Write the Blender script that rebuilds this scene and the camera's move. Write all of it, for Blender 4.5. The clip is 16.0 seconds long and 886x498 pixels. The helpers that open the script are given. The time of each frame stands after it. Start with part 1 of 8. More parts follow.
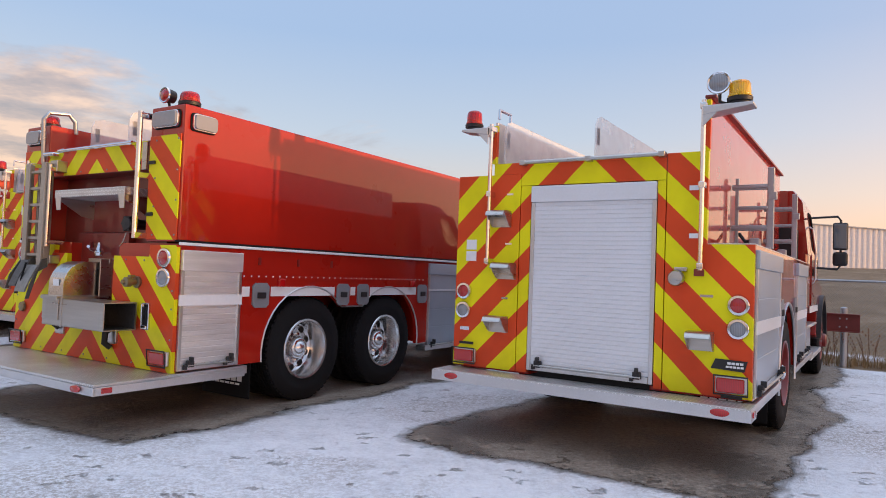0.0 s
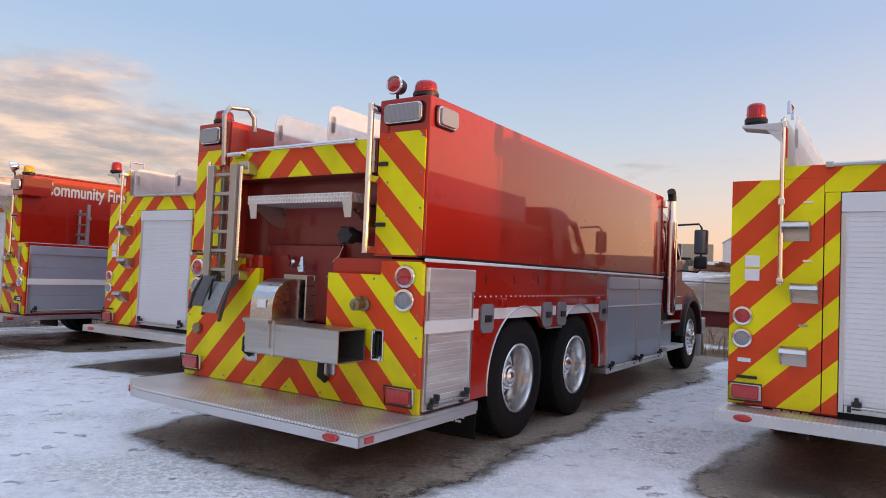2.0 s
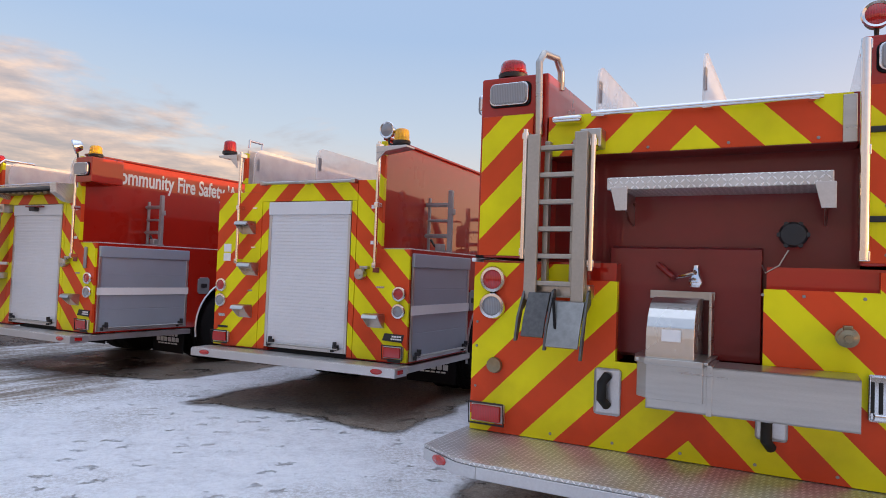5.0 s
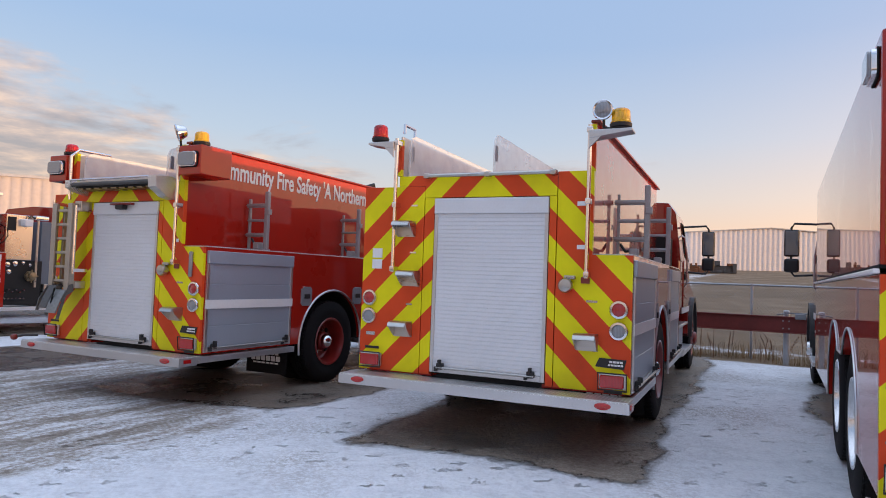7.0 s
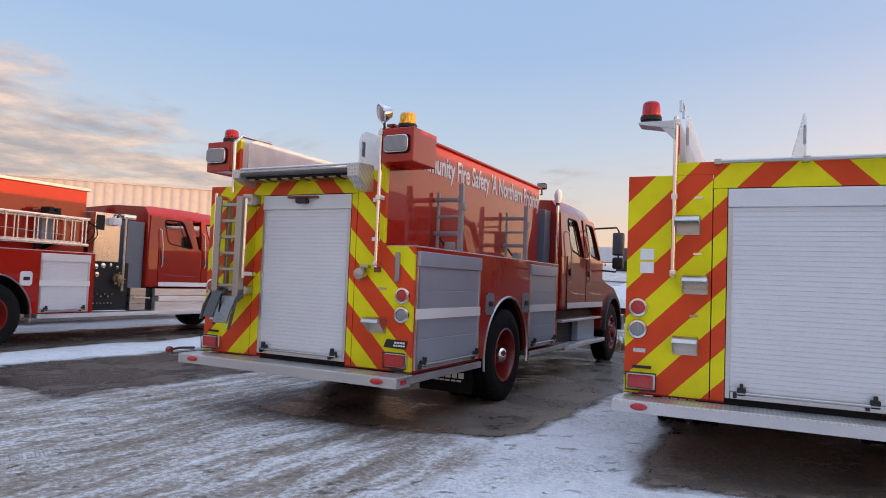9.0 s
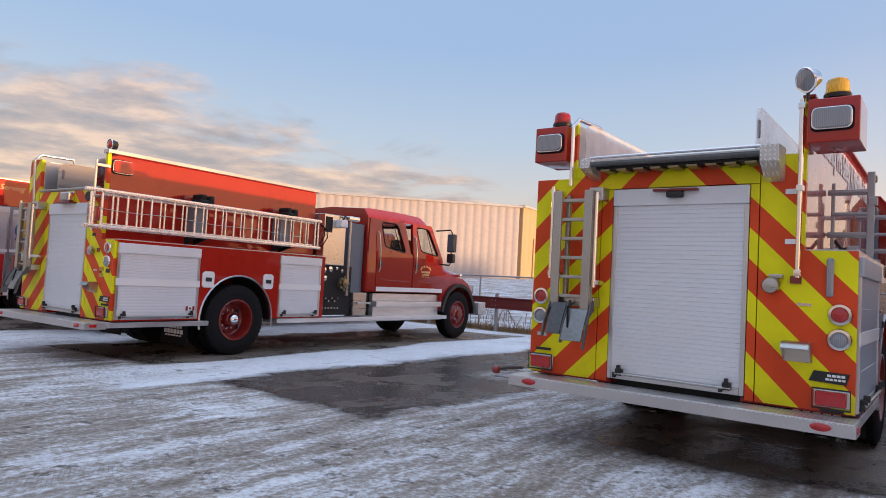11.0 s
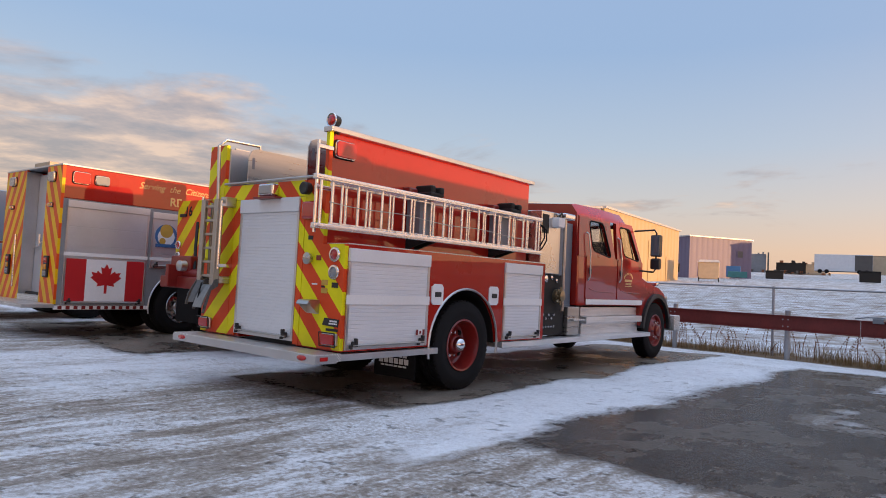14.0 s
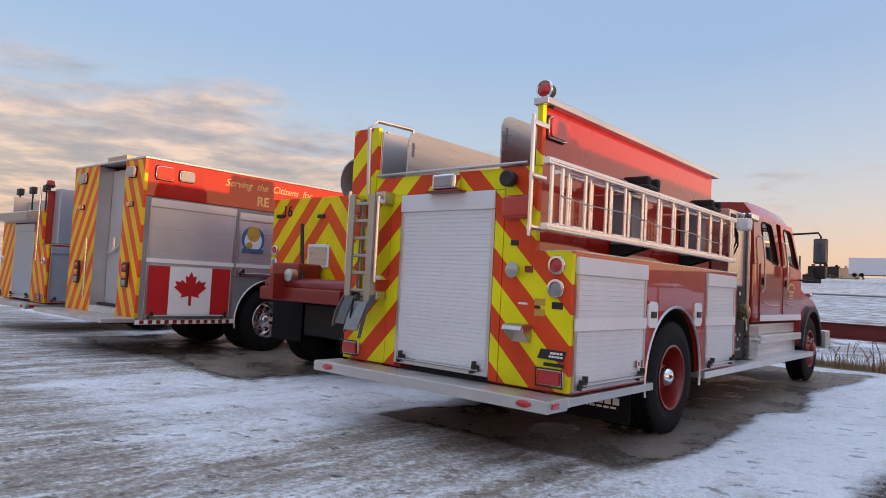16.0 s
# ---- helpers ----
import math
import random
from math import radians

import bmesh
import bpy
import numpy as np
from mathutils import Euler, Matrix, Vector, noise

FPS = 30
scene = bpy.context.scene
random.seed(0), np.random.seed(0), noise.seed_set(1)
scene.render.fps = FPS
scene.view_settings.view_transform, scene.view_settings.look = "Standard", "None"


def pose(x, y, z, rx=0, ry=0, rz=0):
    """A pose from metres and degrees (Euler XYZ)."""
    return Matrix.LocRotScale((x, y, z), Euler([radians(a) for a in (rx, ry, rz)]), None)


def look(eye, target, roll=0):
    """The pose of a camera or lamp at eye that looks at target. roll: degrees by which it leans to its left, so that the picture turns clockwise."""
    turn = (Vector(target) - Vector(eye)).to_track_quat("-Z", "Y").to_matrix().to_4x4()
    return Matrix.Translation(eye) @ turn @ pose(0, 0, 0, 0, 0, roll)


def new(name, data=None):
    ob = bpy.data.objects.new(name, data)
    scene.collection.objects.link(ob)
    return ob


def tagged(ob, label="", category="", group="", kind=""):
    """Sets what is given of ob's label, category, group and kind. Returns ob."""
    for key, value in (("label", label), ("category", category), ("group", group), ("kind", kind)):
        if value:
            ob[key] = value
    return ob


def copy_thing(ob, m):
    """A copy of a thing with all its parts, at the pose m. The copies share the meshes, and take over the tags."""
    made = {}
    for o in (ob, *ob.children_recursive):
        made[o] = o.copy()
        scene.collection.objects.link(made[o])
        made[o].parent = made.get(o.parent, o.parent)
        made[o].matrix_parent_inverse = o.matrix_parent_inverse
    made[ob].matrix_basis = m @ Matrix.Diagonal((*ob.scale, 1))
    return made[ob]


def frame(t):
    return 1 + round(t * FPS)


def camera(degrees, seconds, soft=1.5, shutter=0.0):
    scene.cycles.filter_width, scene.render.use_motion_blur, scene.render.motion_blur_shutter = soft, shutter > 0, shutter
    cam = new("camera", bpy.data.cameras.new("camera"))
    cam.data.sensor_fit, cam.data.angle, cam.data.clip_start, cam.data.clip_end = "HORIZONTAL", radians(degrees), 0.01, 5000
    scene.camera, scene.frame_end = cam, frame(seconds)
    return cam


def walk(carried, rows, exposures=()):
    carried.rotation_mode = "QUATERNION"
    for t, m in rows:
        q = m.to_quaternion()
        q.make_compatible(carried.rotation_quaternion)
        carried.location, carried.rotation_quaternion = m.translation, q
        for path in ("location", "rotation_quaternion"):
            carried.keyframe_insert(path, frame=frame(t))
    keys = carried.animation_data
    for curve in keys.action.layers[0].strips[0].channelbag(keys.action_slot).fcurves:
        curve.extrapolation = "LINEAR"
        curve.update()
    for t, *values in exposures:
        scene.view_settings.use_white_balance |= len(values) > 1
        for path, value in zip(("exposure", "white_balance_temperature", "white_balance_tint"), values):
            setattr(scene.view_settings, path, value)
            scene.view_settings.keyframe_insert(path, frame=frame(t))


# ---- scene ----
cam = camera(67.0, 16.0, 0.95)
PATH = [
    (0, (-1.226, 1.991, 1.331), (-1.016, 3.978, 1.403), 2.2),
    (0.5, (-1.668, 2.308, 1.348), (-1.497, 4.3, 1.412), 2.3),
    (1, (-2.129, 2.549, 1.365), (-1.969, 4.542, 1.433), 2.3),
    (1.5, (-2.596, 2.794, 1.382), (-2.43, 4.786, 1.454), 2.3),
    (2, (-3.088, 3.054, 1.396), (-2.91, 5.044, 1.472), 2.4),
    (2.5, (-3.562, 3.338, 1.403), (-3.364, 5.327, 1.477), 2.3),
    (3, (-4.018, 3.651, 1.422), (-3.806, 5.638, 1.496), 2.3),
    (3.5, (-4.429, 4.011, 1.425), (-4.165, 5.993, 1.494), 2.1),
    (4, (-4.854, 4.379, 1.418), (-4.561, 6.357, 1.49), 2.1),
    (4.5, (-5.265, 4.752, 1.397), (-4.945, 6.725, 1.467), 2.0),
    (5, (-5.74, 5.063, 1.395), (-5.392, 7.032, 1.468), 2.1),
    (5.2, (-5.919, 5.193, 1.395), (-5.556, 7.158, 1.474), 2.1),
    (7.5, (-7.871, 6.932, 1.378), (-7.469, 8.889, 1.465), 2.1),
    (8, (-8.343, 7.271, 1.373), (-7.941, 9.229, 1.458), 2.2),
    (8.5, (-8.826, 7.634, 1.355), (-8.412, 9.589, 1.437), 2.1),
    (9, (-9.3, 7.97, 1.323), (-8.913, 9.93, 1.419), 2.3),
    (9.5, (-9.749, 8.302, 1.29), (-9.462, 10.279, 1.386), 2.5),
    (10, (-10.242, 8.606, 1.275), (-10.069, 10.596, 1.377), 2.6),
    (10.2, (-10.441, 8.742, 1.273), (-10.29, 10.734, 1.37), 2.8),
    (12.3, (-12.435, 10.213, 1.269), (-12.55, 12.208, 1.358), 2.9),
    (12.5, (-12.613, 10.355, 1.269), (-12.728, 12.35, 1.357), 2.9),
    (13, (-13.057, 10.703, 1.267), (-13.179, 12.697, 1.359), 3.0),
    (13.5, (-13.465, 11.098, 1.256), (-13.584, 13.093, 1.347), 2.9),
    (14, (-13.886, 11.476, 1.254), (-14.009, 13.47, 1.349), 2.9),
    (14.5, (-14.291, 11.9, 1.263), (-14.417, 13.894, 1.356), 2.9),
    (15, (-14.746, 12.261, 1.287), (-14.883, 14.253, 1.387), 2.9),
    (15.5, (-15.217, 12.626, 1.286), (-15.365, 14.618, 1.384), 2.9),
    (16, (-15.726, 12.905, 1.283), (-15.899, 14.895, 1.384), 3.0),
]
walk(cam, [(t, look(eye, target, roll)) for t, eye, target, roll in PATH], [(0, 0.09, 6900, 13), (5, 0.12, 6950, 13), (7.5, 0.05, 6650, 11), (10, 0.05, 6650, 11), (12.5, -0.13, 6650, 11), (13.2, -0.14, 6650, 11), (14.5, -0.08, 6650, 11), (16, -0.01, 6700, 11)])

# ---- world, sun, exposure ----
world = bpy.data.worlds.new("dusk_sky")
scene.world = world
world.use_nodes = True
SUN_AZ, SUN_EL = (0.86, -0.51), 1.9


def node(nt, kind, **kw):
    n = nt.nodes.new(kind)
    for k, v in kw.items():
        if k == "inputs":
            for key, val in v.items():
                n.inputs[key].default_value = val
        elif k == "operation":
            n.operation = v
        elif k == "blend":
            n.blend_type = v
        elif k == "dtype":
            n.data_type = v
    return n


def ramp(nt, fac, stops, interp="LINEAR"):
    n = nt.nodes.new("ShaderNodeValToRGB")
    n.color_ramp.interpolation = interp
    while len(n.color_ramp.elements) < len(stops):
        n.color_ramp.elements.new(0.5)
    for e, (p, c) in zip(n.color_ramp.elements, stops):
        e.position = p
        e.color = (*c, 1) if len(c) == 3 else c
    nt.links.new(fac, n.inputs[0])
    return n.outputs[0]


def math_node(nt, op, a, b=None, c=None):
    n = nt.nodes.new("ShaderNodeMath")
    n.operation = op
    for i, v in enumerate((a, b, c)):
        if v is None:
            continue
        if hasattr(v, "links"):
            nt.links.new(v, n.inputs[i])
        else:
            n.inputs[i].default_value = v
    return n.outputs[0]


def mix(nt, fac, a, b, blend="MIX"):
    n = nt.nodes.new("ShaderNodeMix")
    n.data_type, n.blend_type = "RGBA", blend
    for i, v in ((0, fac), (6, a), (7, b)):
        if hasattr(v, "links"):
            nt.links.new(v, n.inputs[i])
        else:
            n.inputs[i].default_value = v if i == 0 else (*v, 1)
    return n.outputs[2]


def build_world():
    nt = world.node_tree
    nt.nodes.clear()
    out = nt.nodes.new("ShaderNodeOutputWorld")
    tc = nt.nodes.new("ShaderNodeTexCoord")
    sep = nt.nodes.new("ShaderNodeSeparateXYZ")
    nt.links.new(tc.outputs["Generated"], sep.inputs[0])
    up = sep.outputs[2]
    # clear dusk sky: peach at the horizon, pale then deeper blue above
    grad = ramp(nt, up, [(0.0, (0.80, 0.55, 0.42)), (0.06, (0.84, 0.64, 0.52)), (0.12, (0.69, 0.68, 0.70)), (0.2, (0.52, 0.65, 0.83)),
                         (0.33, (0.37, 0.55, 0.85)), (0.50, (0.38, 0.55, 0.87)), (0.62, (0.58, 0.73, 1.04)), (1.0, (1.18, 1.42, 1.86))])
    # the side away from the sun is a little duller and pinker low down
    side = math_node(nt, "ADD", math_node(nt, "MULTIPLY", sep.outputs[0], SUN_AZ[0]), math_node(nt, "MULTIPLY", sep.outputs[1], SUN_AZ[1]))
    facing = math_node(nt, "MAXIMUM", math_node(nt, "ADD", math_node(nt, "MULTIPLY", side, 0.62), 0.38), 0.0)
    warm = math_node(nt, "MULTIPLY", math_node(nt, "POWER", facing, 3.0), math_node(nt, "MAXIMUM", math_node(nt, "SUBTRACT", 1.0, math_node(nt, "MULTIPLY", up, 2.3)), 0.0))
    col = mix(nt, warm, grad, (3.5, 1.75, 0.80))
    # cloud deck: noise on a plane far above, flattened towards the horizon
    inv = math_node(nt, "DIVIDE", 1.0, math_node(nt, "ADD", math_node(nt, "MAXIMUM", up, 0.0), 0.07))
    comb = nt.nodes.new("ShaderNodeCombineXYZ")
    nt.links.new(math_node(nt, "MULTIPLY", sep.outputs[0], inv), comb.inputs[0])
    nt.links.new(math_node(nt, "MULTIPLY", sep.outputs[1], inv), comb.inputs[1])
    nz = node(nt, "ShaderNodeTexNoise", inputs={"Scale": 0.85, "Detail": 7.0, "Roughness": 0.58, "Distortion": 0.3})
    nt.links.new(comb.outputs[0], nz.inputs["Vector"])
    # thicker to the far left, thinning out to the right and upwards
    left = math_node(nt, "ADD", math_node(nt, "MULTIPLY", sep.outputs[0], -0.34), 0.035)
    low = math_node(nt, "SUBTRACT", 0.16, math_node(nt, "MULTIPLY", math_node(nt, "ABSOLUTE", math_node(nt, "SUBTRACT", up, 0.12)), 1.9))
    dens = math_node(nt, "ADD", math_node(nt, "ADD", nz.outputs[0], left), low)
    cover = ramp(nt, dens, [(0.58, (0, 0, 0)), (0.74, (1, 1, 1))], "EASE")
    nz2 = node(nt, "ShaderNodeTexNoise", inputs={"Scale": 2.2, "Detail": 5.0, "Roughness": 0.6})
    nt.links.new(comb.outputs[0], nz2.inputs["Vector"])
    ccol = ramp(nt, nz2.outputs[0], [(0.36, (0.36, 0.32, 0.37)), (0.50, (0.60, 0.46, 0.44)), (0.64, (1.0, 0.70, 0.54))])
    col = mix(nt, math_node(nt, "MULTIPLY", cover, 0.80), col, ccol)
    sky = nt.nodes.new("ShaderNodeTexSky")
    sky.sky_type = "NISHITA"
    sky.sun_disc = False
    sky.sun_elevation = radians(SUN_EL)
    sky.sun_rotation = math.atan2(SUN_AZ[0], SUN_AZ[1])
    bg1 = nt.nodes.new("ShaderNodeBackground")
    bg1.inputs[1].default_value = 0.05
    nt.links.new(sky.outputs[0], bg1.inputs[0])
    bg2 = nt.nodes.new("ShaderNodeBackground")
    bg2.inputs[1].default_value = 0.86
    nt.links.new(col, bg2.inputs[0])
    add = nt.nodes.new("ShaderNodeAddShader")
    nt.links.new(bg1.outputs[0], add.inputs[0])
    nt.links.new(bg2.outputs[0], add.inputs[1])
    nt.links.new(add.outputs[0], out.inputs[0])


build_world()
sun_data = bpy.data.lights.new("sun", "SUN")
sun_data.energy, sun_data.angle, sun_data.color = 5.6, radians(0.5), (1.0, 0.60, 0.29)
sun = new("sun", sun_data)
sun.matrix_world = look((SUN_AZ[0] * 80, SUN_AZ[1] * 80, 80 * math.tan(radians(SUN_EL))), (0, 0, 0))

# ---- materials ----
MATS = {}


def material(name):
    m = bpy.data.materials.new(name)
    m.use_nodes = True
    nt = m.node_tree
    return m, nt, nt.nodes["Principled BSDF"]


def bump(nt, bsdf, height, strength=0.2, distance=0.01):
    b = nt.nodes.new("ShaderNodeBump")
    b.inputs["Strength"].default_value, b.inputs["Distance"].default_value = strength, distance
    nt.links.new(height, b.inputs["Height"])
    nt.links.new(b.outputs[0], bsdf.inputs["Normal"])


def coords(nt, scale=(1, 1, 1), rot=(0, 0, 0)):
    tc = nt.nodes.new("ShaderNodeTexCoord")
    mp = nt.nodes.new("ShaderNodeMapping")
    mp.inputs["Scale"].default_value = scale
    mp.inputs["Rotation"].default_value = rot
    nt.links.new(tc.outputs["Object"], mp.inputs[0])
    return mp.outputs[0]


def noise_tex(nt, vec, scale, detail=4.0, rough=0.55):
    n = node(nt, "ShaderNodeTexNoise", inputs={"Scale": scale, "Detail": detail, "Roughness": rough})
    nt.links.new(vec, n.inputs["Vector"])
    return n.outputs[0]


def plain(name, colour, rough=0.5, metal=0.0, coat=0.0, vary=0.12, grain=30.0, bumpy=0.05, stretch=(1, 1, 1), spec=0.5):
    """A surface with variation at two scales: broad grime and fine grain."""
    m, nt, b = material(name)
    v = coords(nt, stretch)
    big, fine = noise_tex(nt, v, 1.7, 5), noise_tex(nt, v, grain, 3)
    f = math_node(nt, "ADD", math_node(nt, "MULTIPLY", big, 0.65), math_node(nt, "MULTIPLY", fine, 0.35))
    lo = tuple(c * (1 - vary * 1.6) for c in colour)
    hi = tuple(min(1.0, c * (1 + vary)) for c in colour)
    nt.links.new(ramp(nt, f, [(0.3, lo), (0.7, hi)]), b.inputs["Base Color"])
    r = math_node(nt, "ADD", math_node(nt, "MULTIPLY", big, 0.22), rough - 0.11)
    nt.links.new(r, b.inputs["Roughness"])
    b.inputs["Metallic"].default_value = metal
    b.inputs["Coat Weight"].default_value = coat
    b.inputs["Coat Roughness"].default_value = 0.015
    b.inputs["Coat IOR"].default_value = 1.52
    b.inputs["Specular IOR Level"].default_value = spec
    if bumpy:
        bump(nt, b, fine, bumpy, 0.004)
    MATS[name] = m
    return m


def chevron(name, phase, half, bend=0.0, steep=1.0, yellow=(0.86, 0.78, 0.012), red=(0.74, 0.075, 0.02)):
    """Retroreflective sheeting: inverted-V bands of lime yellow and red, in the thing's own x and z."""
    m, nt, b = material(name)
    tc = nt.nodes.new("ShaderNodeTexCoord")
    sep = nt.nodes.new("ShaderNodeSeparateXYZ")
    nt.links.new(tc.outputs["Object"], sep.inputs[0])
    ax = math_node(nt, "ABSOLUTE", math_node(nt, "SUBTRACT", sep.outputs[0], bend))
    s = math_node(nt, "DIVIDE", math_node(nt, "SUBTRACT", math_node(nt, "ADD", math_node(nt, "MULTIPLY", ax, steep), sep.outputs[2]), phase), 2 * half)
    f = math_node(nt, "FRACT", s)
    band = math_node(nt, "LESS_THAN", f, 0.5)
    v = coords(nt)
    big, fine = noise_tex(nt, v, 2.0, 5), noise_tex(nt, v, 220, 2)
    col = mix(nt, band, red, yellow)
    dirt = ramp(nt, big, [(0.3, (0.80, 0.80, 0.80)), (0.62, (1, 1, 1))])
    col = mix(nt, 1.0, col, dirt, "MULTIPLY")
    low = ramp(nt, math_node(nt, "ADD", sep.outputs[2], math_node(nt, "MULTIPLY", big, 0.5)), [(0.75, (0.80, 0.79, 0.77)), (1.0, (1, 1, 1))])
    col = mix(nt, 1.0, col, low, "MULTIPLY")
    nt.links.new(col, b.inputs["Base Color"])
    nt.links.new(math_node(nt, "ADD", math_node(nt, "MULTIPLY", big, 0.25), 0.22), b.inputs["Roughness"])
    b.inputs["Specular IOR Level"].default_value = 0.22
    bump(nt, b, fine, 0.04, 0.002)
    MATS[name] = m
    return m


def diamond_plate(name, tone=0.95):
    """Aluminium tread plate: rows of raised lozenges in two crossed directions."""
    m, nt, b = material(name)
    tc = nt.nodes.new("ShaderNodeTexCoord")
    sep = nt.nodes.new("ShaderNodeSeparateXYZ")
    nt.links.new(tc.outputs["Object"], sep.inputs[0])
    # bars in a herringbone: two lattices of slender lozenges at right angles
    u, w = sep.outputs[0], math_node(nt, "ADD", sep.outputs[1], sep.outputs[2])
    p = math_node(nt, "MULTIPLY", math_node(nt, "ADD", u, w), 17.0)
    q = math_node(nt, "MULTIPLY", math_node(nt, "SUBTRACT", u, w), 17.0)

    def wave(a, b, da, db):
        fa = math_node(nt, "ABSOLUTE", math_node(nt, "SUBTRACT", math_node(nt, "FRACT", math_node(nt, "ADD", a, da)), 0.5))
        fb = math_node(nt, "ABSOLUTE", math_node(nt, "SUBTRACT", math_node(nt, "FRACT", math_node(nt, "ADD", b, db)), 0.5))
        return math_node(nt, "ADD", math_node(nt, "MULTIPLY", fa, 1.0), math_node(nt, "MULTIPLY", fb, 3.2))
    dist = math_node(nt, "MINIMUM", wave(p, q, 0.0, 0.0), wave(q, p, 0.5, 0.5))
    h = ramp(nt, dist, [(0.30, (1, 1, 1)), (0.46, (0, 0, 0))])
    big = noise_tex(nt, coords(nt), 3.0, 5)
    bright = ramp(nt, big, [(0.3, (tone * 0.8,) * 3), (0.7, (tone * 1.12,) * 3)])
    # the flats between lozenges are toned darker than their tops
    flat_tone = ramp(nt, big, [(0.3, (tone * 0.50, tone * 0.49, tone * 0.48)), (0.7, (tone * 0.72, tone * 0.71, tone * 0.69))])
    nt.links.new(mix(nt, h, flat_tone, bright), b.inputs["Base Color"])
    b.inputs["Metallic"].default_value = 0.8
    nt.links.new(math_node(nt, "ADD", math_node(nt, "MULTIPLY", big, 0.3), 0.22), b.inputs["Roughness"])
    bump(nt, b, h, 1.0, 0.004)
    MATS[name] = m
    return m


def glass(name, tint=(0.02, 0.025, 0.03), clear=0.90):
    """Thin tinted pane: partly see-through, with a mirror gloss."""
    m, nt, b = material(name)
    b.inputs["Base Color"].default_value = (*tint, 1)
    b.inputs["Roughness"].default_value = 0.03
    b.inputs["Coat Weight"].default_value = 0.6
    tr = nt.nodes.new("ShaderNodeBsdfTransparent")
    tr.inputs[0].default_value = (0.95, 0.97, 0.97, 1)
    mx = nt.nodes.new("ShaderNodeMixShader")
    mx.inputs[0].default_value = 1.0 - clear
    nt.links.new(tr.outputs[0], mx.inputs[1])
    nt.links.new(b.outputs[0], mx.inputs[2])
    nt.links.new(mx.outputs[0], nt.nodes["Material Output"].inputs[0])
    MATS[name] = m
    return m


def lens(name, colour, rough=0.12):
    """A moulded lamp lens with fine ribs."""
    m, nt, b = material(name)
    v = coords(nt)
    w = node(nt, "ShaderNodeTexWave", inputs={"Scale": 28.0, "Distortion": 0.4})
    nt.links.new(v, w.inputs["Vector"])
    nt.links.new(ramp(nt, w.outputs[0], [(0.0, tuple(c * 0.78 for c in colour)), (1.0, colour)]), b.inputs["Base Color"])
    b.inputs["Roughness"].default_value = rough
    b.inputs["Coat Weight"].default_value = 0.8
    b.inputs["Subsurface Weight"].default_value = 0.0
    bump(nt, b, w.outputs[0], 0.25, 0.004)
    MATS[name] = m
    return m


plain("red_paint", (0.40, 0.016, 0.008), 0.3, 0.0, 1.0, 0.06, 8.0, 0.0, (1, 1, 1), 0.1)
# the body red again, darkened to put the cabs' shade into the colour
plain("shaded_cab_red", (0.30, 0.011, 0.006), 0.3, 0.0, 1.0, 0.06, 8.0, 0.0, (1, 1, 1), 0.1)
plain("worn_steel", (0.30, 0.30, 0.29), 0.45, 0.8, 0.0, 0.25, 30, 0.1)
plain("dark_red", (0.20, 0.010, 0.008), 0.4, 0.0, 0.3, 0.10, 12.0, 0.0)
chevron("chevron_pumper", 0.316, 0.2215)
chevron("chevron_tanker", 0.331, 0.214, 0.04)
# the same sheeting, its yellow turned amber to hold the sun's warm light
chevron("chevron_sunlit", 0.10, 0.25, 0.0, 1.85, (0.92, 0.52, 0.012), (0.80, 0.095, 0.016))
plain("shutter_white", (0.72, 0.74, 0.77), 0.42, 0.15, 0.0, 0.05, 60, 0.02)
plain("shutter_grey", (0.40, 0.47, 0.55), 0.36, 0.40, 0.0, 0.05, 60, 0.02)
plain("shutter_silver", (0.60, 0.62, 0.65), 0.34, 0.5, 0.0, 0.07, 60, 0.02)
plain("shutter_alloy", (0.84, 0.84, 0.84), 0.34, 0.6, 0.0, 0.14, 60, 0.03, (1, 1, 10))
plain("ladder_bright", (0.86, 0.85, 0.84), 0.24, 0.75, 0.0, 0.10, 60, 0.03)
plain("bright_plate", (0.80, 0.81, 0.82), 0.34, 0.65, 0.0, 0.12, 70, 0.12, (1, 1, 6))
plain("polished_steel", (0.66, 0.65, 0.63), 0.27, 1.0, 0.0, 0.08, 40, 0.01)
plain("aluminium", (0.62, 0.62, 0.63), 0.34, 0.9, 0.0, 0.10, 80, 0.04)
plain("brushed_steel", (0.52, 0.51, 0.49), 0.30, 0.95, 0.0, 0.12, 90, 0.04, (1, 1, 12))
plain("chrome", (0.80, 0.80, 0.82), 0.14, 1.0, 0.0, 0.05, 40, 0.0)
diamond_plate("tread_plate")
plain("white_poly", (0.78, 0.79, 0.80), 0.5, 0.0, 0.0, 0.05, 30, 0.03)
plain("white_stripe", (0.80, 0.80, 0.80), 0.35, 0.0, 0.0, 0.05, 30, 0.0)
plain("rubber", (0.007, 0.007, 0.008), 0.8, 0.0, 0.0, 0.25, 60, 0.3, (1, 1, 1), 0.25)
plain("black_plastic", (0.016, 0.016, 0.018), 0.5, 0.0, 0.0, 0.2, 60, 0.08)
plain("chassis_black", (0.006, 0.006, 0.006), 0.65, 0.0, 0.0, 0.3, 20, 0.1)
plain("grey_plastic", (0.22, 0.23, 0.25), 0.5, 0.0, 0.0, 0.12, 60, 0.05)
plain("polished_rim", (0.72, 0.72, 0.72), 0.20, 0.9, 0.0, 0.06, 50, 0.02)
plain("ladder_alloy", (0.44, 0.405, 0.355), 0.42, 0.7, 0.0, 0.12, 60, 0.05)
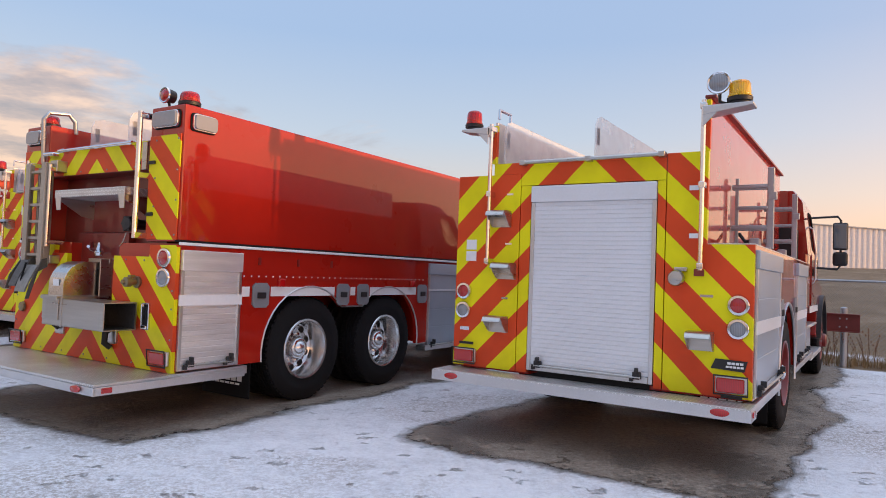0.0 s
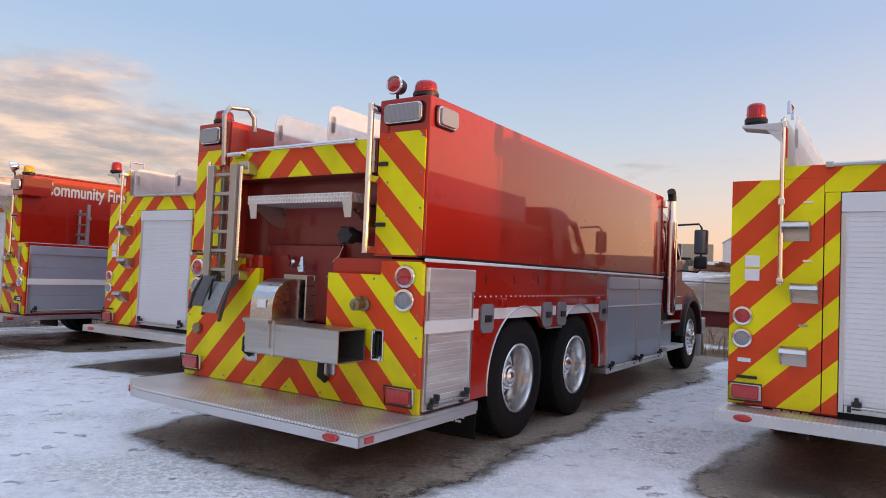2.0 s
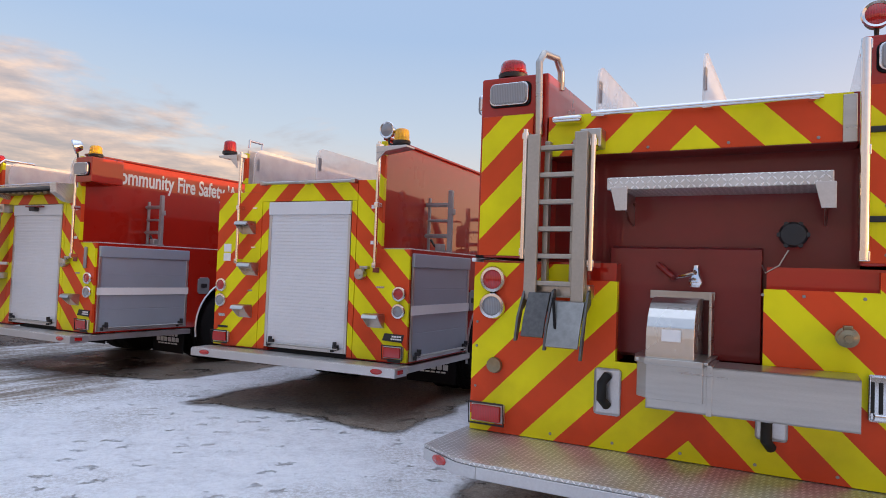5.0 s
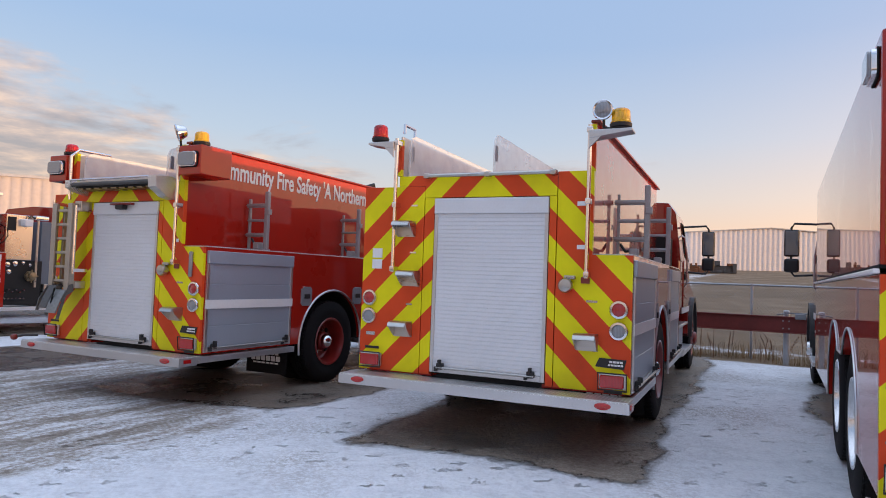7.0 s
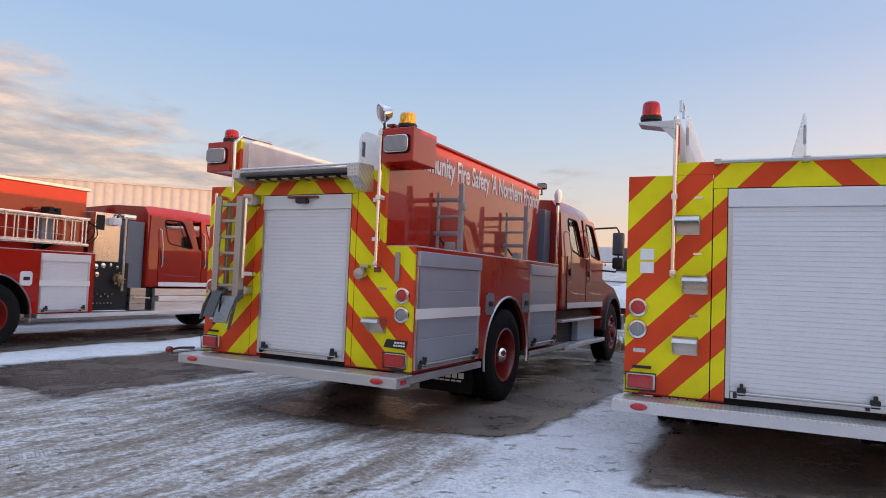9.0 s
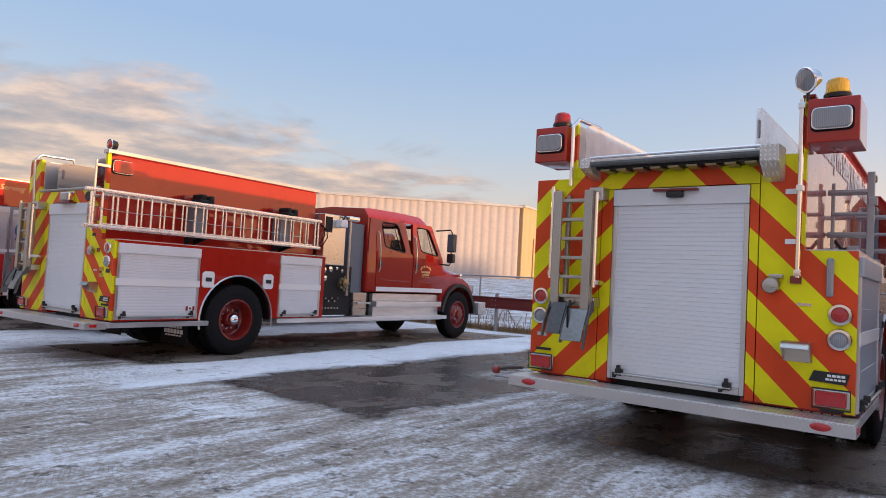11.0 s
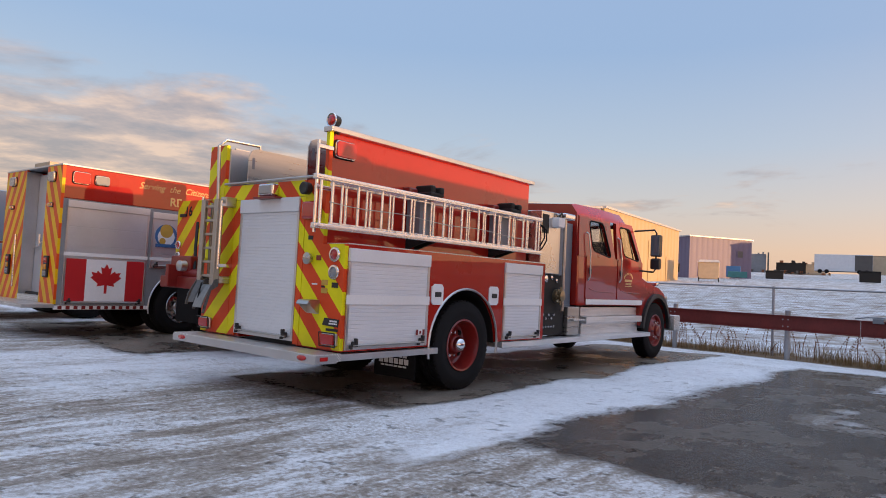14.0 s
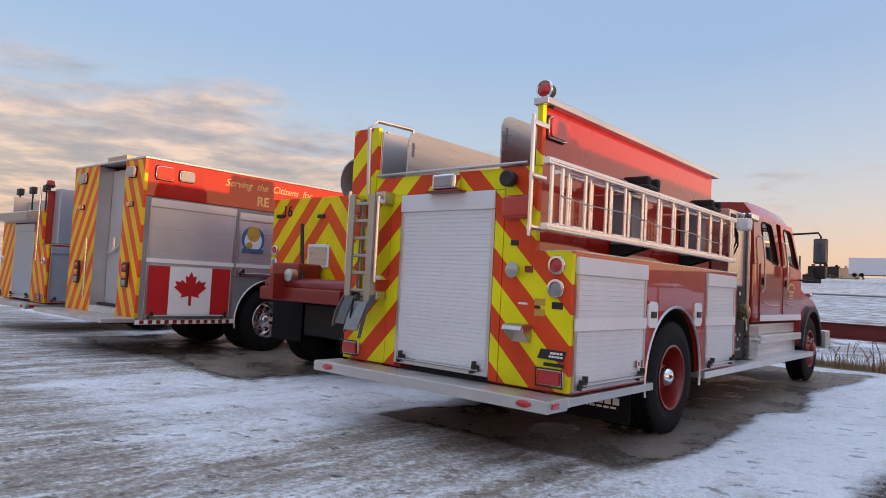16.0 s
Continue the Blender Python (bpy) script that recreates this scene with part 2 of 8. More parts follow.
plain("dark_steel", (0.13, 0.13, 0.13), 0.5, 0.6, 0.0, 0.3, 40, 0.1)
plain("rack_grey", (0.40, 0.40, 0.41), 0.45, 0.6, 0.0, 0.12, 60, 0.05)
plain("old_brass", (0.30, 0.24, 0.15), 0.35, 0.8, 0.0, 0.2, 40, 0.08)
plain("rim_red", (0.21, 0.013, 0.010), 0.35, 0.0, 0.4, 0.15, 20, 0.03)
lens("lens_red", (0.50, 0.010, 0.010))
lens("lens_amber", (0.75, 0.28, 0.01))
lens("lens_clear", (0.27, 0.28, 0.30), 0.12)


def dome(name, colour):
    """Clear tinted beacon plastic with fine upright flutes."""
    m, nt, b = material(name)
    w = node(nt, "ShaderNodeTexWave", inputs={"Scale": 22.0, "Distortion": 0.2})
    nt.links.new(coords(nt), w.inputs["Vector"])
    b.inputs["Base Color"].default_value = (*colour, 1)
    b.inputs["Roughness"].default_value = 0.10
    b.inputs["Transmission Weight"].default_value = 0.55
    b.inputs["IOR"].default_value = 1.45
    b.inputs["Coat Weight"].default_value = 0.6
    bump(nt, b, w.outputs[0], 0.35, 0.004)
    MATS[name] = m


dome("dome_red", (0.62, 0.012, 0.012))
dome("dome_amber", (1.0, 0.60, 0.03))
glass("window_glass")
glass("mirror_glass", (0.10, 0.12, 0.14), 0.0)


def clear_sheet(name):
    """Milky see-through plastic sheet, a little scratched."""
    m, nt, b = material(name)
    v = coords(nt)
    n = noise_tex(nt, v, 4.0, 6)
    b.inputs["Base Color"].default_value = (0.80, 0.82, 0.84, 1)
    b.inputs["Roughness"].default_value = 0.25
    tr = nt.nodes.new("ShaderNodeBsdfTransparent")
    mx = nt.nodes.new("ShaderNodeMixShader")
    nt.links.new(ramp(nt, n, [(0.3, (0.30, 0.30, 0.30)), (0.7, (0.48, 0.48, 0.48))]), mx.inputs[0])
    nt.links.new(tr.outputs[0], mx.inputs[1])
    nt.links.new(b.outputs[0], mx.inputs[2])
    nt.links.new(mx.outputs[0], nt.nodes["Material Output"].inputs[0])
    MATS[name] = m


clear_sheet("clear_sheet")
plain("yellow_paint", (0.55, 0.33, 0.05), 0.5, 0.0, 0.0, 0.1, 10, 0.0)
plain("gap_blue", (0.13, 0.17, 0.22), 0.45, 0.2, 0.0, 0.1, 40, 0.03)
plain("blue_plate", (0.03, 0.05, 0.22), 0.4, 0.0, 0.0, 0.1, 60, 0.0)
plain("gold_leaf", (0.66, 0.47, 0.22), 0.35, 0.3, 0.0, 0.1, 60, 0.0)

# ---- geometry helpers ----


def box(bm, x0, x1, y0, y1, z0, z1, r=0.0):
    m = Matrix.Translation(((x0 + x1) / 2, (y0 + y1) / 2, (z0 + z1) / 2)) @ Matrix.Diagonal((x1 - x0, y1 - y0, z1 - z0, 1))
    vs = bmesh.ops.create_cube(bm, size=1, matrix=m)["verts"]
    if r > 0:
        es = list({e for v in vs for e in v.link_edges})
        bmesh.ops.bevel(bm, geom=es, offset=r, segments=2, affect="EDGES", profile=0.5)
    return bm


def cyl(bm, p, q, r, seg=14, r2=None):
    p, q = Vector(p), Vector(q)
    d = q - p
    m = Matrix.Translation((p + q) / 2) @ d.to_track_quat("Z", "Y").to_matrix().to_4x4()
    bmesh.ops.create_cone(bm, cap_ends=True, segments=seg, radius1=r, radius2=r if r2 is None else r2, depth=d.length, matrix=m)
    return bm


def tube(bm, pts, r, seg=8, closed=False):
    """A round bar along a line of points."""
    pts = [Vector(p) for p in pts]
    n = len(pts)
    rings = []
    ref = None
    for i, p in enumerate(pts):
        a = pts[(i - 1) % n] if (i or closed) else p
        b = pts[(i + 1) % n] if (i < n - 1 or closed) else p
        t = (b - a).normalized()
        if ref is None:
            ref = t.orthogonal().normalized()
        ref = (ref - t * ref.dot(t)).normalized()
        w = t.cross(ref)
        rings.append([bm.verts.new(p + r * (math.cos(2 * math.pi * k / seg) * ref + math.sin(2 * math.pi * k / seg) * w)) for k in range(seg)])
    for i in range(n if closed else n - 1):
        a, b = rings[i], rings[(i + 1) % n]
        for k in range(seg):
            bm.faces.new((a[k], a[(k + 1) % seg], b[(k + 1) % seg], b[k]))
    if not closed:
        bm.faces.new(rings[0][::-1])
        bm.faces.new(rings[-1])
    return bm


def prism(bm, pts, axis, a, b, r=0.0):
    """A polygon pushed along an axis. axis x: points are (y, z); y: (x, z); z: (x, y)."""
    def at(p, h):
        return {"x": (h, p[0], p[1]), "y": (p[0], h, p[1]), "z": (p[0], p[1], h)}[axis]
    lo = [bm.verts.new(at(p, a)) for p in pts]
    hi = [bm.verts.new(at(p, b)) for p in pts]
    fs = [bm.faces.new(lo), bm.faces.new(hi[::-1])]
    n = len(pts)
    for i in range(n):
        fs.append(bm.faces.new((lo[i], hi[i], hi[(i + 1) % n], lo[(i + 1) % n])))
    if r > 0:
        es = list({e for f in fs for e in f.edges})
        bmesh.ops.bevel(bm, geom=es, offset=r, segments=2, affect="EDGES", profile=0.5)
    return bm


def lathe(bm, profile, centre, axis="x", seg=40, flip=1.0, cap=True):
    """Turn a profile of (radius, height) about an axis through the centre; heights run along the axis."""
    rings = []
    for r, h in profile:
        ring = []
        for k in range(seg):
            a = 2 * math.pi * k / seg
            c, s = r * math.cos(a), r * math.sin(a)
            o = {"x": (h * flip, c, s), "y": (c, h * flip, s), "z": (c, s, h * flip)}[axis]
            ring.append(bm.verts.new(Vector(centre) + Vector(o)))
        rings.append(ring)
    for a, b in zip(rings, rings[1:]):
        for k in range(seg):
            bm.faces.new((a[k], a[(k + 1) % seg], b[(k + 1) % seg], b[k]))
    if profile[0][0] > 0.01 and profile[-1][0] > 0.01:
        for k in range(seg):
            bm.faces.new((rings[-1][k], rings[-1][(k + 1) % seg], rings[0][(k + 1) % seg], rings[0][k]))
        return bm
    if cap:
        bm.faces.new(rings[0][::-1])
    bm.faces.new(rings[-1])
    return bm


def mesh_of(name, bm, mat, smooth=46):
    """A mesh whose rounded edges shade softly while its large flat faces stay flat: normals weighted by area."""
    bmesh.ops.recalc_face_normals(bm, faces=bm.faces)
    bm.normal_update()
    limit = math.cos(radians(smooth + 0.5))
    normals = []
    area = {f: f.calc_area() for f in bm.faces}
    for f in bm.faces:
        fn = f.normal
        for v in f.verts:
            n = Vector((0, 0, 0))
            for g in v.link_faces:
                if g.normal.dot(fn) > limit:
                    n += g.normal * area[g]
            normals.append(n.normalized() if n.length > 1e-12 else fn.copy())
    me = bpy.data.meshes.new(name)
    bm.to_mesh(me)
    bm.free()
    me.materials.append(MATS[mat] if isinstance(mat, str) else mat)
    me.shade_smooth()
    me.normals_split_custom_set(normals)
    return me


def part(name, bm, mat, parent, label="", smooth=46):
    ob = new(name, mesh_of(name, bm, mat, smooth))
    ob.parent = parent
    if label:
        ob["label"] = label
    return ob


def placed(name, me, parent, m, label=""):
    ob = new(name, me)
    ob.parent = parent
    ob.matrix_basis = m
    if label:
        ob["label"] = label
    return ob


def thing(name, label, category, m, group="", kind=""):
    return_ob = new(name)
    return_ob.matrix_basis = m
    return tagged(return_ob, label, category, group, kind)


def single(name, bm, mat, label, category="", group="", kind="", m=None, smooth=46):
    ob = new(name, mesh_of(name, bm, mat, smooth))
    if m is not None:
        ob.matrix_basis = m
    return tagged(ob, label, category, group, kind)


def NB():
    return bmesh.new()


def text_mesh(name, body, size, mat, m, parent, depth=0.002, label="", shear=0.0, bold=0.022):
    """Raised lettering with the built-in font, as a mesh."""
    cu = bpy.data.curves.new(name, "FONT")
    cu.body, cu.size, cu.extrude, cu.shear, cu.offset = body, size, depth, shear, size * bold
    cu.align_x, cu.align_y = "LEFT", "BOTTOM_BASELINE"
    tmp = bpy.data.objects.new(name, cu)
    scene.collection.objects.link(tmp)
    dg = bpy.context.evaluated_depsgraph_get()
    me = bpy.data.meshes.new_from_object(tmp.evaluated_get(dg))
    bpy.data.objects.remove(tmp)
    me.materials.clear()
    me.materials.append(MATS[mat])
    return placed(name, me, parent, m, label)


# the rank of trucks: rear-face centre on the ground and heading
BAYS = {"pumper_a": (0.462, 7.118, -39.2), "tanker": (-3.795, 8.443, -38.3), "pumper_c": (-5.923, 12.052, -36.0),
        "pumper_d": (-9.374, 14.384, -38.5), "pumper_e": (-16.19, 18.488, -35.8)}


def bay(key):
    x, y, rz = BAYS[key]
    return pose(x, y, 0, 0, 0, rz)

# ---- ground ----
def in_bay(key, x, y):
    cx, cy, rz = BAYS[key]
    c, s = math.cos(radians(rz)), math.sin(radians(rz))
    dx, dy = x - cx, y - cy
    return c * dx + s * dy, -s * dx + c * dy


def rbox(u, v, u0, u1, v0, v1):
    """Signed distance to a rectangle, negative inside."""
    dx, dy = max(u0 - u, u - u1), max(v0 - v, v - v1)
    return math.hypot(max(dx, 0), max(dy, 0)) + min(max(dx, dy), 0)


def bare_amount(x, y):
    """How far the snow has gone: 1 bare wet asphalt, 0 snow."""
    n1 = noise.noise((x * 0.45, y * 0.45, 3.1))
    n2 = noise.noise((x * 1.6, y * 1.6, 7.7))
    n3 = noise.noise((x * 4.5, y * 4.5, 2.2))
    wob = 0.40 * n1 + 0.14 * n2 + 0.05 * n3
    d = 9.0
    for key, (u0, u1, v0, v1) in PATCHES:
        u, v = in_bay(key, x, y)
        e = (rbox(u, v, u0, u1, v0, v1) + wob) / (0.95 if u0 < -4.0 else 0.42)
        if u0 < -4.0:
            # a thin skin of snow still lies over the inner corner of the empty bay
            e = max(e, -0.46 + 0.62 * step(noise.noise((u * 1.5, v * 0.8, 4.4)) + 0.4 * n3, 0.0, 0.5) * step(u, -4.2, -3.4) * step(v, 1.5, 3.0))
        d = min(d, e)
    return min(1.0, max(0.0, 0.5 - d))


def step(x, a, b):
    """0 below a, 1 above b, smooth between."""
    f = min(1.0, max(0.0, (x - a) / (b - a)))
    return f * f * (3 - 2 * f)


def worn_amount(x, y):
    """Where wheels have packed and dirtied the snow: the driving lane behind the rank and the way into the empty bay."""
    u, v = in_bay("pumper_d", x, y)
    u += 0.35 * noise.noise((x * 0.5, y * 0.5, 8.0)) + 0.12 * noise.noise((x * 2.1, y * 2.1, 3.0))
    lane = 1.0 - 0.86 * step(u, 1.7, 2.35)
    # a strip of clean snow between the ladder truck and the empty bay, and more behind that truck
    lane -= 0.62 * step(u, -6.6, -6.1) * (1 - step(u, -5.2, -4.8)) * step(v, -2.4, -1.2)
    lane -= 0.55 * step(u, -13.0, -12.2) * (1 - step(u, -8.9, -8.2)) * step(v, -4.0, -2.4)
    # 0.30 right of pumper_d greys the snow for shade between two trucks
    wear_shade = 1.0 if -4.9 < u < -0.7 and v < 4.5 else 0.30 if u > 1.6 else 0.12
    back = max(wear_shade, 1 - step(v, -0.1, 0.7))
    s = (x * 0.53 + y * 0.85) * 0.16
    r = -x * 0.85 + y * 0.53
    st = noise.noise((s, r * 1.1, 1.3)) * 0.5 + noise.noise((s * 1.6, r * 3.2, 5.0)) * 0.4 + noise.noise((s * 2.0, r * 8.0, 9.0)) * 0.2
    return min(1.0, max(0.0, lane * back * (0.80 + 0.8 * st)))


def damp_shade_amount(x, y):
    """The empty bays lie open and stay damp; shade beneath a truck is added."""
    u, v = in_bay("pumper_d", x, y)
    # shade beneath pumper_d, painted in along with the wet
    under = 0.45 * step(u, -1.7, -1.3) * (1 - step(u, 1.7, 2.1)) * step(v, -0.6, 0.2)
    return max(under, min(1.0, max(0.0, (-1.4 - u) / 0.6))) if u > -6.0 else 0.3


def brown_amount(s, n):
    """Dead grass showing through beyond the fence, and brown added to unseen ground."""
    f = min(1.0, max(0.47, (17.5 + 0.13 * max(0.0, n - 16.0) - s) / 5.0))
    g = min(1.0, max(0.0, (n - FENCE_N - 0.8) / 2.0))
    # unseen ground behind and beside the lane, browned to darken the paint's reflections
    if n < -2.0:
        return 0.95 * step(-n + 0.8 * noise.noise((s * 0.4, n * 0.4, 6.0)), 2.6, 6.0)
    if s < -14:
        return 0.95
    foot = max(0.0, 1.0 - abs(n - FENCE_N - 0.75) / 1.1)
    return max(f * g, 0.85 * min(1.0, foot * 2.0))


FENCE_N = 13.9
# pumper_d's patch reaches 2.15 for bare ground and painted shade beside it
PATCHES = [("pumper_a", (-1.15, 1.42, -0.55, 9.0)), ("tanker", (-1.2, 1.55, -0.60, 10.5)), ("pumper_c", (-1.05, 1.42, -0.50, 9.2)),
           ("pumper_d", (-0.9, 2.15, 0.10, 9.5)), ("pumper_d", (-4.95, -2.50, -0.65, 8.4)), ("pumper_e", (-0.9, 1.55, 0.35, 10.2)),
           ("pumper_e", (-9.0, -3.4, 0.5, 10.0))]


def fence_frame(s, n):
    return 0.669 * n - 0.743 * s, 0.743 * n + 0.669 * s


def ground_height(n):
    """Level yard; the field beyond the fence climbs gently."""
    return 0.04 * min(max(n - FENCE_N - 0.6, 0.0), 420.0)


def ground_material():
    m, nt, b = material("ground")

    def attr(name):
        at = nt.nodes.new("ShaderNodeAttribute")
        at.attribute_name = name
        return at.outputs["Fac"]
    v = coords(nt)
    n1, n2, n3 = noise_tex(nt, v, 1.1, 8, 0.62), noise_tex(nt, v, 7.0, 7, 0.65), noise_tex(nt, v, 60.0, 3)
    n4 = noise_tex(nt, v, 22.0, 6, 0.7)
    # across and along the bays' heading
    sp = nt.nodes.new("ShaderNodeSeparateXYZ")
    nt.links.new(v, sp.inputs[0])
    cx, cy, rz = BAYS["pumper_d"]
    c, k = math.cos(radians(rz)), math.sin(radians(rz))
    uu = math_node(nt, "ADD", math_node(nt, "MULTIPLY", sp.outputs[0], c), math_node(nt, "MULTIPLY_ADD", sp.outputs[1], k, -(c * cx + k * cy)))
    vv = math_node(nt, "ADD", math_node(nt, "MULTIPLY", sp.outputs[0], -k), math_node(nt, "MULTIPLY_ADD", sp.outputs[1], c, k * cx - c * cy))

    def drawn_out(across, along):
        c3 = nt.nodes.new("ShaderNodeCombineXYZ")
        nt.links.new(math_node(nt, "MULTIPLY", math_node(nt, "ADD", uu, math_node(nt, "MULTIPLY", math_node(nt, "SUBTRACT", n1, 0.5), 0.25)), across), c3.inputs[0])
        nt.links.new(math_node(nt, "MULTIPLY", vv, along), c3.inputs[1])
        return c3.outputs[0]
    streak = noise_tex(nt, drawn_out(1.7, 0.26), 1.9, 9, 0.72)
    rut = noise_tex(nt, drawn_out(2.4, 0.60), 4.0, 8, 0.74)
    # small trodden dents, in loose clusters
    dent = node(nt, "ShaderNodeTexVoronoi", inputs={"Scale": 4.2, "Randomness": 1.0})
    dm = nt.nodes.new("ShaderNodeMapping")
    dm.inputs["Scale"].default_value = (1.0, 1.7, 1.0)
    wv = nt.nodes.new("ShaderNodeMix")
    wv.data_type = "VECTOR"
    wn = node(nt, "ShaderNodeTexNoise", inputs={"Scale": 5.0, "Detail": 4.0})
    nt.links.new(v, wn.inputs["Vector"])
    wv.inputs[0].default_value = 0.16
    nt.links.new(v, wv.inputs[4])
    nt.links.new(wn.outputs["Color"], wv.inputs[5])
    nt.links.new(wv.outputs[1], dm.inputs[0])
    nt.links.new(dm.outputs[0], dent.inputs["Vector"])
    pit = math_node(nt, "MULTIPLY", ramp(nt, math_node(nt, "ADD", dent.outputs["Distance"], math_node(nt, "MULTIPLY", math_node(nt, "SUBTRACT", n4, 0.5), 1.1)), [(0.06, (1, 1, 1)), (0.20, (0, 0, 0))]),
                    ramp(nt, math_node(nt, "ADD", math_node(nt, "MULTIPLY", n1, 0.6), math_node(nt, "MULTIPLY", n2, 0.4)), [(0.44, (0, 0, 0)), (0.54, (1, 1, 1))]))
    g = math_node(nt, "ADD", math_node(nt, "MULTIPLY", math_node(nt, "SUBTRACT", n1, 0.5), 0.6),
                  math_node(nt, "ADD", math_node(nt, "MULTIPLY", math_node(nt, "SUBTRACT", n2, 0.5), 0.7), math_node(nt, "MULTIPLY", math_node(nt, "SUBTRACT", rut, 0.5), 0.8)))
    edge = math_node(nt, "ADD", attr("bare"), math_node(nt, "MULTIPLY", g, 0.7))
    cover = ramp(nt, edge, [(0.32, (1, 1, 1)), (0.44, (0.66, 0.66, 0.66)), (0.58, (0, 0, 0))])
    asphalt = ramp(nt, math_node(nt, "ADD", math_node(nt, "MULTIPLY", n4, 0.6), math_node(nt, "MULTIPLY", n3, 0.4)),
                   [(0.34, (0.19, 0.152, 0.118)), (0.52, (0.34, 0.282, 0.228)), (0.70, (0.50, 0.43, 0.36))])
    # melt water along the edge of the snow and in shallow dips
    soak = ramp(nt, math_node(nt, "ADD", edge, math_node(nt, "MULTIPLY", math_node(nt, "SUBTRACT", n2, 0.5), 0.5)), [(0.52, (0, 0, 0)), (0.72, (1, 1, 1))])
    dips = ramp(nt, math_node(nt, "ADD", math_node(nt, "MULTIPLY", n1, 0.8), math_node(nt, "MULTIPLY", n4, 0.2)), [(0.45, (0, 0, 0)), (0.50, (1, 1, 1))])
    dry = math_node(nt, "MULTIPLY", math_node(nt, "ADD", math_node(nt, "MULTIPLY", soak, 0.75), 0.25), math_node(nt, "ADD", math_node(nt, "MULTIPLY", dips, 0.55), 0.45))
    dry = math_node(nt, "MULTIPLY", dry, math_node(nt, "SUBTRACT", 1.0, math_node(nt, "MULTIPLY", attr("damp_shade"), ramp(nt, math_node(nt, "ADD", math_node(nt, "MULTIPLY", n1, 0.65), math_node(nt, "MULTIPLY", streak, 0.35)), [(0.50, (1, 1, 1)), (0.56, (0.15, 0.15, 0.15))]))))
    # wet ground and the painted shade beneath pumper_d both darken the asphalt
    asphalt = mix(nt, attr("damp_shade"), asphalt, mix(nt, 1.0, asphalt, (0.42, 0.40, 0.39), "MULTIPLY"))
    wet = ramp(nt, dry, [(0.0, (0.17, 0.165, 0.165)), (1.0, (1, 1, 1))])
    asphalt = mix(nt, 1.0, asphalt, wet, "MULTIPLY")
    snow = ramp(nt, math_node(nt, "ADD", math_node(nt, "MULTIPLY", n1, 0.35), math_node(nt, "ADD", math_node(nt, "MULTIPLY", n2, 0.40), math_node(nt, "MULTIPLY", n4, 0.25))),
                [(0.34, (0.48, 0.48, 0.50)), (0.42, (0.74, 0.76, 0.80)), (0.52, (0.86, 0.885, 0.925)), (0.6, (0.90, 0.92, 0.95))])
    # grit and trodden dirt: specks everywhere, broad brown-grey scuffs in places
    grit = noise_tex(nt, v, 46.0, 5, 0.75)
    scuff = noise_tex(nt, v, 0.42, 5, 0.6)
    much = math_node(nt, "MULTIPLY", ramp(nt, scuff, [(0.48, (0.14, 0.14, 0.14)), (0.62, (1, 1, 1))]), ramp(nt, math_node(nt, "ADD", math_node(nt, "MULTIPLY", grit, 0.55), math_node(nt, "MULTIPLY", n4, 0.45)), [(0.45, (0.8, 0.8, 0.8)), (0.55, (0, 0, 0))]))
    snow = mix(nt, much, snow, (0.40, 0.365, 0.335))
    # the dents are toned darker inside
    snow = mix(nt, math_node(nt, "MULTIPLY", pit, 0.30), snow, (0.40, 0.38, 0.37))
    dirty = ramp(nt, math_node(nt, "ADD", math_node(nt, "ADD", math_node(nt, "MULTIPLY", n1, 0.14), math_node(nt, "MULTIPLY", streak, 0.38)), math_node(nt, "ADD", math_node(nt, "MULTIPLY", rut, 0.22), math_node(nt, "MULTIPLY", n4, 0.26))),
                 [(0.40, (0.16, 0.130, 0.105)), (0.46, (0.29, 0.245, 0.205)), (0.50, (0.42, 0.38, 0.345)), (0.532, (0.64, 0.635, 0.645)), (0.59, (0.88, 0.89, 0.915))])
    wsel = ramp(nt, math_node(nt, "ADD", attr("worn"), math_node(nt, "MULTIPLY", math_node(nt, "SUBTRACT", math_node(nt, "ADD", math_node(nt, "MULTIPLY", n2, 0.5), math_node(nt, "MULTIPLY", rut, 0.5)), 0.5), 1.2)), [(0.30, (0, 0, 0)), (0.60, (1, 1, 1))])
    # tyre tracks along the bays' heading, pressed into the dirty snow
    bend = math_node(nt, "MULTIPLY", math_node(nt, "MULTIPLY", vv, vv), 0.012)
    track = None
    for u0 in (1.55, 1.18, -0.25, -0.62, -2.35, -4.28, -4.62, -7.1, -7.6):
        d = math_node(nt, "ABSOLUTE", math_node(nt, "SUBTRACT", math_node(nt, "ADD", uu, bend), u0))
        band = ramp(nt, d, [(0.09, (1, 1, 1)), (0.13, (0, 0, 0))])
        track = band if track is None else math_node(nt, "MAXIMUM", track, band)
    lug = ramp(nt, math_node(nt, "FRACT", math_node(nt, "ADD", math_node(nt, "MULTIPLY", vv, 17.0), math_node(nt, "MULTIPLY", uu, 9.0))), [(0.40, (0, 0, 0)), (0.50, (1, 1, 1)), (0.90, (1, 1, 1)), (1.0, (0, 0, 0))])
    broken = ramp(nt, math_node(nt, "ADD", math_node(nt, "MULTIPLY", n1, 0.6), math_node(nt, "MULTIPLY", n2, 0.4)), [(0.46, (0.0, 0.0, 0.0)), (0.62, (0.34, 0.34, 0.34))])
    press = math_node(nt, "MULTIPLY", track, broken)
    dirty = mix(nt, press, dirty, mix(nt, math_node(nt, "MULTIPLY", lug, ramp(nt, n4, [(0.40, (0.2, 0.2, 0.2)), (0.58, (1, 1, 1))])), (0.27, 0.23, 0.195), (0.58, 0.565, 0.56)))
    snow = mix(nt, wsel, snow, dirty)
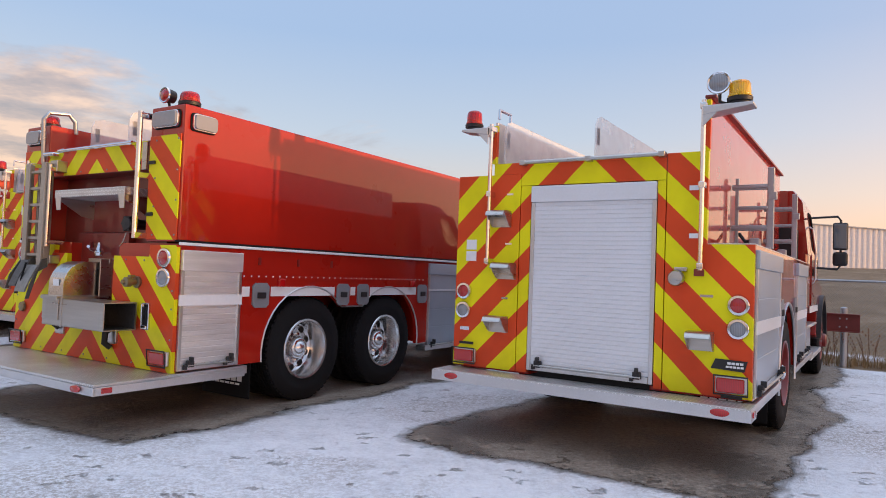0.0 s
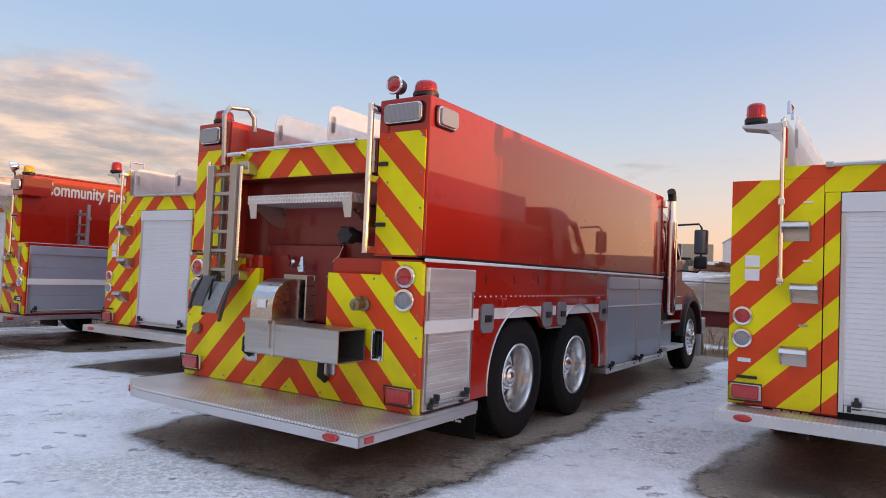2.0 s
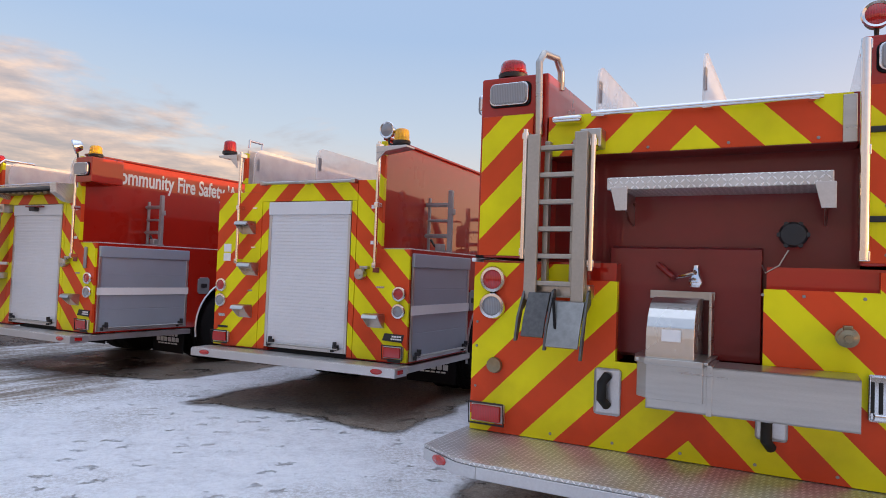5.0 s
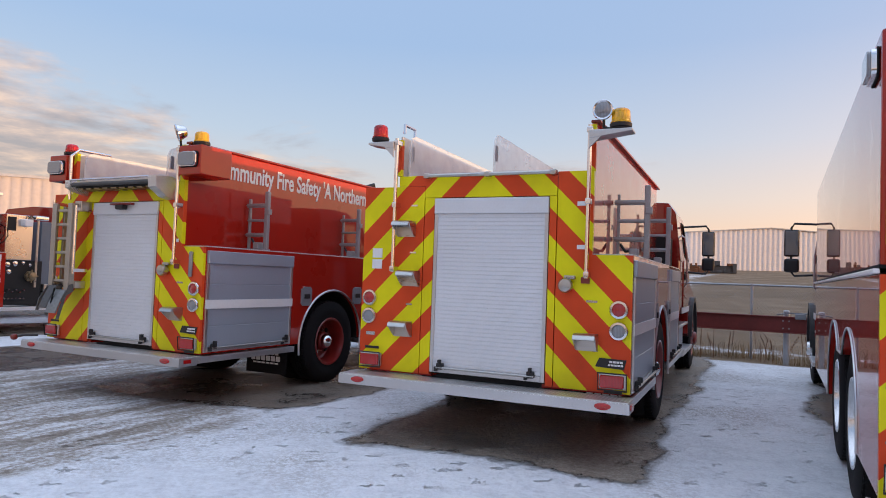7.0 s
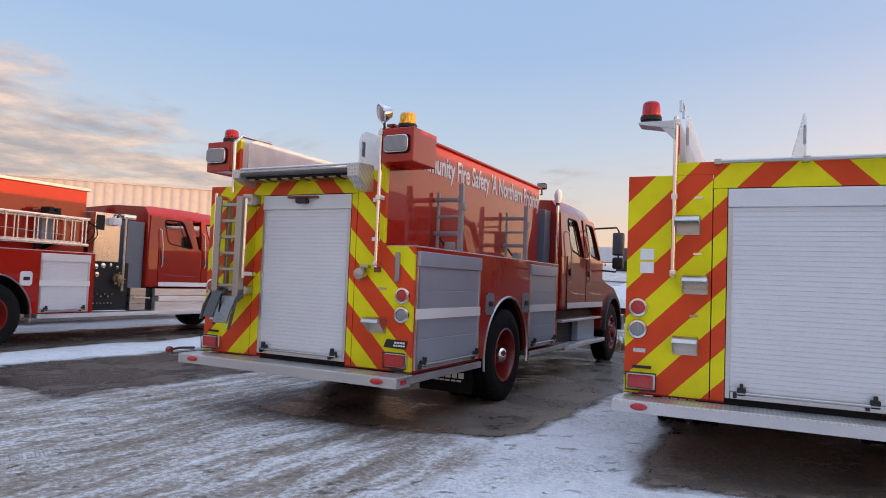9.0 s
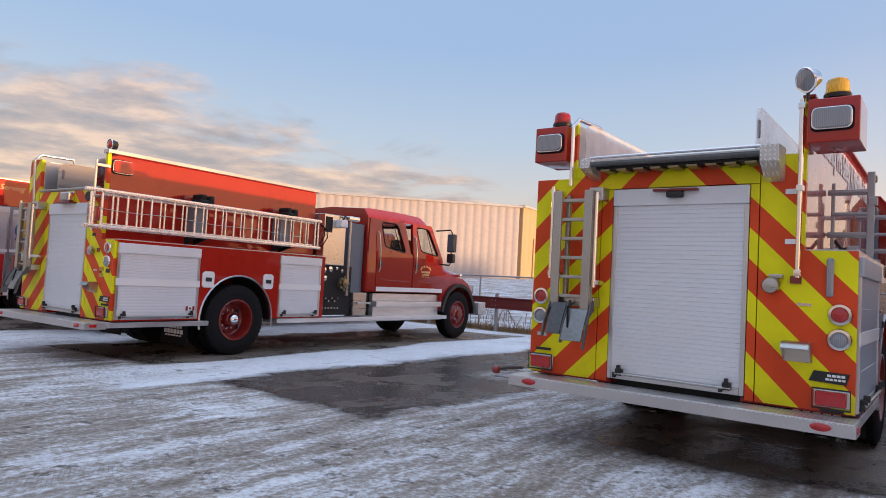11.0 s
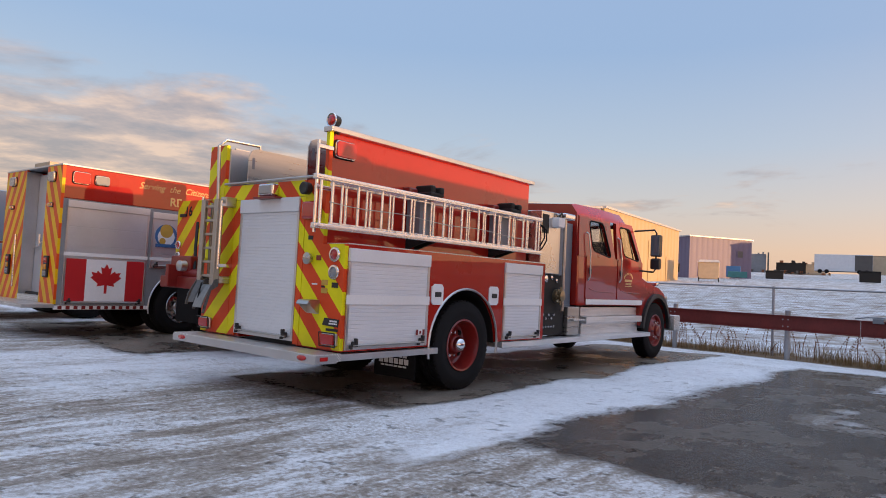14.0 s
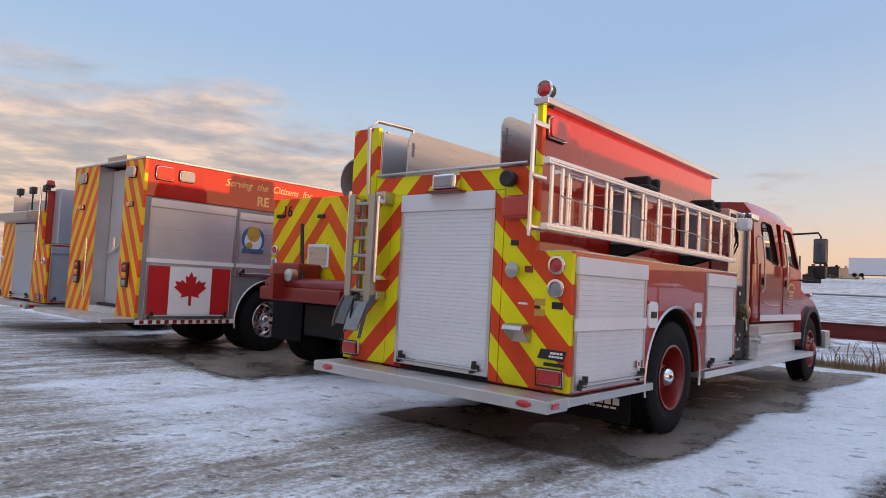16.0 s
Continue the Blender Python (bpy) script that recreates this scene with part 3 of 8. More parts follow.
    n0 = noise_tex(nt, v, 0.22, 6, 0.6)
    grass = ramp(nt, math_node(nt, "ADD", math_node(nt, "MULTIPLY", n1, 0.45), math_node(nt, "ADD", math_node(nt, "MULTIPLY", n0, 0.35), math_node(nt, "MULTIPLY", n3, 0.2))), [(0.3, (0.085, 0.052, 0.028)), (0.50, (0.19, 0.125, 0.070)), (0.62, (0.30, 0.22, 0.145)), (0.74, (0.66, 0.64, 0.63))])
    bsel = ramp(nt, math_node(nt, "ADD", attr("brown"), math_node(nt, "MULTIPLY", math_node(nt, "SUBTRACT", n1, 0.5), 1.2)), [(0.35, (0, 0, 0)), (0.65, (1, 1, 1))])
    snow = mix(nt, bsel, snow, grass)
    # thin dusting of frost in the worn lane runs over the bare edge
    nt.links.new(mix(nt, cover, asphalt, snow), b.inputs["Base Color"])
    rough = mix(nt, cover, mix(nt, 1.0, (0.55, 0.55, 0.55), wet, "MULTIPLY"), (0.88, 0.88, 0.88))
    nt.links.new(rough, b.inputs["Roughness"])
    b.inputs["Specular IOR Level"].default_value = 0.35
    h = math_node(nt, "ADD", math_node(nt, "ADD", math_node(nt, "MULTIPLY", n3, 0.25), math_node(nt, "SUBTRACT", math_node(nt, "MULTIPLY", n4, 0.55), math_node(nt, "ADD", math_node(nt, "MULTIPLY", pit, 0.75), math_node(nt, "MULTIPLY", math_node(nt, "MULTIPLY", press, wsel), math_node(nt, "SUBTRACT", 0.7, lug))))), math_node(nt, "ADD", math_node(nt, "MULTIPLY", cover, 0.8), math_node(nt, "MULTIPLY", n2, 0.8)))
    bump(nt, b, h, 1.0, 0.035)
    MATS["ground"] = m


ground_material()


def build_ground():
    step = 0.14
    ss = [-2500, -900, -300, -120, -50, -20] + [-8 + step * i for i in range(int(54 / step))] + [50, 70, 120, 300, 900, 2500]
    ns = [-2500, -600, -120, -30, -8] + [-3.5 + step * i for i in range(int(18.1 / step))] + [14.8, 15.6, 17, 19, 22, 26, 32, 40, 55, 80, 120, 180, 260, 430, 900, 2500]
    vs, bare, worn, brown, damp_shade = [], [], [], [], []
    for n in ns:
        for s in ss:
            x, y = fence_frame(s, n)
            near = -10 < s < 48 and -5 < n < 15
            z = ground_height(n) + (0.010 * noise.noise((x * 0.7, y * 0.7, 0.0)) - 0.006 if near else 0.0)
            vs.append((x, y, z))
            bare.append(bare_amount(x, y) if near else 0.0)
            worn.append(worn_amount(x, y) if near else 0.0)
            brown.append(brown_amount(s, n))
            damp_shade.append(damp_shade_amount(x, y) if near else 0.0)
    k = len(ss)
    fs = [(j * k + i + 1, j * k + i, (j + 1) * k + i, (j + 1) * k + i + 1) for j in range(len(ns) - 1) for i in range(k - 1)]
    me = bpy.data.meshes.new("ground")
    me.from_pydata(vs, [], fs)
    for name, vals in (("bare", bare), ("worn", worn), ("brown", brown), ("damp_shade", damp_shade)):
        me.attributes.new(name, "FLOAT", "POINT").data.foreach_set("value", np.array(vals, dtype=np.float32))
    me.materials.append(MATS["ground"])
    me.shade_smooth()
    tagged(new("ground", me), "snow-dusted asphalt yard with bare wet patches", "ground", kind="structure")


build_ground()

# ---- truck parts shared by all ----
TYRE_R = 0.515


def wheel_meshes():
    r = TYRE_R
    tyre = lathe(NB(), [(0.285, -0.12), (0.33, -0.135), (0.42, -0.142), (0.475, -0.135), (0.505, -0.118), (r, -0.09), (r, -0.05), (r - 0.012, -0.047), (r - 0.012, -0.035), (r, -0.032),
                        (r, -0.006), (r - 0.012, -0.003), (r - 0.012, 0.009), (r, 0.012), (r, 0.036), (r - 0.012, 0.039), (r - 0.012, 0.05), (r, 0.053), (r, 0.09), (0.505, 0.118),
                        (0.475, 0.135), (0.42, 0.142), (0.40, 0.146), (0.385, 0.142), (0.33, 0.135), (0.295, 0.125), (0.285, 0.10)], (0, 0, 0), "x", 56)
    # tread lugs cut across the shoulders
    for k in range(56):
        a = 2 * math.pi * (k + 0.5) / 56
        for s in (-1, 1):
            m = Matrix.Rotation(a, 4, "X") @ Matrix.Translation((s * 0.088, 0, r - 0.004))
            bmesh.ops.create_cube(tyre, size=1, matrix=m @ Matrix.Diagonal((0.05, 0.034, 0.022, 1)))
    # deep-dished rear disc, lip to the +x side
    rear = lathe(NB(), [(0.292, 0.118), (0.305, 0.135), (0.300, 0.142), (0.283, 0.138), (0.270, 0.10), (0.258, 0.02), (0.250, -0.05), (0.225, -0.07), (0.17, -0.05), (0.125, -0.045), (0.118, 0.02), (0.105, 0.05), (0.085, 0.062), (0.0005, 0.064)], (0, 0, 0), "x", 40, 1.0, False)
    front = lathe(NB(), [(0.292, 0.118), (0.305, 0.135), (0.298, 0.142), (0.280, 0.135), (0.268, 0.075), (0.235, 0.075), (0.18, 0.125), (0.14, 0.15), (0.105, 0.155), (0.10, 0.20), (0.07, 0.215), (0.0005, 0.217)], (0, 0, 0), "x", 40, 1.0, False)
    nut = cyl(NB(), (-0.068, 0.143, 0), (-0.02, 0.143, 0), 0.017, 6)
    nut_f = cyl(NB(), (0.12, 0.165, 0), (0.165, 0.165, 0), 0.017, 6)
    cap = lathe(NB(), [(0.085, 0.05), (0.092, 0.07), (0.088, 0.12), (0.06, 0.152), (0.02, 0.165), (0.0005, 0.166)], (0, 0, 0), "x", 24)
    holes = cyl(NB(), (-0.075, 0.207, 0), (-0.050, 0.207, 0), 0.031, 14)
    return {"tyre": mesh_of("tyre", tyre, "rubber", 40), "rear_red": mesh_of("wheel", rear, "rim_red", 40), "nut": mesh_of("wheel_nut", nut, "chrome"),
            "nut_f": mesh_of("wheel_nut", nut_f, "chrome"), "cap": mesh_of("hub_cap", cap, "chrome", 50), "front": mesh_of("wheel", front, "rim_red", 40), "holes": mesh_of("hand_hole", holes, "chassis_black")}


WM = wheel_meshes()


def recoloured(me, mat):
    me = me.copy()
    me.materials.clear()
    me.materials.append(MATS[mat])
    return me


WM["rear_alu"] = recoloured(WM["rear_red"], "polished_rim")
WM["cap_alu"] = recoloured(WM["cap"], "polished_rim")
WM["front_alu"] = recoloured(WM["front"], "polished_rim")


def wheel(t, x, y, side, kind="rear_red"):
    """side: 1 right, -1 left. A rear wheel is a pair of tyres."""
    m = Matrix.Translation((x - side * 0.142, y, TYRE_R)) @ (Matrix.Identity(4) if side > 0 else Matrix.Rotation(math.pi, 4, "Z"))
    label = "bright aluminium disc wheel" if "alu" in kind else "red steel disc wheel"
    w = placed("wheel", WM[kind], t, m, label)
    placed("tyre", WM["tyre"], w, Matrix.Identity(4), "black ribbed truck tyre")
    rear = kind.startswith("rear")
    for k in range(10):
        placed("wheel_nut", WM["nut" if rear else "nut_f"], w, Matrix.Rotation(2 * math.pi * k / 10, 4, "X"))
    if rear:
        placed("hub_cap", WM["cap_alu" if "alu" in kind else "cap"], w, Matrix.Translation((-0.07 if "alu" in kind else -0.02, 0, 0)), "bright hub cap")
        for k in range(10 if "alu" in kind else 5):
            placed("hand_hole", WM["holes"], w, Matrix.Rotation(2 * math.pi * (k + 0.5) / (10 if "alu" in kind else 5), 4, "X"))
        placed("tyre", WM["tyre"], w, Matrix.Translation((-0.33, 0, 0)))


def shutter(t, axis, u0, u1, z0, z1, at, mat="shutter_white", header=0.13, pitch=0.036, stripe=None, name="roller_shutter", label="closed aluminium roller shutter with a lift bar"):
    """A roller shutter: header box, ribbed curtain, side rails, lift bar. axis y: on a rear face at y=at, u is x; axis x: on a side face at x=at, u is y."""
    sgn = -1 if axis == "y" else (1 if at > 0 else -1)

    def b(bm, a0, a1, d0, d1, c0, c1, r=0.0):
        lo, hi = sorted((at + sgn * d0, at + sgn * d1))
        return box(bm, a0, a1, lo, hi, c0, c1, r) if axis == "y" else box(bm, lo, hi, a0, a1, c0, c1, r)
    cur = NB()
    n = max(4, int((z1 - header - z0 - 0.06) / pitch))
    top = z1 - header
    # each slat bulges a little between two valleys
    prof = []
    for i in range(n):
        za = top - (top - z0 - 0.05) * i / n
        zb = top - (top - z0 - 0.05) * (i + 1) / n
        h = za - zb
        e = min(0.08 * h, 0.0035)
        prof += [(0.0022, za), (0.006, za - e), (0.0062, za - h + 1.8 * e), (0.0022, za - h + 0.8 * e)]
    prof.append((0.0022, z0 + 0.05))
    pts = [(sgn * d, z) for d, z in prof] + [(-sgn * 0.02, z0 + 0.05), (-sgn * 0.02, top)]
    if axis == "y":
        vs = [[cur.verts.new((u, at + d, z)) for d, z in pts] for u in (u0 + 0.03, u1 - 0.03)]
    else:
        vs = [[cur.verts.new((at + d, u, z)) for d, z in pts] for u in (u0 + 0.03, u1 - 0.03)]
    for i in range(len(pts)):
        j = (i + 1) % len(pts)
        cur.faces.new((vs[0][i], vs[0][j], vs[1][j], vs[1][i]))
    cur.faces.new(vs[0])
    cur.faces.new(vs[1][::-1])
    s = part(name, cur, mat, t, label, 20)
    part("header_box", b(NB(), u0, u1, -0.01, 0.028, z1 - header, z1, 0.006), mat, s)
    part("side_rail", b(NB(), u0, u0 + 0.032, -0.012, 0.016, z0, z1 - header - 0.002, 0.003), "aluminium", s)
    part("side_rail", b(NB(), u1 - 0.032, u1, -0.012, 0.016, z0, z1 - header - 0.002, 0.003), "aluminium", s)
    part("bottom_rail", b(NB(), u0 + 0.034, u1 - 0.034, -0.01, 0.014, z0, z0 + 0.048, 0.003), "aluminium", s)

    def p(u, d, z):
        return (u, at + sgn * d, z) if axis == "y" else (at + sgn * d, u, z)
    bar = NB()
    cyl(bar, p(u0 + 0.08, 0.045, z0 + 0.045), p(u1 - 0.08, 0.045, z0 + 0.045), 0.011, 10)
    part("lift_bar", bar, "brushed_steel", s, "steel lift bar")
    for u in (u0 + 0.11, u1 - 0.11):
        lt = b(NB(), u - 0.03, u + 0.03, 0.012, 0.055, z0 + 0.03, z0 + 0.085, 0.008)
        b(lt, u - 0.012, u + 0.012, 0.03, 0.07, z0 + 0.07, z0 + 0.115, 0.004)
        b(lt, u - 0.055, u - 0.03, 0.012, 0.045, z0 + 0.01, z0 + 0.05, 0.004)
        part("latch", lt, "black_plastic", s, "black latch block")
    if stripe:
        part("stripe", b(NB(), u0 - 0.01, u1 + 0.01, 0.0075, 0.0175, stripe[0], stripe[1]), "white_stripe", s, "white reflective stripe")
    return s


def round_lamp(t, x, z, mat, y=0.0, r=0.072):
    bez = lathe(NB(), [(r, 0.0), (r + 0.004, 0.02), (r - 0.004, 0.032), (r - 0.02, 0.033), (r - 0.024, 0.02), (r - 0.024, 0.0)], (x, y, z), "y", 32, -1)
    L = part("round_lamp", bez, "chrome", t, "round lamp in a chrome bezel")
    part("lens", lathe(NB(), [(r - 0.023, 0.0), (r - 0.023, 0.02), (r - 0.035, 0.027), (0.0005, 0.03)], (x, y, z), "y", 28, -1), mat, L)


def marker(t, bm, mat="lens_red"):
    part("marker_lamp", bm, mat, t, "small red marker lamp" if mat == "lens_red" else "small marker lamp")


def box_lamp(t, x0, x1, z0, z1, mat, axis="y", at=0.0, sgn=-1):
    """An oblong lamp with a chrome surround."""
    def plate(c0, c1, d0, d1, e0, e1, r):
        lo, hi = sorted((at + sgn * d0, at + sgn * d1))
        pts = []
        for cu, cz, q in ((c1 - r, e1 - r, 0), (c0 + r, e1 - r, 1), (c0 + r, e0 + r, 2), (c1 - r, e0 + r, 3)):
            for k in range(5):
                g = math.pi / 2 * (q + k / 4)
                pts.append((cu + r * math.cos(g), cz + r * math.sin(g)))
        return prism(NB(), pts, axis, lo, hi, 0.004)
    r = min(x1 - x0, z1 - z0) * 0.24
    f = part("warning_lamp", plate(x0, x1, 0.0, 0.035, z0, z1, r), "chrome", t, "oblong warning lamp in a chrome surround")
    g = 0.009
    part("lens", plate(x0 + g, x1 - g, 0.03, 0.052, z0 + g, z1 - g, r * 0.85), mat, f)
    part("gasket", plate(x0 - 0.008, x1 + 0.008, 0.0, 0.012, z0 - 0.008, z1 + 0.008, r), "rubber", f)


def fold_step(t, x, z, y=0.0, w=0.17):
    """A folding foot step, let down: tread plate and two cheeks."""
    prof = [(y, z + 0.078), (y - 0.10, z + 0.078), (y - 0.135, z + 0.066), (y - 0.15, z + 0.035), (y - 0.145, z + 0.03), (y - 0.128, z + 0.055), (y - 0.098, z + 0.064), (y, z + 0.064)]
    bm = prism(NB(), prof, "x", x - w / 2, x + w / 2)
    for s in (-1, 1):
        prism(bm, [(y, z - 0.06), (y, z + 0.065), (y - 0.13, z + 0.06), (y - 0.11, z + 0.02), (y - 0.03, z - 0.05)], "x", x + s * w / 2 - 0.004, x + s * w / 2 + 0.004)
    box(bm, x - w / 2, x + w / 2, y - 0.012, y - 0.002, z - 0.06, z + 0.06)
    part("folding_step", bm, "brushed_steel", t, "folded-out stainless foot step")


def rail_pole(t, x, z0, z1, y=-0.07, r=0.017):
    bm = cyl(NB(), (x, y, z0), (x, y, z1), r, 12)
    for z in (z0 + 0.03, z1 - 0.04, (z0 + z1) / 2):
        box(bm, x - 0.022, x + 0.022, y - 0.022, 0.0, z - 0.022, z + 0.022, 0.004)
    part("grab_rail", bm, "chrome", t, "upright chrome grab rail")


def beacon(t, x, y, z, mat, h=0.13, r=0.075):
    """A rotating beacon: black foot, bright reflector and a fluted clear dome."""
    h += 0.012
    base = lathe(NB(), [(r - 0.015, 0), (r - 0.01, 0.016), (r + 0.006, 0.02), (r + 0.008, 0.045), (r, 0.05), (0.0005, 0.051)], (x, y, z), "z", 24)
    b = part("beacon", base, "black_plastic", t, "domed beacon on a black base")
    part("reflector", box(NB(), x - 0.6 * r, x + 0.6 * r, y - 0.010, y + 0.015, z + 0.053, z + h - 0.03, 0.006), "chrome", b)
    part("bulb", cyl(NB(), (x, y - 0.03, z + 0.052), (x, y - 0.03, z + h - 0.05), 0.012, 10), "white_poly", b)
    part("dome", lathe(NB(), [(r + 0.002, 0.051), (r + 0.002, 0.062), (r - 0.006, 0.066), (r - 0.004, 0.08), (r - 0.008, h - 0.03), (r - 0.018, h - 0.012), (r - 0.040, h - 0.003), (0.0005, h)], (x, y, z), "z", 28), mat.replace("lens", "dome"), b)


def flood(t, x, y, z, mat="lens_clear", r=0.075, yaw=0.0, tip=0.0):
    """A round work lamp on a bent stalk, turned by yaw and tipped by tip degrees."""
    m = Matrix.Translation((x, y, z)) @ Matrix.Rotation(radians(yaw), 4, "Z") @ Matrix.Rotation(radians(tip), 4, "X")

    def turned(bm):
        bmesh.ops.transform(bm, matrix=m, verts=bm.verts)
        return bm
    body = lathe(NB(), [(0.0005, 0.088), (0.03, 0.085), (0.055, 0.07), (r, 0.01), (r + 0.006, -0.01), (r + 0.002, -0.016)], (0, 0, 0), "y", 24)
    f = part("work_lamp", turned(body), "black_plastic" if mat == "lens_red" else "chrome", t, "round work lamp")
    part("lens", turned(lathe(NB(), [(r - 0.002, -0.012), (r - 0.02, -0.024), (0.0005, -0.028)], (0, 0, 0), "y", 24)), mat, f)
    part("rim", turned(lathe(NB(), [(r, -0.004), (r + 0.01, -0.012), (r + 0.004, -0.022), (r - 0.008, -0.018)], (0, 0, 0), "y", 24)), "chrome", f)
    part("stalk", tube(NB(), [(x, y + 0.03, z - r + 0.02), (x, y + 0.04, z - r - 0.05), (x + 0.05, y + 0.05, z - r - 0.07)], 0.012), "black_plastic", f)


def bumper_step(t, half, depth, z, thick=0.075, front=1.45):
    """The rear tread-plate step that wraps round the corners, with red marker lamps in its edge."""
    pts = [(-half, 0.0), (-half, -depth), (half, -depth), (half, 0.0)]
    part("rear_step", prism(NB(), pts, "z", z - thick, z, 0.006), "tread_plate", t, "aluminium tread-plate rear step")
    part("step_edge", prism(NB(), [(-half - 0.003, -0.05), (-half - 0.003, -depth - 0.004), (half + 0.003, -depth - 0.004), (half + 0.003, -0.05),
                                   (half - 0.01, -0.05), (half - 0.012, -depth + 0.012), (-half + 0.012, -depth + 0.012), (-half + 0.01, -0.05)], "z", z - thick - 0.012, z - 0.012), "aluminium", t)
    for s in (-1, 1):
        a, b = sorted((s * 1.13, s * (half - 0.012)))
        part("side_sill", box(NB(), a, b, 0.0, front, z - thick, z - 0.01, 0.005), "aluminium", t, "aluminium sill along the side")
    for s in (-1, 1):
        m = lathe(NB(), [(0.062, 0.0), (0.06, 0.012), (0.04, 0.018), (0.0005, 0.02)], (0, 0, 0), "y", 20, -1)
        bmesh.ops.transform(m, matrix=Matrix.Translation((s * (half - 0.19), -depth - 0.004, z - thick * 0.55)) @ Matrix.Diagonal((1, 1, 0.42, 1)), verts=m.verts)
        marker(t, m)
        a, b = sorted((s * (half - 0.01), s * (half + 0.012)))
        marker(t, box(NB(), a, b, -depth + 0.05, -depth + 0.14, z - thick * 0.8, z - thick * 0.3, 0.004))


def tail_lamp(t, x, z, y=0.0):
    fr = box(NB(), x - 0.105, x + 0.105, y - 0.03, y, z - 0.058, z + 0.058, 0.008)
    f = part("tail_lamp", fr, "aluminium", t, "oblong red tail lamp with a black guard")
    part("lens", box(NB(), x - 0.095, x + 0.088, y - 0.055, y - 0.025, z - 0.049, z + 0.049, 0.01), "lens_red", f)
    part("guard", tube(NB(), [(x - 0.11, y - 0.045, z - 0.065), (x - 0.11, y - 0.06, z + 0.065), (x + 0.11, y - 0.06, z + 0.065), (x + 0.11, y - 0.045, z - 0.065)], 0.007, 6, True), "black_plastic", f)


def mudflap(t, y, half=1.17, z0=0.14, z1=0.62, lettered=True):
    for s in (-1, 1):
        a, b = sorted((s * (half - 0.62), s * half))
        f = part("mudflap", box(NB(), a, b, y - 0.006, y + 0.006, z0, z1, 0.004), "rubber", t, "black rubber mudflap")
        if lettered:
            for k, (w, h, dz) in enumerate(((0.40, 0.040, 0.225), (0.46, 0.060, 0.150), (0.40, 0.018, 0.115))):
                bm = NB()
                c = (a + b) / 2
                for j in range(6):
                    box(bm, c - w / 2 + j * w / 6, c - w / 2 + (j + 0.78) * w / 6, y - 0.0105, y - 0.0065, z0 + dz, z0 + dz + h)
                part("lettering_bar", bm, "white_stripe", f)


def wheel_arch(t, y, r=0.63, side=1, x=1.21, trim="aluminium"):
    """A bright rolled edge round the wheel opening."""
    pts = []
    for k in range(0, 25):
        a = math.pi * (1.06 - 1.12 * k / 24)
        pts.append((side * (x + 0.004), y + r * math.cos(a), TYRE_R + r * math.sin(a)))
    part("arch_trim", tube(NB(), pts, 0.014, 6), trim, t, "bright wheel-arch trim")


def side_panel(t, y0, y1, z0, z1, holes, mat, x=1.21, thick=0.05, name="side_panel"):
    """The painted side between and round the shutters, with round wheel openings cut from below. holes: (y, radius)."""
    for s in (-1, 1):
        pts = [(y0, z1), (y0, z0)]
        for y, r in holes:
            zc = TYRE_R
            a0 = math.asin(max(-1, min(1, (z0 - zc) / r)))
            n = 18
            for k in range(n + 1):
                a = math.pi - a0 - (math.pi - 2 * a0) * k / n
                pts.append((y + r * math.cos(a), zc + r * math.sin(a)))
        pts += [(y1, z0), (y1, z1)]
        clean = [pts[0]]
        for p in pts[1:]:
            if math.hypot(p[0] - clean[-1][0], p[1] - clean[-1][1]) > 1e-4:
                clean.append(p)
        a, b = sorted((s * (x - thick), s * x))
        part(name, prism(NB(), clean, "x", a, b), mat, t)


def scba_door(t, y, z, side=1, x=1.21, mat="grey_plastic"):
    """A small eight-sided hatch with a black latch over the wheel."""
    w, h, c = 0.10, 0.115, 0.032
    pts = [(y - w, z - h + c), (y - w, z + h - c), (y - w + c, z + h), (y + w - c, z + h), (y + w, z + h - c), (y + w, z - h + c), (y + w - c, z - h), (y - w + c, z - h)]
    a, b = sorted((side * x, side * (x + 0.018)))
    d = part("bottle_hatch", prism(NB(), pts, "x", a, b, 0.004), mat, t, "small latched hatch beside the wheel")
    a, b = sorted((side * (x + 0.016), side * (x + 0.032)))
    part("latch", box(NB(), a, b, y - 0.05, y + 0.05, z - 0.028, z + 0.028, 0.006), "black_plastic", d)


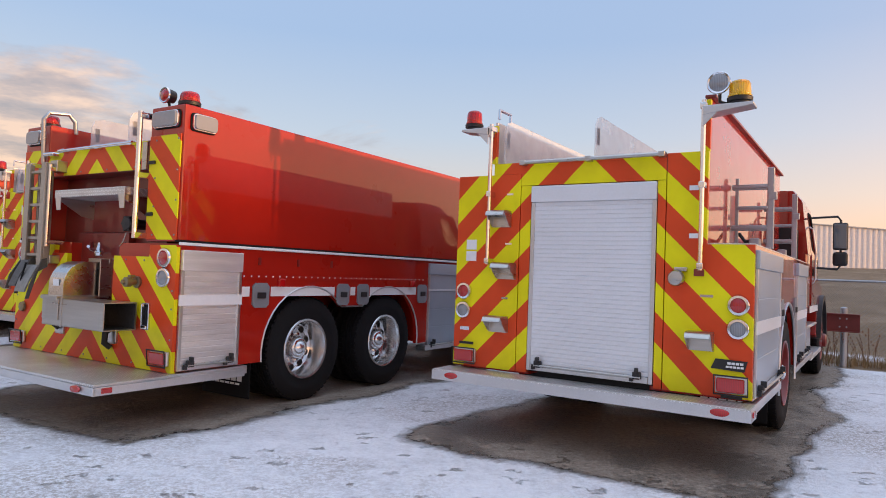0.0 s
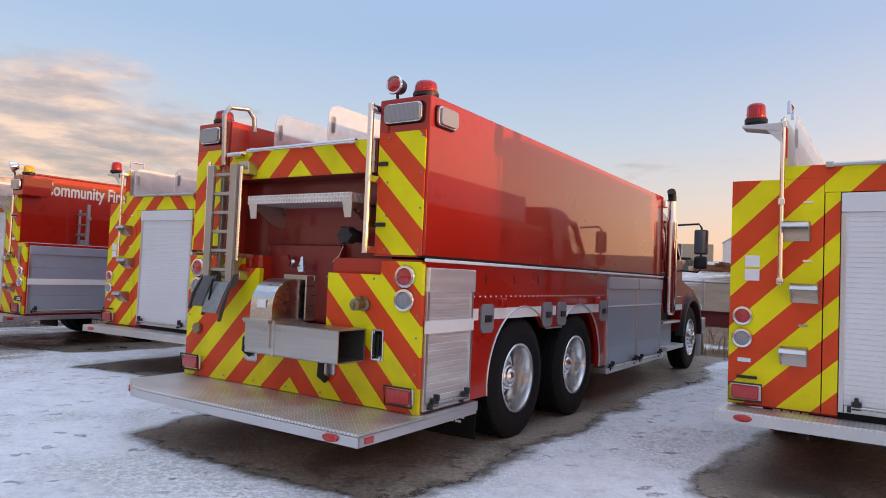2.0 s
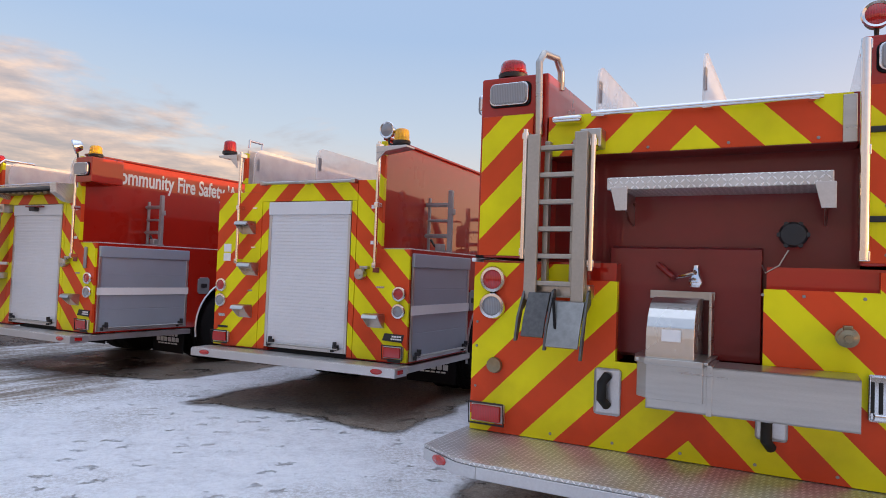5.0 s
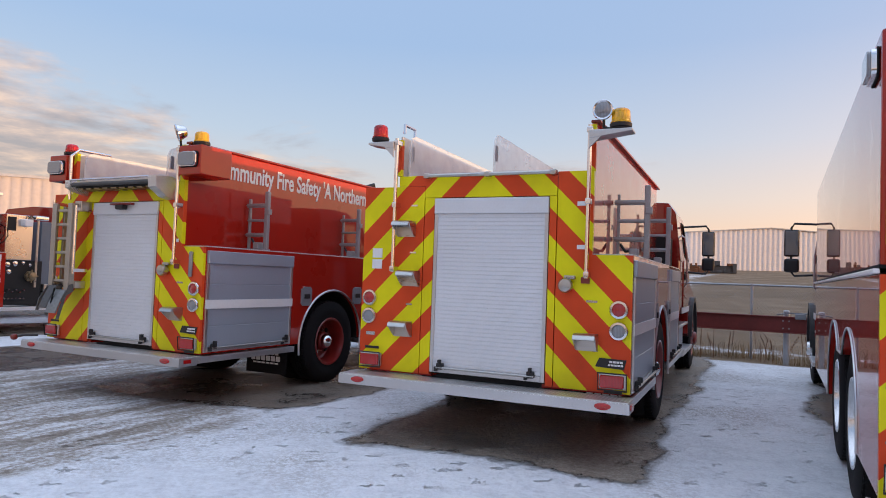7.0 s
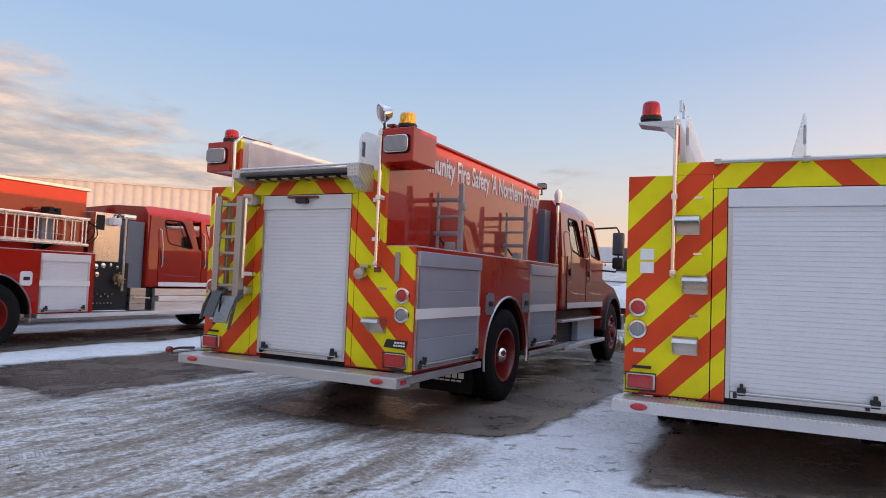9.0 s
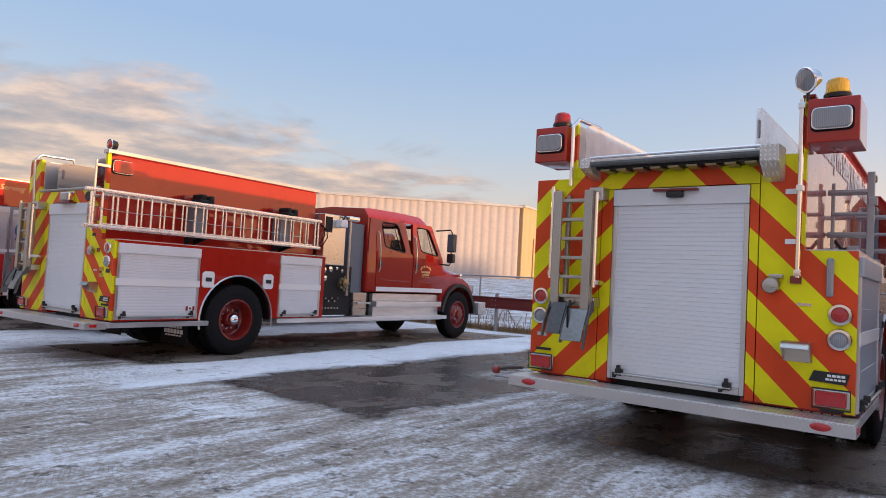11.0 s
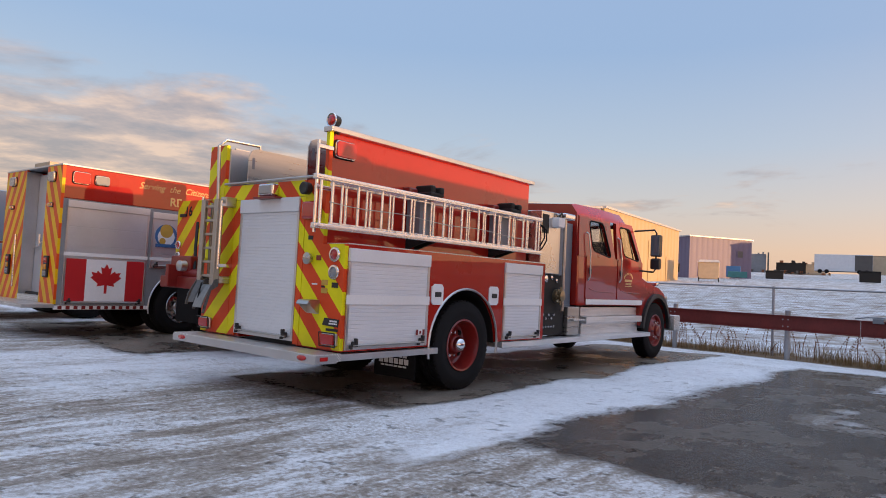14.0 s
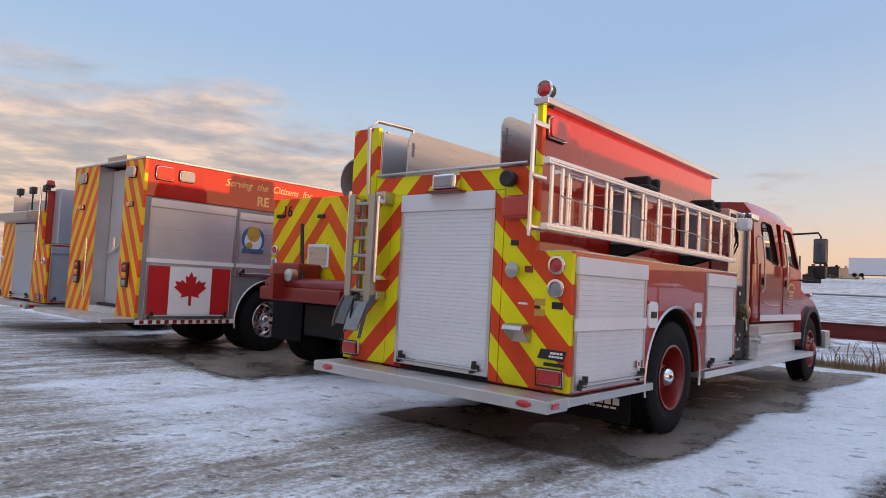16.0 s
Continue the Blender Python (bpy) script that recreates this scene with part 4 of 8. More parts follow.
def ladder_rear(t, x0, x1, z0, z1, y=-0.17, feet=True, mat="ladder_alloy"):
    """A swing-down access ladder at the rear, folded upright."""
    bm = NB()
    for x in (x0, x1):
        box(bm, x - 0.036, x + 0.036, y - 0.055, y - 0.030, z0, z1, 0.005)
        box(bm, x + (0.018 if x > x0 else -0.036), x + (0.036 if x > x0 else -0.018), y - 0.030, y + 0.02, z0, z1, 0.004)
    L = part("access_ladder", bm, mat, t, "upright folding access ladder")
    n = 6
    for k in range(n):
        z = z0 + 0.10 + (z1 - z0 - 0.18) * k / (n - 1)
        part("rung", box(NB(), x0, x1, y - 0.035, y + 0.012, z - 0.014, z + 0.014, 0.005), mat, L)
    # the sliding section behind, a little narrower
    for x in (x0 + 0.055, x1 - 0.055):
        part("inner_rail", box(NB(), x - 0.016, x + 0.016, y + 0.022, y + 0.07, z0 + 0.05, z1 - 0.03, 0.005), mat, L)
    for x, zz in ((x0 - 0.06, 0.06), (x1 + 0.06, 0.0)):
        b2 = cyl(NB(), (x, y - 0.02, z0 + 0.18 + zz), (x, y - 0.02, z1 - 0.02 + zz), 0.016, 10)
        for z in (z0 + 0.22 + zz, z1 - 0.06 + zz):
            box(b2, x - 0.02, x + 0.02, y - 0.03, 0.0, z - 0.02, z + 0.02, 0.004)
        part("grab_bar", b2, "chrome", L)
    part("bracket", box(NB(), x1 - 0.03, x1 + 0.09, y + 0.02, 0.0, z1 - 0.08, z1 + 0.03, 0.008), "brushed_steel", L)
    part("bracket", box(NB(), x0 - 0.03, x1 + 0.05, y + 0.02, 0.0, z0 + 0.02, z0 + 0.10, 0.008), "brushed_steel", L)
    if feet:
        xm = (x0 + x1) / 2
        tread = [(y - 0.02, z0 + 0.05), (y - 0.06, z0 + 0.045), (y - 0.13, z0 - 0.09), (y - 0.17, z0 - 0.20), (y - 0.155, z0 - 0.205), (y - 0.115, z0 - 0.09), (y - 0.04, z0 + 0.015)]
        F = part("lower_step", prism(NB(), tread, "x", x0 + 0.0, xm - 0.012), "dark_steel", L, "folded lower ladder step")
        part("step_leaf", prism(NB(), [(a - 0.02, c - 0.045) for a, c in tread], "x", xm + 0.012, x1 + 0.05), "worn_steel", F)
        for x, dz in ((x0 - 0.03, 0.02), (xm, -0.02), (x1 + 0.06, -0.06)):
            part("step_arm", prism(NB(), [(y - 0.01, z0 + 0.07), (y - 0.05, z0 + 0.06), (y - 0.15, z0 - 0.12 + dz), (y - 0.18, z0 - 0.25 + dz), (y - 0.15, z0 - 0.25 + dz), (y - 0.08, z0 - 0.06), (y, z0 - 0.01)], "x", x - 0.006, x + 0.006), "dark_steel", F)
        part("strap", tube(NB(), [(xm + 0.02, y - 0.10, z0 + 0.02), (xm + 0.05, y - 0.15, z0 - 0.14), (xm + 0.09, y - 0.13, z0 - 0.24)], 0.009, 6), "rubber", F)


# ---- cabs ----
def loft(bm, sections):
    """Join rings of equal count into a skin with closed ends."""
    rings = [[bm.verts.new(p) for p in s] for s in sections]
    n = len(rings[0])
    for a, b in zip(rings, rings[1:]):
        for k in range(n):
            bm.faces.new((a[k], a[(k + 1) % n], b[(k + 1) % n], b[k]))
    bm.faces.new(rings[0][::-1])
    bm.faces.new(rings[-1])
    return bm


def cab(t, y0, y1, crew=True, wheel_y=8.25, nose=9.55, mat="shaded_cab_red", low=0.98, roof=2.62, rim="front", w=1.16, wr=1.085, stacked=False):
    """A bonneted conventional cab: shell, bonnet, wings, doors, glass, mirrors, steps, bumper."""
    belt = 1.78
    yf = y1 - 0.62
    # lower shell to the belt line, roof cap, and pillars between, so that one looks through the glass
    def low_ring(y, sc=0.0, zb=None):
        zb = belt if zb is None else zb
        return [(-w + sc, y, low), (-w + sc, y, zb - 0.04), (-w + sc + 0.03, y, zb), (w - sc - 0.03, y, zb), (w - sc, y, zb - 0.04), (w - sc, y, low)]
    c = part("cab", loft(NB(), [low_ring(y0, 0.02), low_ring(y0 + 0.04), low_ring(y1 - 0.1), low_ring(y1 + 0.04, 0.04, belt - 0.06)]), mat, t, "glossy red bonneted cab", 40)

    def roof_ring(y, zr, dw, zl):
        h = wr - dw
        return [(-h - 0.012, y, zl), (-h, y, zr - 0.16), (-h + 0.10, y, zr - 0.03), (0, y, zr + 0.015), (h - 0.10, y, zr - 0.03), (h, y, zr - 0.16), (h + 0.012, y, zl)]
    zl = roof - 0.235
    part("cab_roof", loft(NB(), [roof_ring(y0, roof - 0.03, 0.0, zl), roof_ring(y0 + 0.12, roof - 0.01, 0.0, zl), roof_ring((y0 + yf) / 2, roof, 0.0, zl), roof_ring(yf - 0.15, roof - 0.02, 0.0, zl), roof_ring(yf + 0.10, roof - 0.11, 0.02, zl)]), mat, c, "red cab roof", 40)
    bw = NB()
    loft(bw, [[(-w + 0.03, y, belt - 0.02), (-wr, y, zl + 0.02), (wr, y, zl + 0.02), (w - 0.03, y, belt - 0.02)] for y in (y0 + 0.005, y0 + 0.05)])
    part("back_wall", bw, mat, c)

    def on_side(s, y, z, off):
        f = max(0.0, (z - belt) / (roof - 0.16 - belt))
        return (s * (w + (wr - w) * f + off), y, z)

    def rounded(pts, r, k=4):
        """Corners of a polygon drawn round."""
        out = []
        for i, p in enumerate(pts):
            p, pa, pb = Vector(p), Vector(pts[i - 1]), Vector(pts[(i + 1) % len(pts)])
            pa, pb = p + (pa - p).normalized() * r, p + (pb - p).normalized() * r
            out += [tuple((1 - f) ** 2 * pa + 2 * f * (1 - f) * p + f * f * pb) for f in [j / k for j in range(k + 1)]]
        return out

    def window_panel(s, outline, win):
        """The side above the belt with a window cut through it."""
        cy, cz = sum(p[0] for p in win) / len(win), sum(p[1] for p in win) / len(win)
        far = []
        for y, z in win:
            best = None
            for (ya, za), (yb, zb) in zip(outline, outline[1:] + outline[:1]):
                dy, dz, ey, ez = y - cy, z - cz, yb - ya, zb - za
                det = dz * ey - dy * ez
                if abs(det) < 1e-9:
                    continue
                q = ((za - cz) * ey - (ya - cy) * ez) / det
                u = (dy * (za - cz) - dz * (ya - cy)) / det
                if q > 0 and -1e-6 <= u <= 1 + 1e-6 and (best is None or q < best):
                    best = q
            far.append((cy + best * (y - cy), cz + best * (z - cz)))
        bm = NB()
        rings = [[bm.verts.new(on_side(s, y, z, o)) for y, z in loop] for loop, o in ((far, -0.055), (far, 0.004), (win, 0.004), (win, -0.055))]
        n = len(win)
        for ra, rb in zip(rings, rings[1:] + rings[:1]):
            for k in range(n):
                bm.faces.new((ra[k], ra[(k + 1) % n], rb[(k + 1) % n], rb[k]))
        part("window_surround", bm, mat, c, "red door frame round a side window", 30)

    split = y1 - 1.12
    zb0, zt0 = belt - 0.03, zl + 0.03
    front_win = rounded([(y1 - 1.00, zl - 0.045), (y1 - 0.56, zl - 0.055), (y1 - 0.20, belt - 0.005), (y1 - 0.84, belt + 0.065)], 0.09)
    crew_win = rounded([(y0 + 0.40, zl - 0.045), (y0 + 0.90, zl - 0.045), (y0 + 1.17, belt - 0.005), (y0 + 0.50, belt + 0.085)], 0.10)
    for s in (-1, 1):
        window_panel(s, [(split, zb0), (y1 + 0.03, zb0), (y1 - 0.46, zt0), (split, zt0)], front_win)
        if crew:
            window_panel(s, [(y0 + 0.01, zb0), (split - 0.008, zb0), (split - 0.008, zt0), (y0 + 0.01, zt0)], crew_win)
        else:
            bm = NB()
            loft(bm, [[on_side(s, y, z, o) for y, z in ((y0 + 0.01, zb0), (split - 0.006, zb0), (split - 0.006, zt0), (y0 + 0.01, zt0))] for o in (-0.055, 0.004)])
            part("cab_quarter", bm, mat, c)
        part("seat", box(NB(), *sorted((s * 0.30, s * 0.80)), y1 - 1.02, y1 - 0.88, belt - 0.02, belt + 0.30, 0.05), "chassis_black", c, "dark seat back")
    # windscreen and side glass
    ws = NB()
    q = [(-wr + 0.12, yf + 0.08, roof - 0.15), (wr - 0.12, yf + 0.08, roof - 0.15), (w - 0.12, y1 + 0.03, belt + 0.06), (-w + 0.12, y1 + 0.03, belt + 0.06)]
    n = Vector((0, 0.62, 0.75)).normalized() * 0.02
    vs = [ws.verts.new(Vector(p) + n) for p in q] + [ws.verts.new(Vector(p) - n) for p in q]
    ws.faces.new(vs[:4])
    ws.faces.new(vs[4:][::-1])
    for k in range(4):
        ws.faces.new((vs[k], vs[(k + 1) % 4], vs[4 + (k + 1) % 4], vs[4 + k]))
    part("windscreen", ws, "window_glass", c, "dark windscreen glass")
    doors = [(split + 0.02, y1 - 0.06, front_win)]
    if crew:
        doors.append((y0 + 0.26, split - 0.02, crew_win))
    for s in (-1, 1):
        for d0, d1, win in doors:
            # door skin with a shut line round it
            dm = NB()
            outer = rounded([(d0, low + 0.10), (d1, low + 0.10), (d1, belt - 0.01), (d0, belt - 0.01)], 0.05)
            loft(dm, [[on_side(s, y, z, o) for y, z in outer] for o in (0.001, 0.013)])
            d = part("cab_door", dm, mat, c, "red cab door", 30)
            # pressed swage along the foot of the door
            part("door_swage", tube(NB(), [on_side(s, d0 + 0.12, low + 0.27, 0.012), on_side(s, d0 + 0.35, low + 0.23, 0.012), on_side(s, d1 - 0.10, low + 0.22, 0.012)], 0.010, 8), mat, d)
            g = NB()
            loft(g, [[on_side(s, y, z, o) for y, z in win] for o in (-0.030, -0.022)])
            part("side_window", g, "window_glass", c, "side window with a black seal")
            part("window_seal", tube(NB(), [on_side(s, y, z, 0.002) for y, z in win], 0.013, 6, True), "rubber", c)
            bar = cyl(NB(), on_side(s, (win[0][0] + d1) / 2 + 0.12, belt + 0.03, -0.020), on_side(s, (win[0][0] + d1) / 2 - 0.10, zl - 0.06, -0.020), 0.009, 6)
            part("window_bar", bar, "rubber", c)
            part("door_handle", box(NB(), *sorted((s * (w + 0.010), s * (w + 0.035))), d0 + 0.08, d0 + 0.16, belt - 0.30, belt - 0.20, 0.012), "black_plastic", d)
            grip = [on_side(s, d0 + 0.03, belt + 0.36, 0.01), on_side(s, d0 + 0.03, belt + 0.33, 0.05), on_side(s, d0 + 0.05, belt + 0.05, 0.055), on_side(s, d0 + 0.07, belt - 0.34, 0.05), on_side(s, d0 + 0.08, belt - 0.40, 0.01)]
            part("grab_handle", tube(NB(), grip, 0.012, 8), "aluminium", d, "long pale grab handle")
        part("stripe", box(NB(), *sorted((s * (w + 0.013), s * (w + 0.017))), y0 + 0.28, y1 - 0.03, low + 0.015, low + 0.10), "white_stripe", c, "white reflective stripe")
        # wing over the front wheel, running back to the door
        arch, R0 = [], 0.60
        for k in range(0, 19):
            a = math.pi * (0.98 * k / 18)
            arch.append((wheel_y + R0 * math.cos(a), TYRE_R + 0.02 + R0 * math.sin(a)))
        body = [(y1 - 0.05, low - 0.35), (y1 - 0.05, belt - 0.28), (wheel_y - 0.42, belt - 0.38), (wheel_y - 0.12, belt - 0.42), (wheel_y + 0.16, belt - 0.45),
                (wheel_y + 0.42, belt - 0.56), (wheel_y + 0.60, belt - 0.76), (wheel_y + 0.67, belt - 1.0)]
        fn = prism(NB(), body + [p for p in arch if p[0] > y1 + 0.03], "x", *sorted((s * 0.72, s * w)), 0.012)
        part("front_wing", fn, mat, t, "rounded red front wing", 40)
        ring = [(wheel_y + (p[0] - wheel_y) * 1.13, TYRE_R + 0.02 + (p[1] - TYRE_R - 0.02) * 1.13) for p in arch]
        part("wing_flare", prism(NB(), arch + ring[::-1], "x", *sorted((s * (w - 0.07), s * (w + 0.055))), 0.012), "black_plastic", t, "black rubber wing flare", 40)
        # boarding steps: bright stacked plates, or two open treads before a grey box
        if stacked:
            for z0, z1, d in ((0.42, 0.50, 0.08), (0.505, 0.69, -0.03), (0.695, 0.80, 0.06), (0.805, 0.95, -0.05)):
                st = part("boarding_step", box(NB(), *sorted((s * 0.62, s * (w - 0.03 + d))), y0 + 0.30, wheel_y - 0.68, z0, z1, 0.008), "bright_plate", t, "bright tread-plate boarding step below the doors")
                for k in range(int((z1 - z0) / 0.03)):
                    zk = z0 + 0.018 + 0.03 * k
                    part("rib", box(NB(), *sorted((s * (w - 0.03 + d), s * (w - 0.024 + d))), y0 + 0.32, wheel_y - 0.70, zk, zk + 0.012, 0.002), "bright_plate", st)
        else:
            for z0, z1, d in ((0.40, 0.46, 0.06), (0.79, 0.83, 0.0)):
                part("boarding_step", box(NB(), *sorted((s * 0.62, s * (w + d))), y0 + 0.10, wheel_y - 0.66, z0, z1, 0.008), "bright_plate", t, "bright tread-plate boarding step below the doors")
            part("step_box", box(NB(), *sorted((s * 0.60, s * (w - 0.06))), wheel_y - 1.95, wheel_y - 0.95, 0.465, 0.785, 0.01), "shutter_grey", t, "grey box between the treads")
        part("tank_box", box(NB(), *sorted((s * 0.55, s * (w - 0.16))), y0 - 0.05, wheel_y - 0.72, 0.44, 0.96, 0.02), "chassis_black", t)
        ym = y1 - 0.18
        arm = tube(NB(), [(s * (w - 0.11), ym, 2.34), (s * (w + 0.26), ym + 0.02, 2.36), (s * (w + 0.3), ym + 0.02, 2.30), (s * (w + 0.3), ym + 0.02, 1.66), (s * (w + 0.26), ym + 0.02, 1.60), (s * (w - 0.02), ym, 1.62)], 0.016, 8)
        mm = part("wing_mirror", arm, "black_plastic", t, "tall two-part mirror on a black tubular arm")
        part("mirror_head", box(NB(), *sorted((s * (w + 0.2), s * (w + 0.39))), ym - 0.02, ym + 0.09, 1.88, 2.27, 0.025), "black_plastic", mm)
        part("mirror_glass", box(NB(), *sorted((s * (w + 0.215), s * (w + 0.375))), ym - 0.026, ym - 0.018, 1.90, 2.25, 0.004), "mirror_glass", mm)
        part("spot_mirror", box(NB(), *sorted((s * (w + 0.2), s * (w + 0.39))), ym - 0.02, ym + 0.08, 1.65, 1.85, 0.035), "black_plastic", mm)
    # bonnet: tapering box with rounded shoulders
    def hring(y, hw, zt, zb=0.95):
        return [(-hw, y, zb), (-hw, y, zt - 0.18), (-hw + 0.10, y, zt - 0.05), (-hw * 0.4, y, zt), (hw * 0.4, y, zt), (hw - 0.10, y, zt - 0.05), (hw, y, zt - 0.18), (hw, y, zb)]
    k = w - 1.16
    bn = loft(NB(), [hring(y1 + 0.02, 0.96 + k, belt - 0.10), hring(y1 + 0.35, 0.88, belt - 0.18), hring(nose - 0.45, 0.80, belt - 0.27), hring(nose - 0.15, 0.76, belt - 0.38), hring(nose, 0.70, belt - 0.55)])
    part("bonnet", bn, mat, t, "sloping red bonnet", 45)
    for s in (-1, 1):
        part("headlamp", box(NB(), *sorted((s * 0.60, s * 0.98)), nose - 0.32, nose + 0.02, 0.98, 1.20, 0.05), "lens_clear", t, "clear headlamp")
        part("signal_lamp", box(NB(), *sorted((s * 0.80, s * 1.02)), wheel_y + 0.05, wheel_y + 0.16, 1.36, 1.44, 0.02), "chrome", t, "chrome lamp on the wing")
    part("bumper", box(NB(), -1.12, 1.12, nose + 0.02, nose + 0.34, 0.50, 0.80, 0.02), "tread_plate", t, "bright aluminium front bumper")
    rl = NB()
    for x in (-0.45, 0, 0.45):
        lathe(rl, [(0.05, 0.0), (0.045, 0.02), (0.02, 0.035), (0.0005, 0.036)], (x, yf - 0.1, roof + 0.0), "z", 12)
    part("roof_marker", rl, "lens_amber", t, "amber roof marker lamps")
    fr = NB()
    for s in (-1, 1):
        box(fr, *sorted((s * 0.38, s * 0.47)), 0.35, nose - 0.2, 0.58, 0.84)
    box(fr, -0.6, 0.6, y0 - 0.3, nose - 0.5, 0.55, 0.95, 0.05)
    cyl(fr, (-0.9, wheel_y, TYRE_R), (0.9, wheel_y, TYRE_R), 0.07)
    part("chassis", fr, "chassis_black", t, "black chassis rails and axles")
    for s in (-1, 1):
        wheel(t, s * (w + 0.02), wheel_y, s, rim)


def ladder_rack(t, ys, z0=1.625):
    """Empty ladder arms standing out from the bed wall: a tall outer post, a thin inner post and three arms."""
    for y in ys:
        bm = NB()
        box(bm, 1.165, 1.215, y - 0.022, y + 0.022, z0, z0 + 0.66, 0.005)
        box(bm, 1.175, 1.235, y - 0.03, y + 0.03, z0 + 0.40, z0 + 0.46, 0.004)
        rk = part("ladder_rack", bm, "rack_grey", t, "empty aluminium ladder rack on the bed wall")
        part("inner_post", box(NB(), 0.925, 0.950, y - 0.016, y + 0.016, z0, z0 + 0.58, 0.004), "rack_grey", rk)
        for z, x0, h in ((z0 + 0.505, 0.90, 0.022), (z0 + 0.335, 0.93, 0.014), (z0 + 0.17, 0.90, 0.022)):
            am = box(NB(), x0, 1.19, y - 0.020, y + 0.020, z - h, z + h, 0.005)
            box(am, x0, 1.17, y - 0.034, y - 0.020, z - 0.008, z + 0.008, 0.003)
            part("arm", am, "rack_grey", rk)
        ft = box(NB(), 0.93, 1.20, y - 0.06, y + 0.06, z0 - 0.012, z0 + 0.012, 0.004)
        box(ft, 1.04, 1.12, y - 0.05, y + 0.05, z0 + 0.012, z0 + 0.085, 0.01)
        part("foot_plate", ft, "rack_grey", rk)
        sp = tube(NB(), [(0.95, y + 0.03, z0 + 0.13), (1.0, y + 0.03, z0 + 0.06), (1.06, y + 0.03, z0 + 0.07)], 0.014, 8)
        cyl(sp, (1.06, y + 0.05, z0 + 0.05), (1.06, y + 0.12, z0 + 0.05), 0.022, 10)
        part("gas_spring", sp, "black_plastic", rk)


def badge(t, x, z, y=0.0, w=0.24):
    """Builder's plate: a black wedge and two rows of plain bars."""
    b = part("badge", prism(NB(), [(x - w / 2, z - 0.03), (x - w / 2 + 0.03, z + 0.04), (x + w / 2, z + 0.035), (x + w / 2 - 0.02, z - 0.04)], "y", y - 0.008, y - 0.001), "black_plastic", t, "small black and white maker's plate")
    bm = NB()
    for j in range(4):
        box(bm, x - 0.01 + j * 0.027, x + 0.012 + j * 0.027, y - 0.011, y - 0.0085, z + 0.006, z + 0.022)
    for j in range(5):
        box(bm, x - 0.02 + j * 0.024, x - 0.001 + j * 0.024, y - 0.011, y - 0.0085, z - 0.018, z - 0.004)
    part("lettering_bar", bm, "white_stripe", b)


def small_fittings(t, items):
    """Little plates, latches and hooks on the rear: (x, z, w, h, material)."""
    for x, z, w, h, mat in items:
        part("label_plate", box(NB(), x - w / 2, x + w / 2, -0.006, -0.001, z - h / 2, z + h / 2), mat, t)


def sheet(t, x, y0, y1, z0, z1, mat, name="bed_divider", notch=True, label="upright hose-bed divider sheet"):
    """An upright sheet along the bed, its rear top corner rounded and a grip slot near it."""
    pts = [(y0, z0), (y0, z1 - 0.10), (y0 + 0.03, z1 - 0.03), (y0 + 0.10, z1), (y1, z1), (y1, z0)]
    s = part(name, prism(NB(), pts, "x", x - 0.007, x + 0.007), mat, t, label)
    if notch:
        part("grip_slot", box(NB(), x - 0.009, x + 0.009, y0 + 0.04, y0 + 0.085, z1 - 0.24, z1 - 0.10, 0.008), "grey_plastic", s)

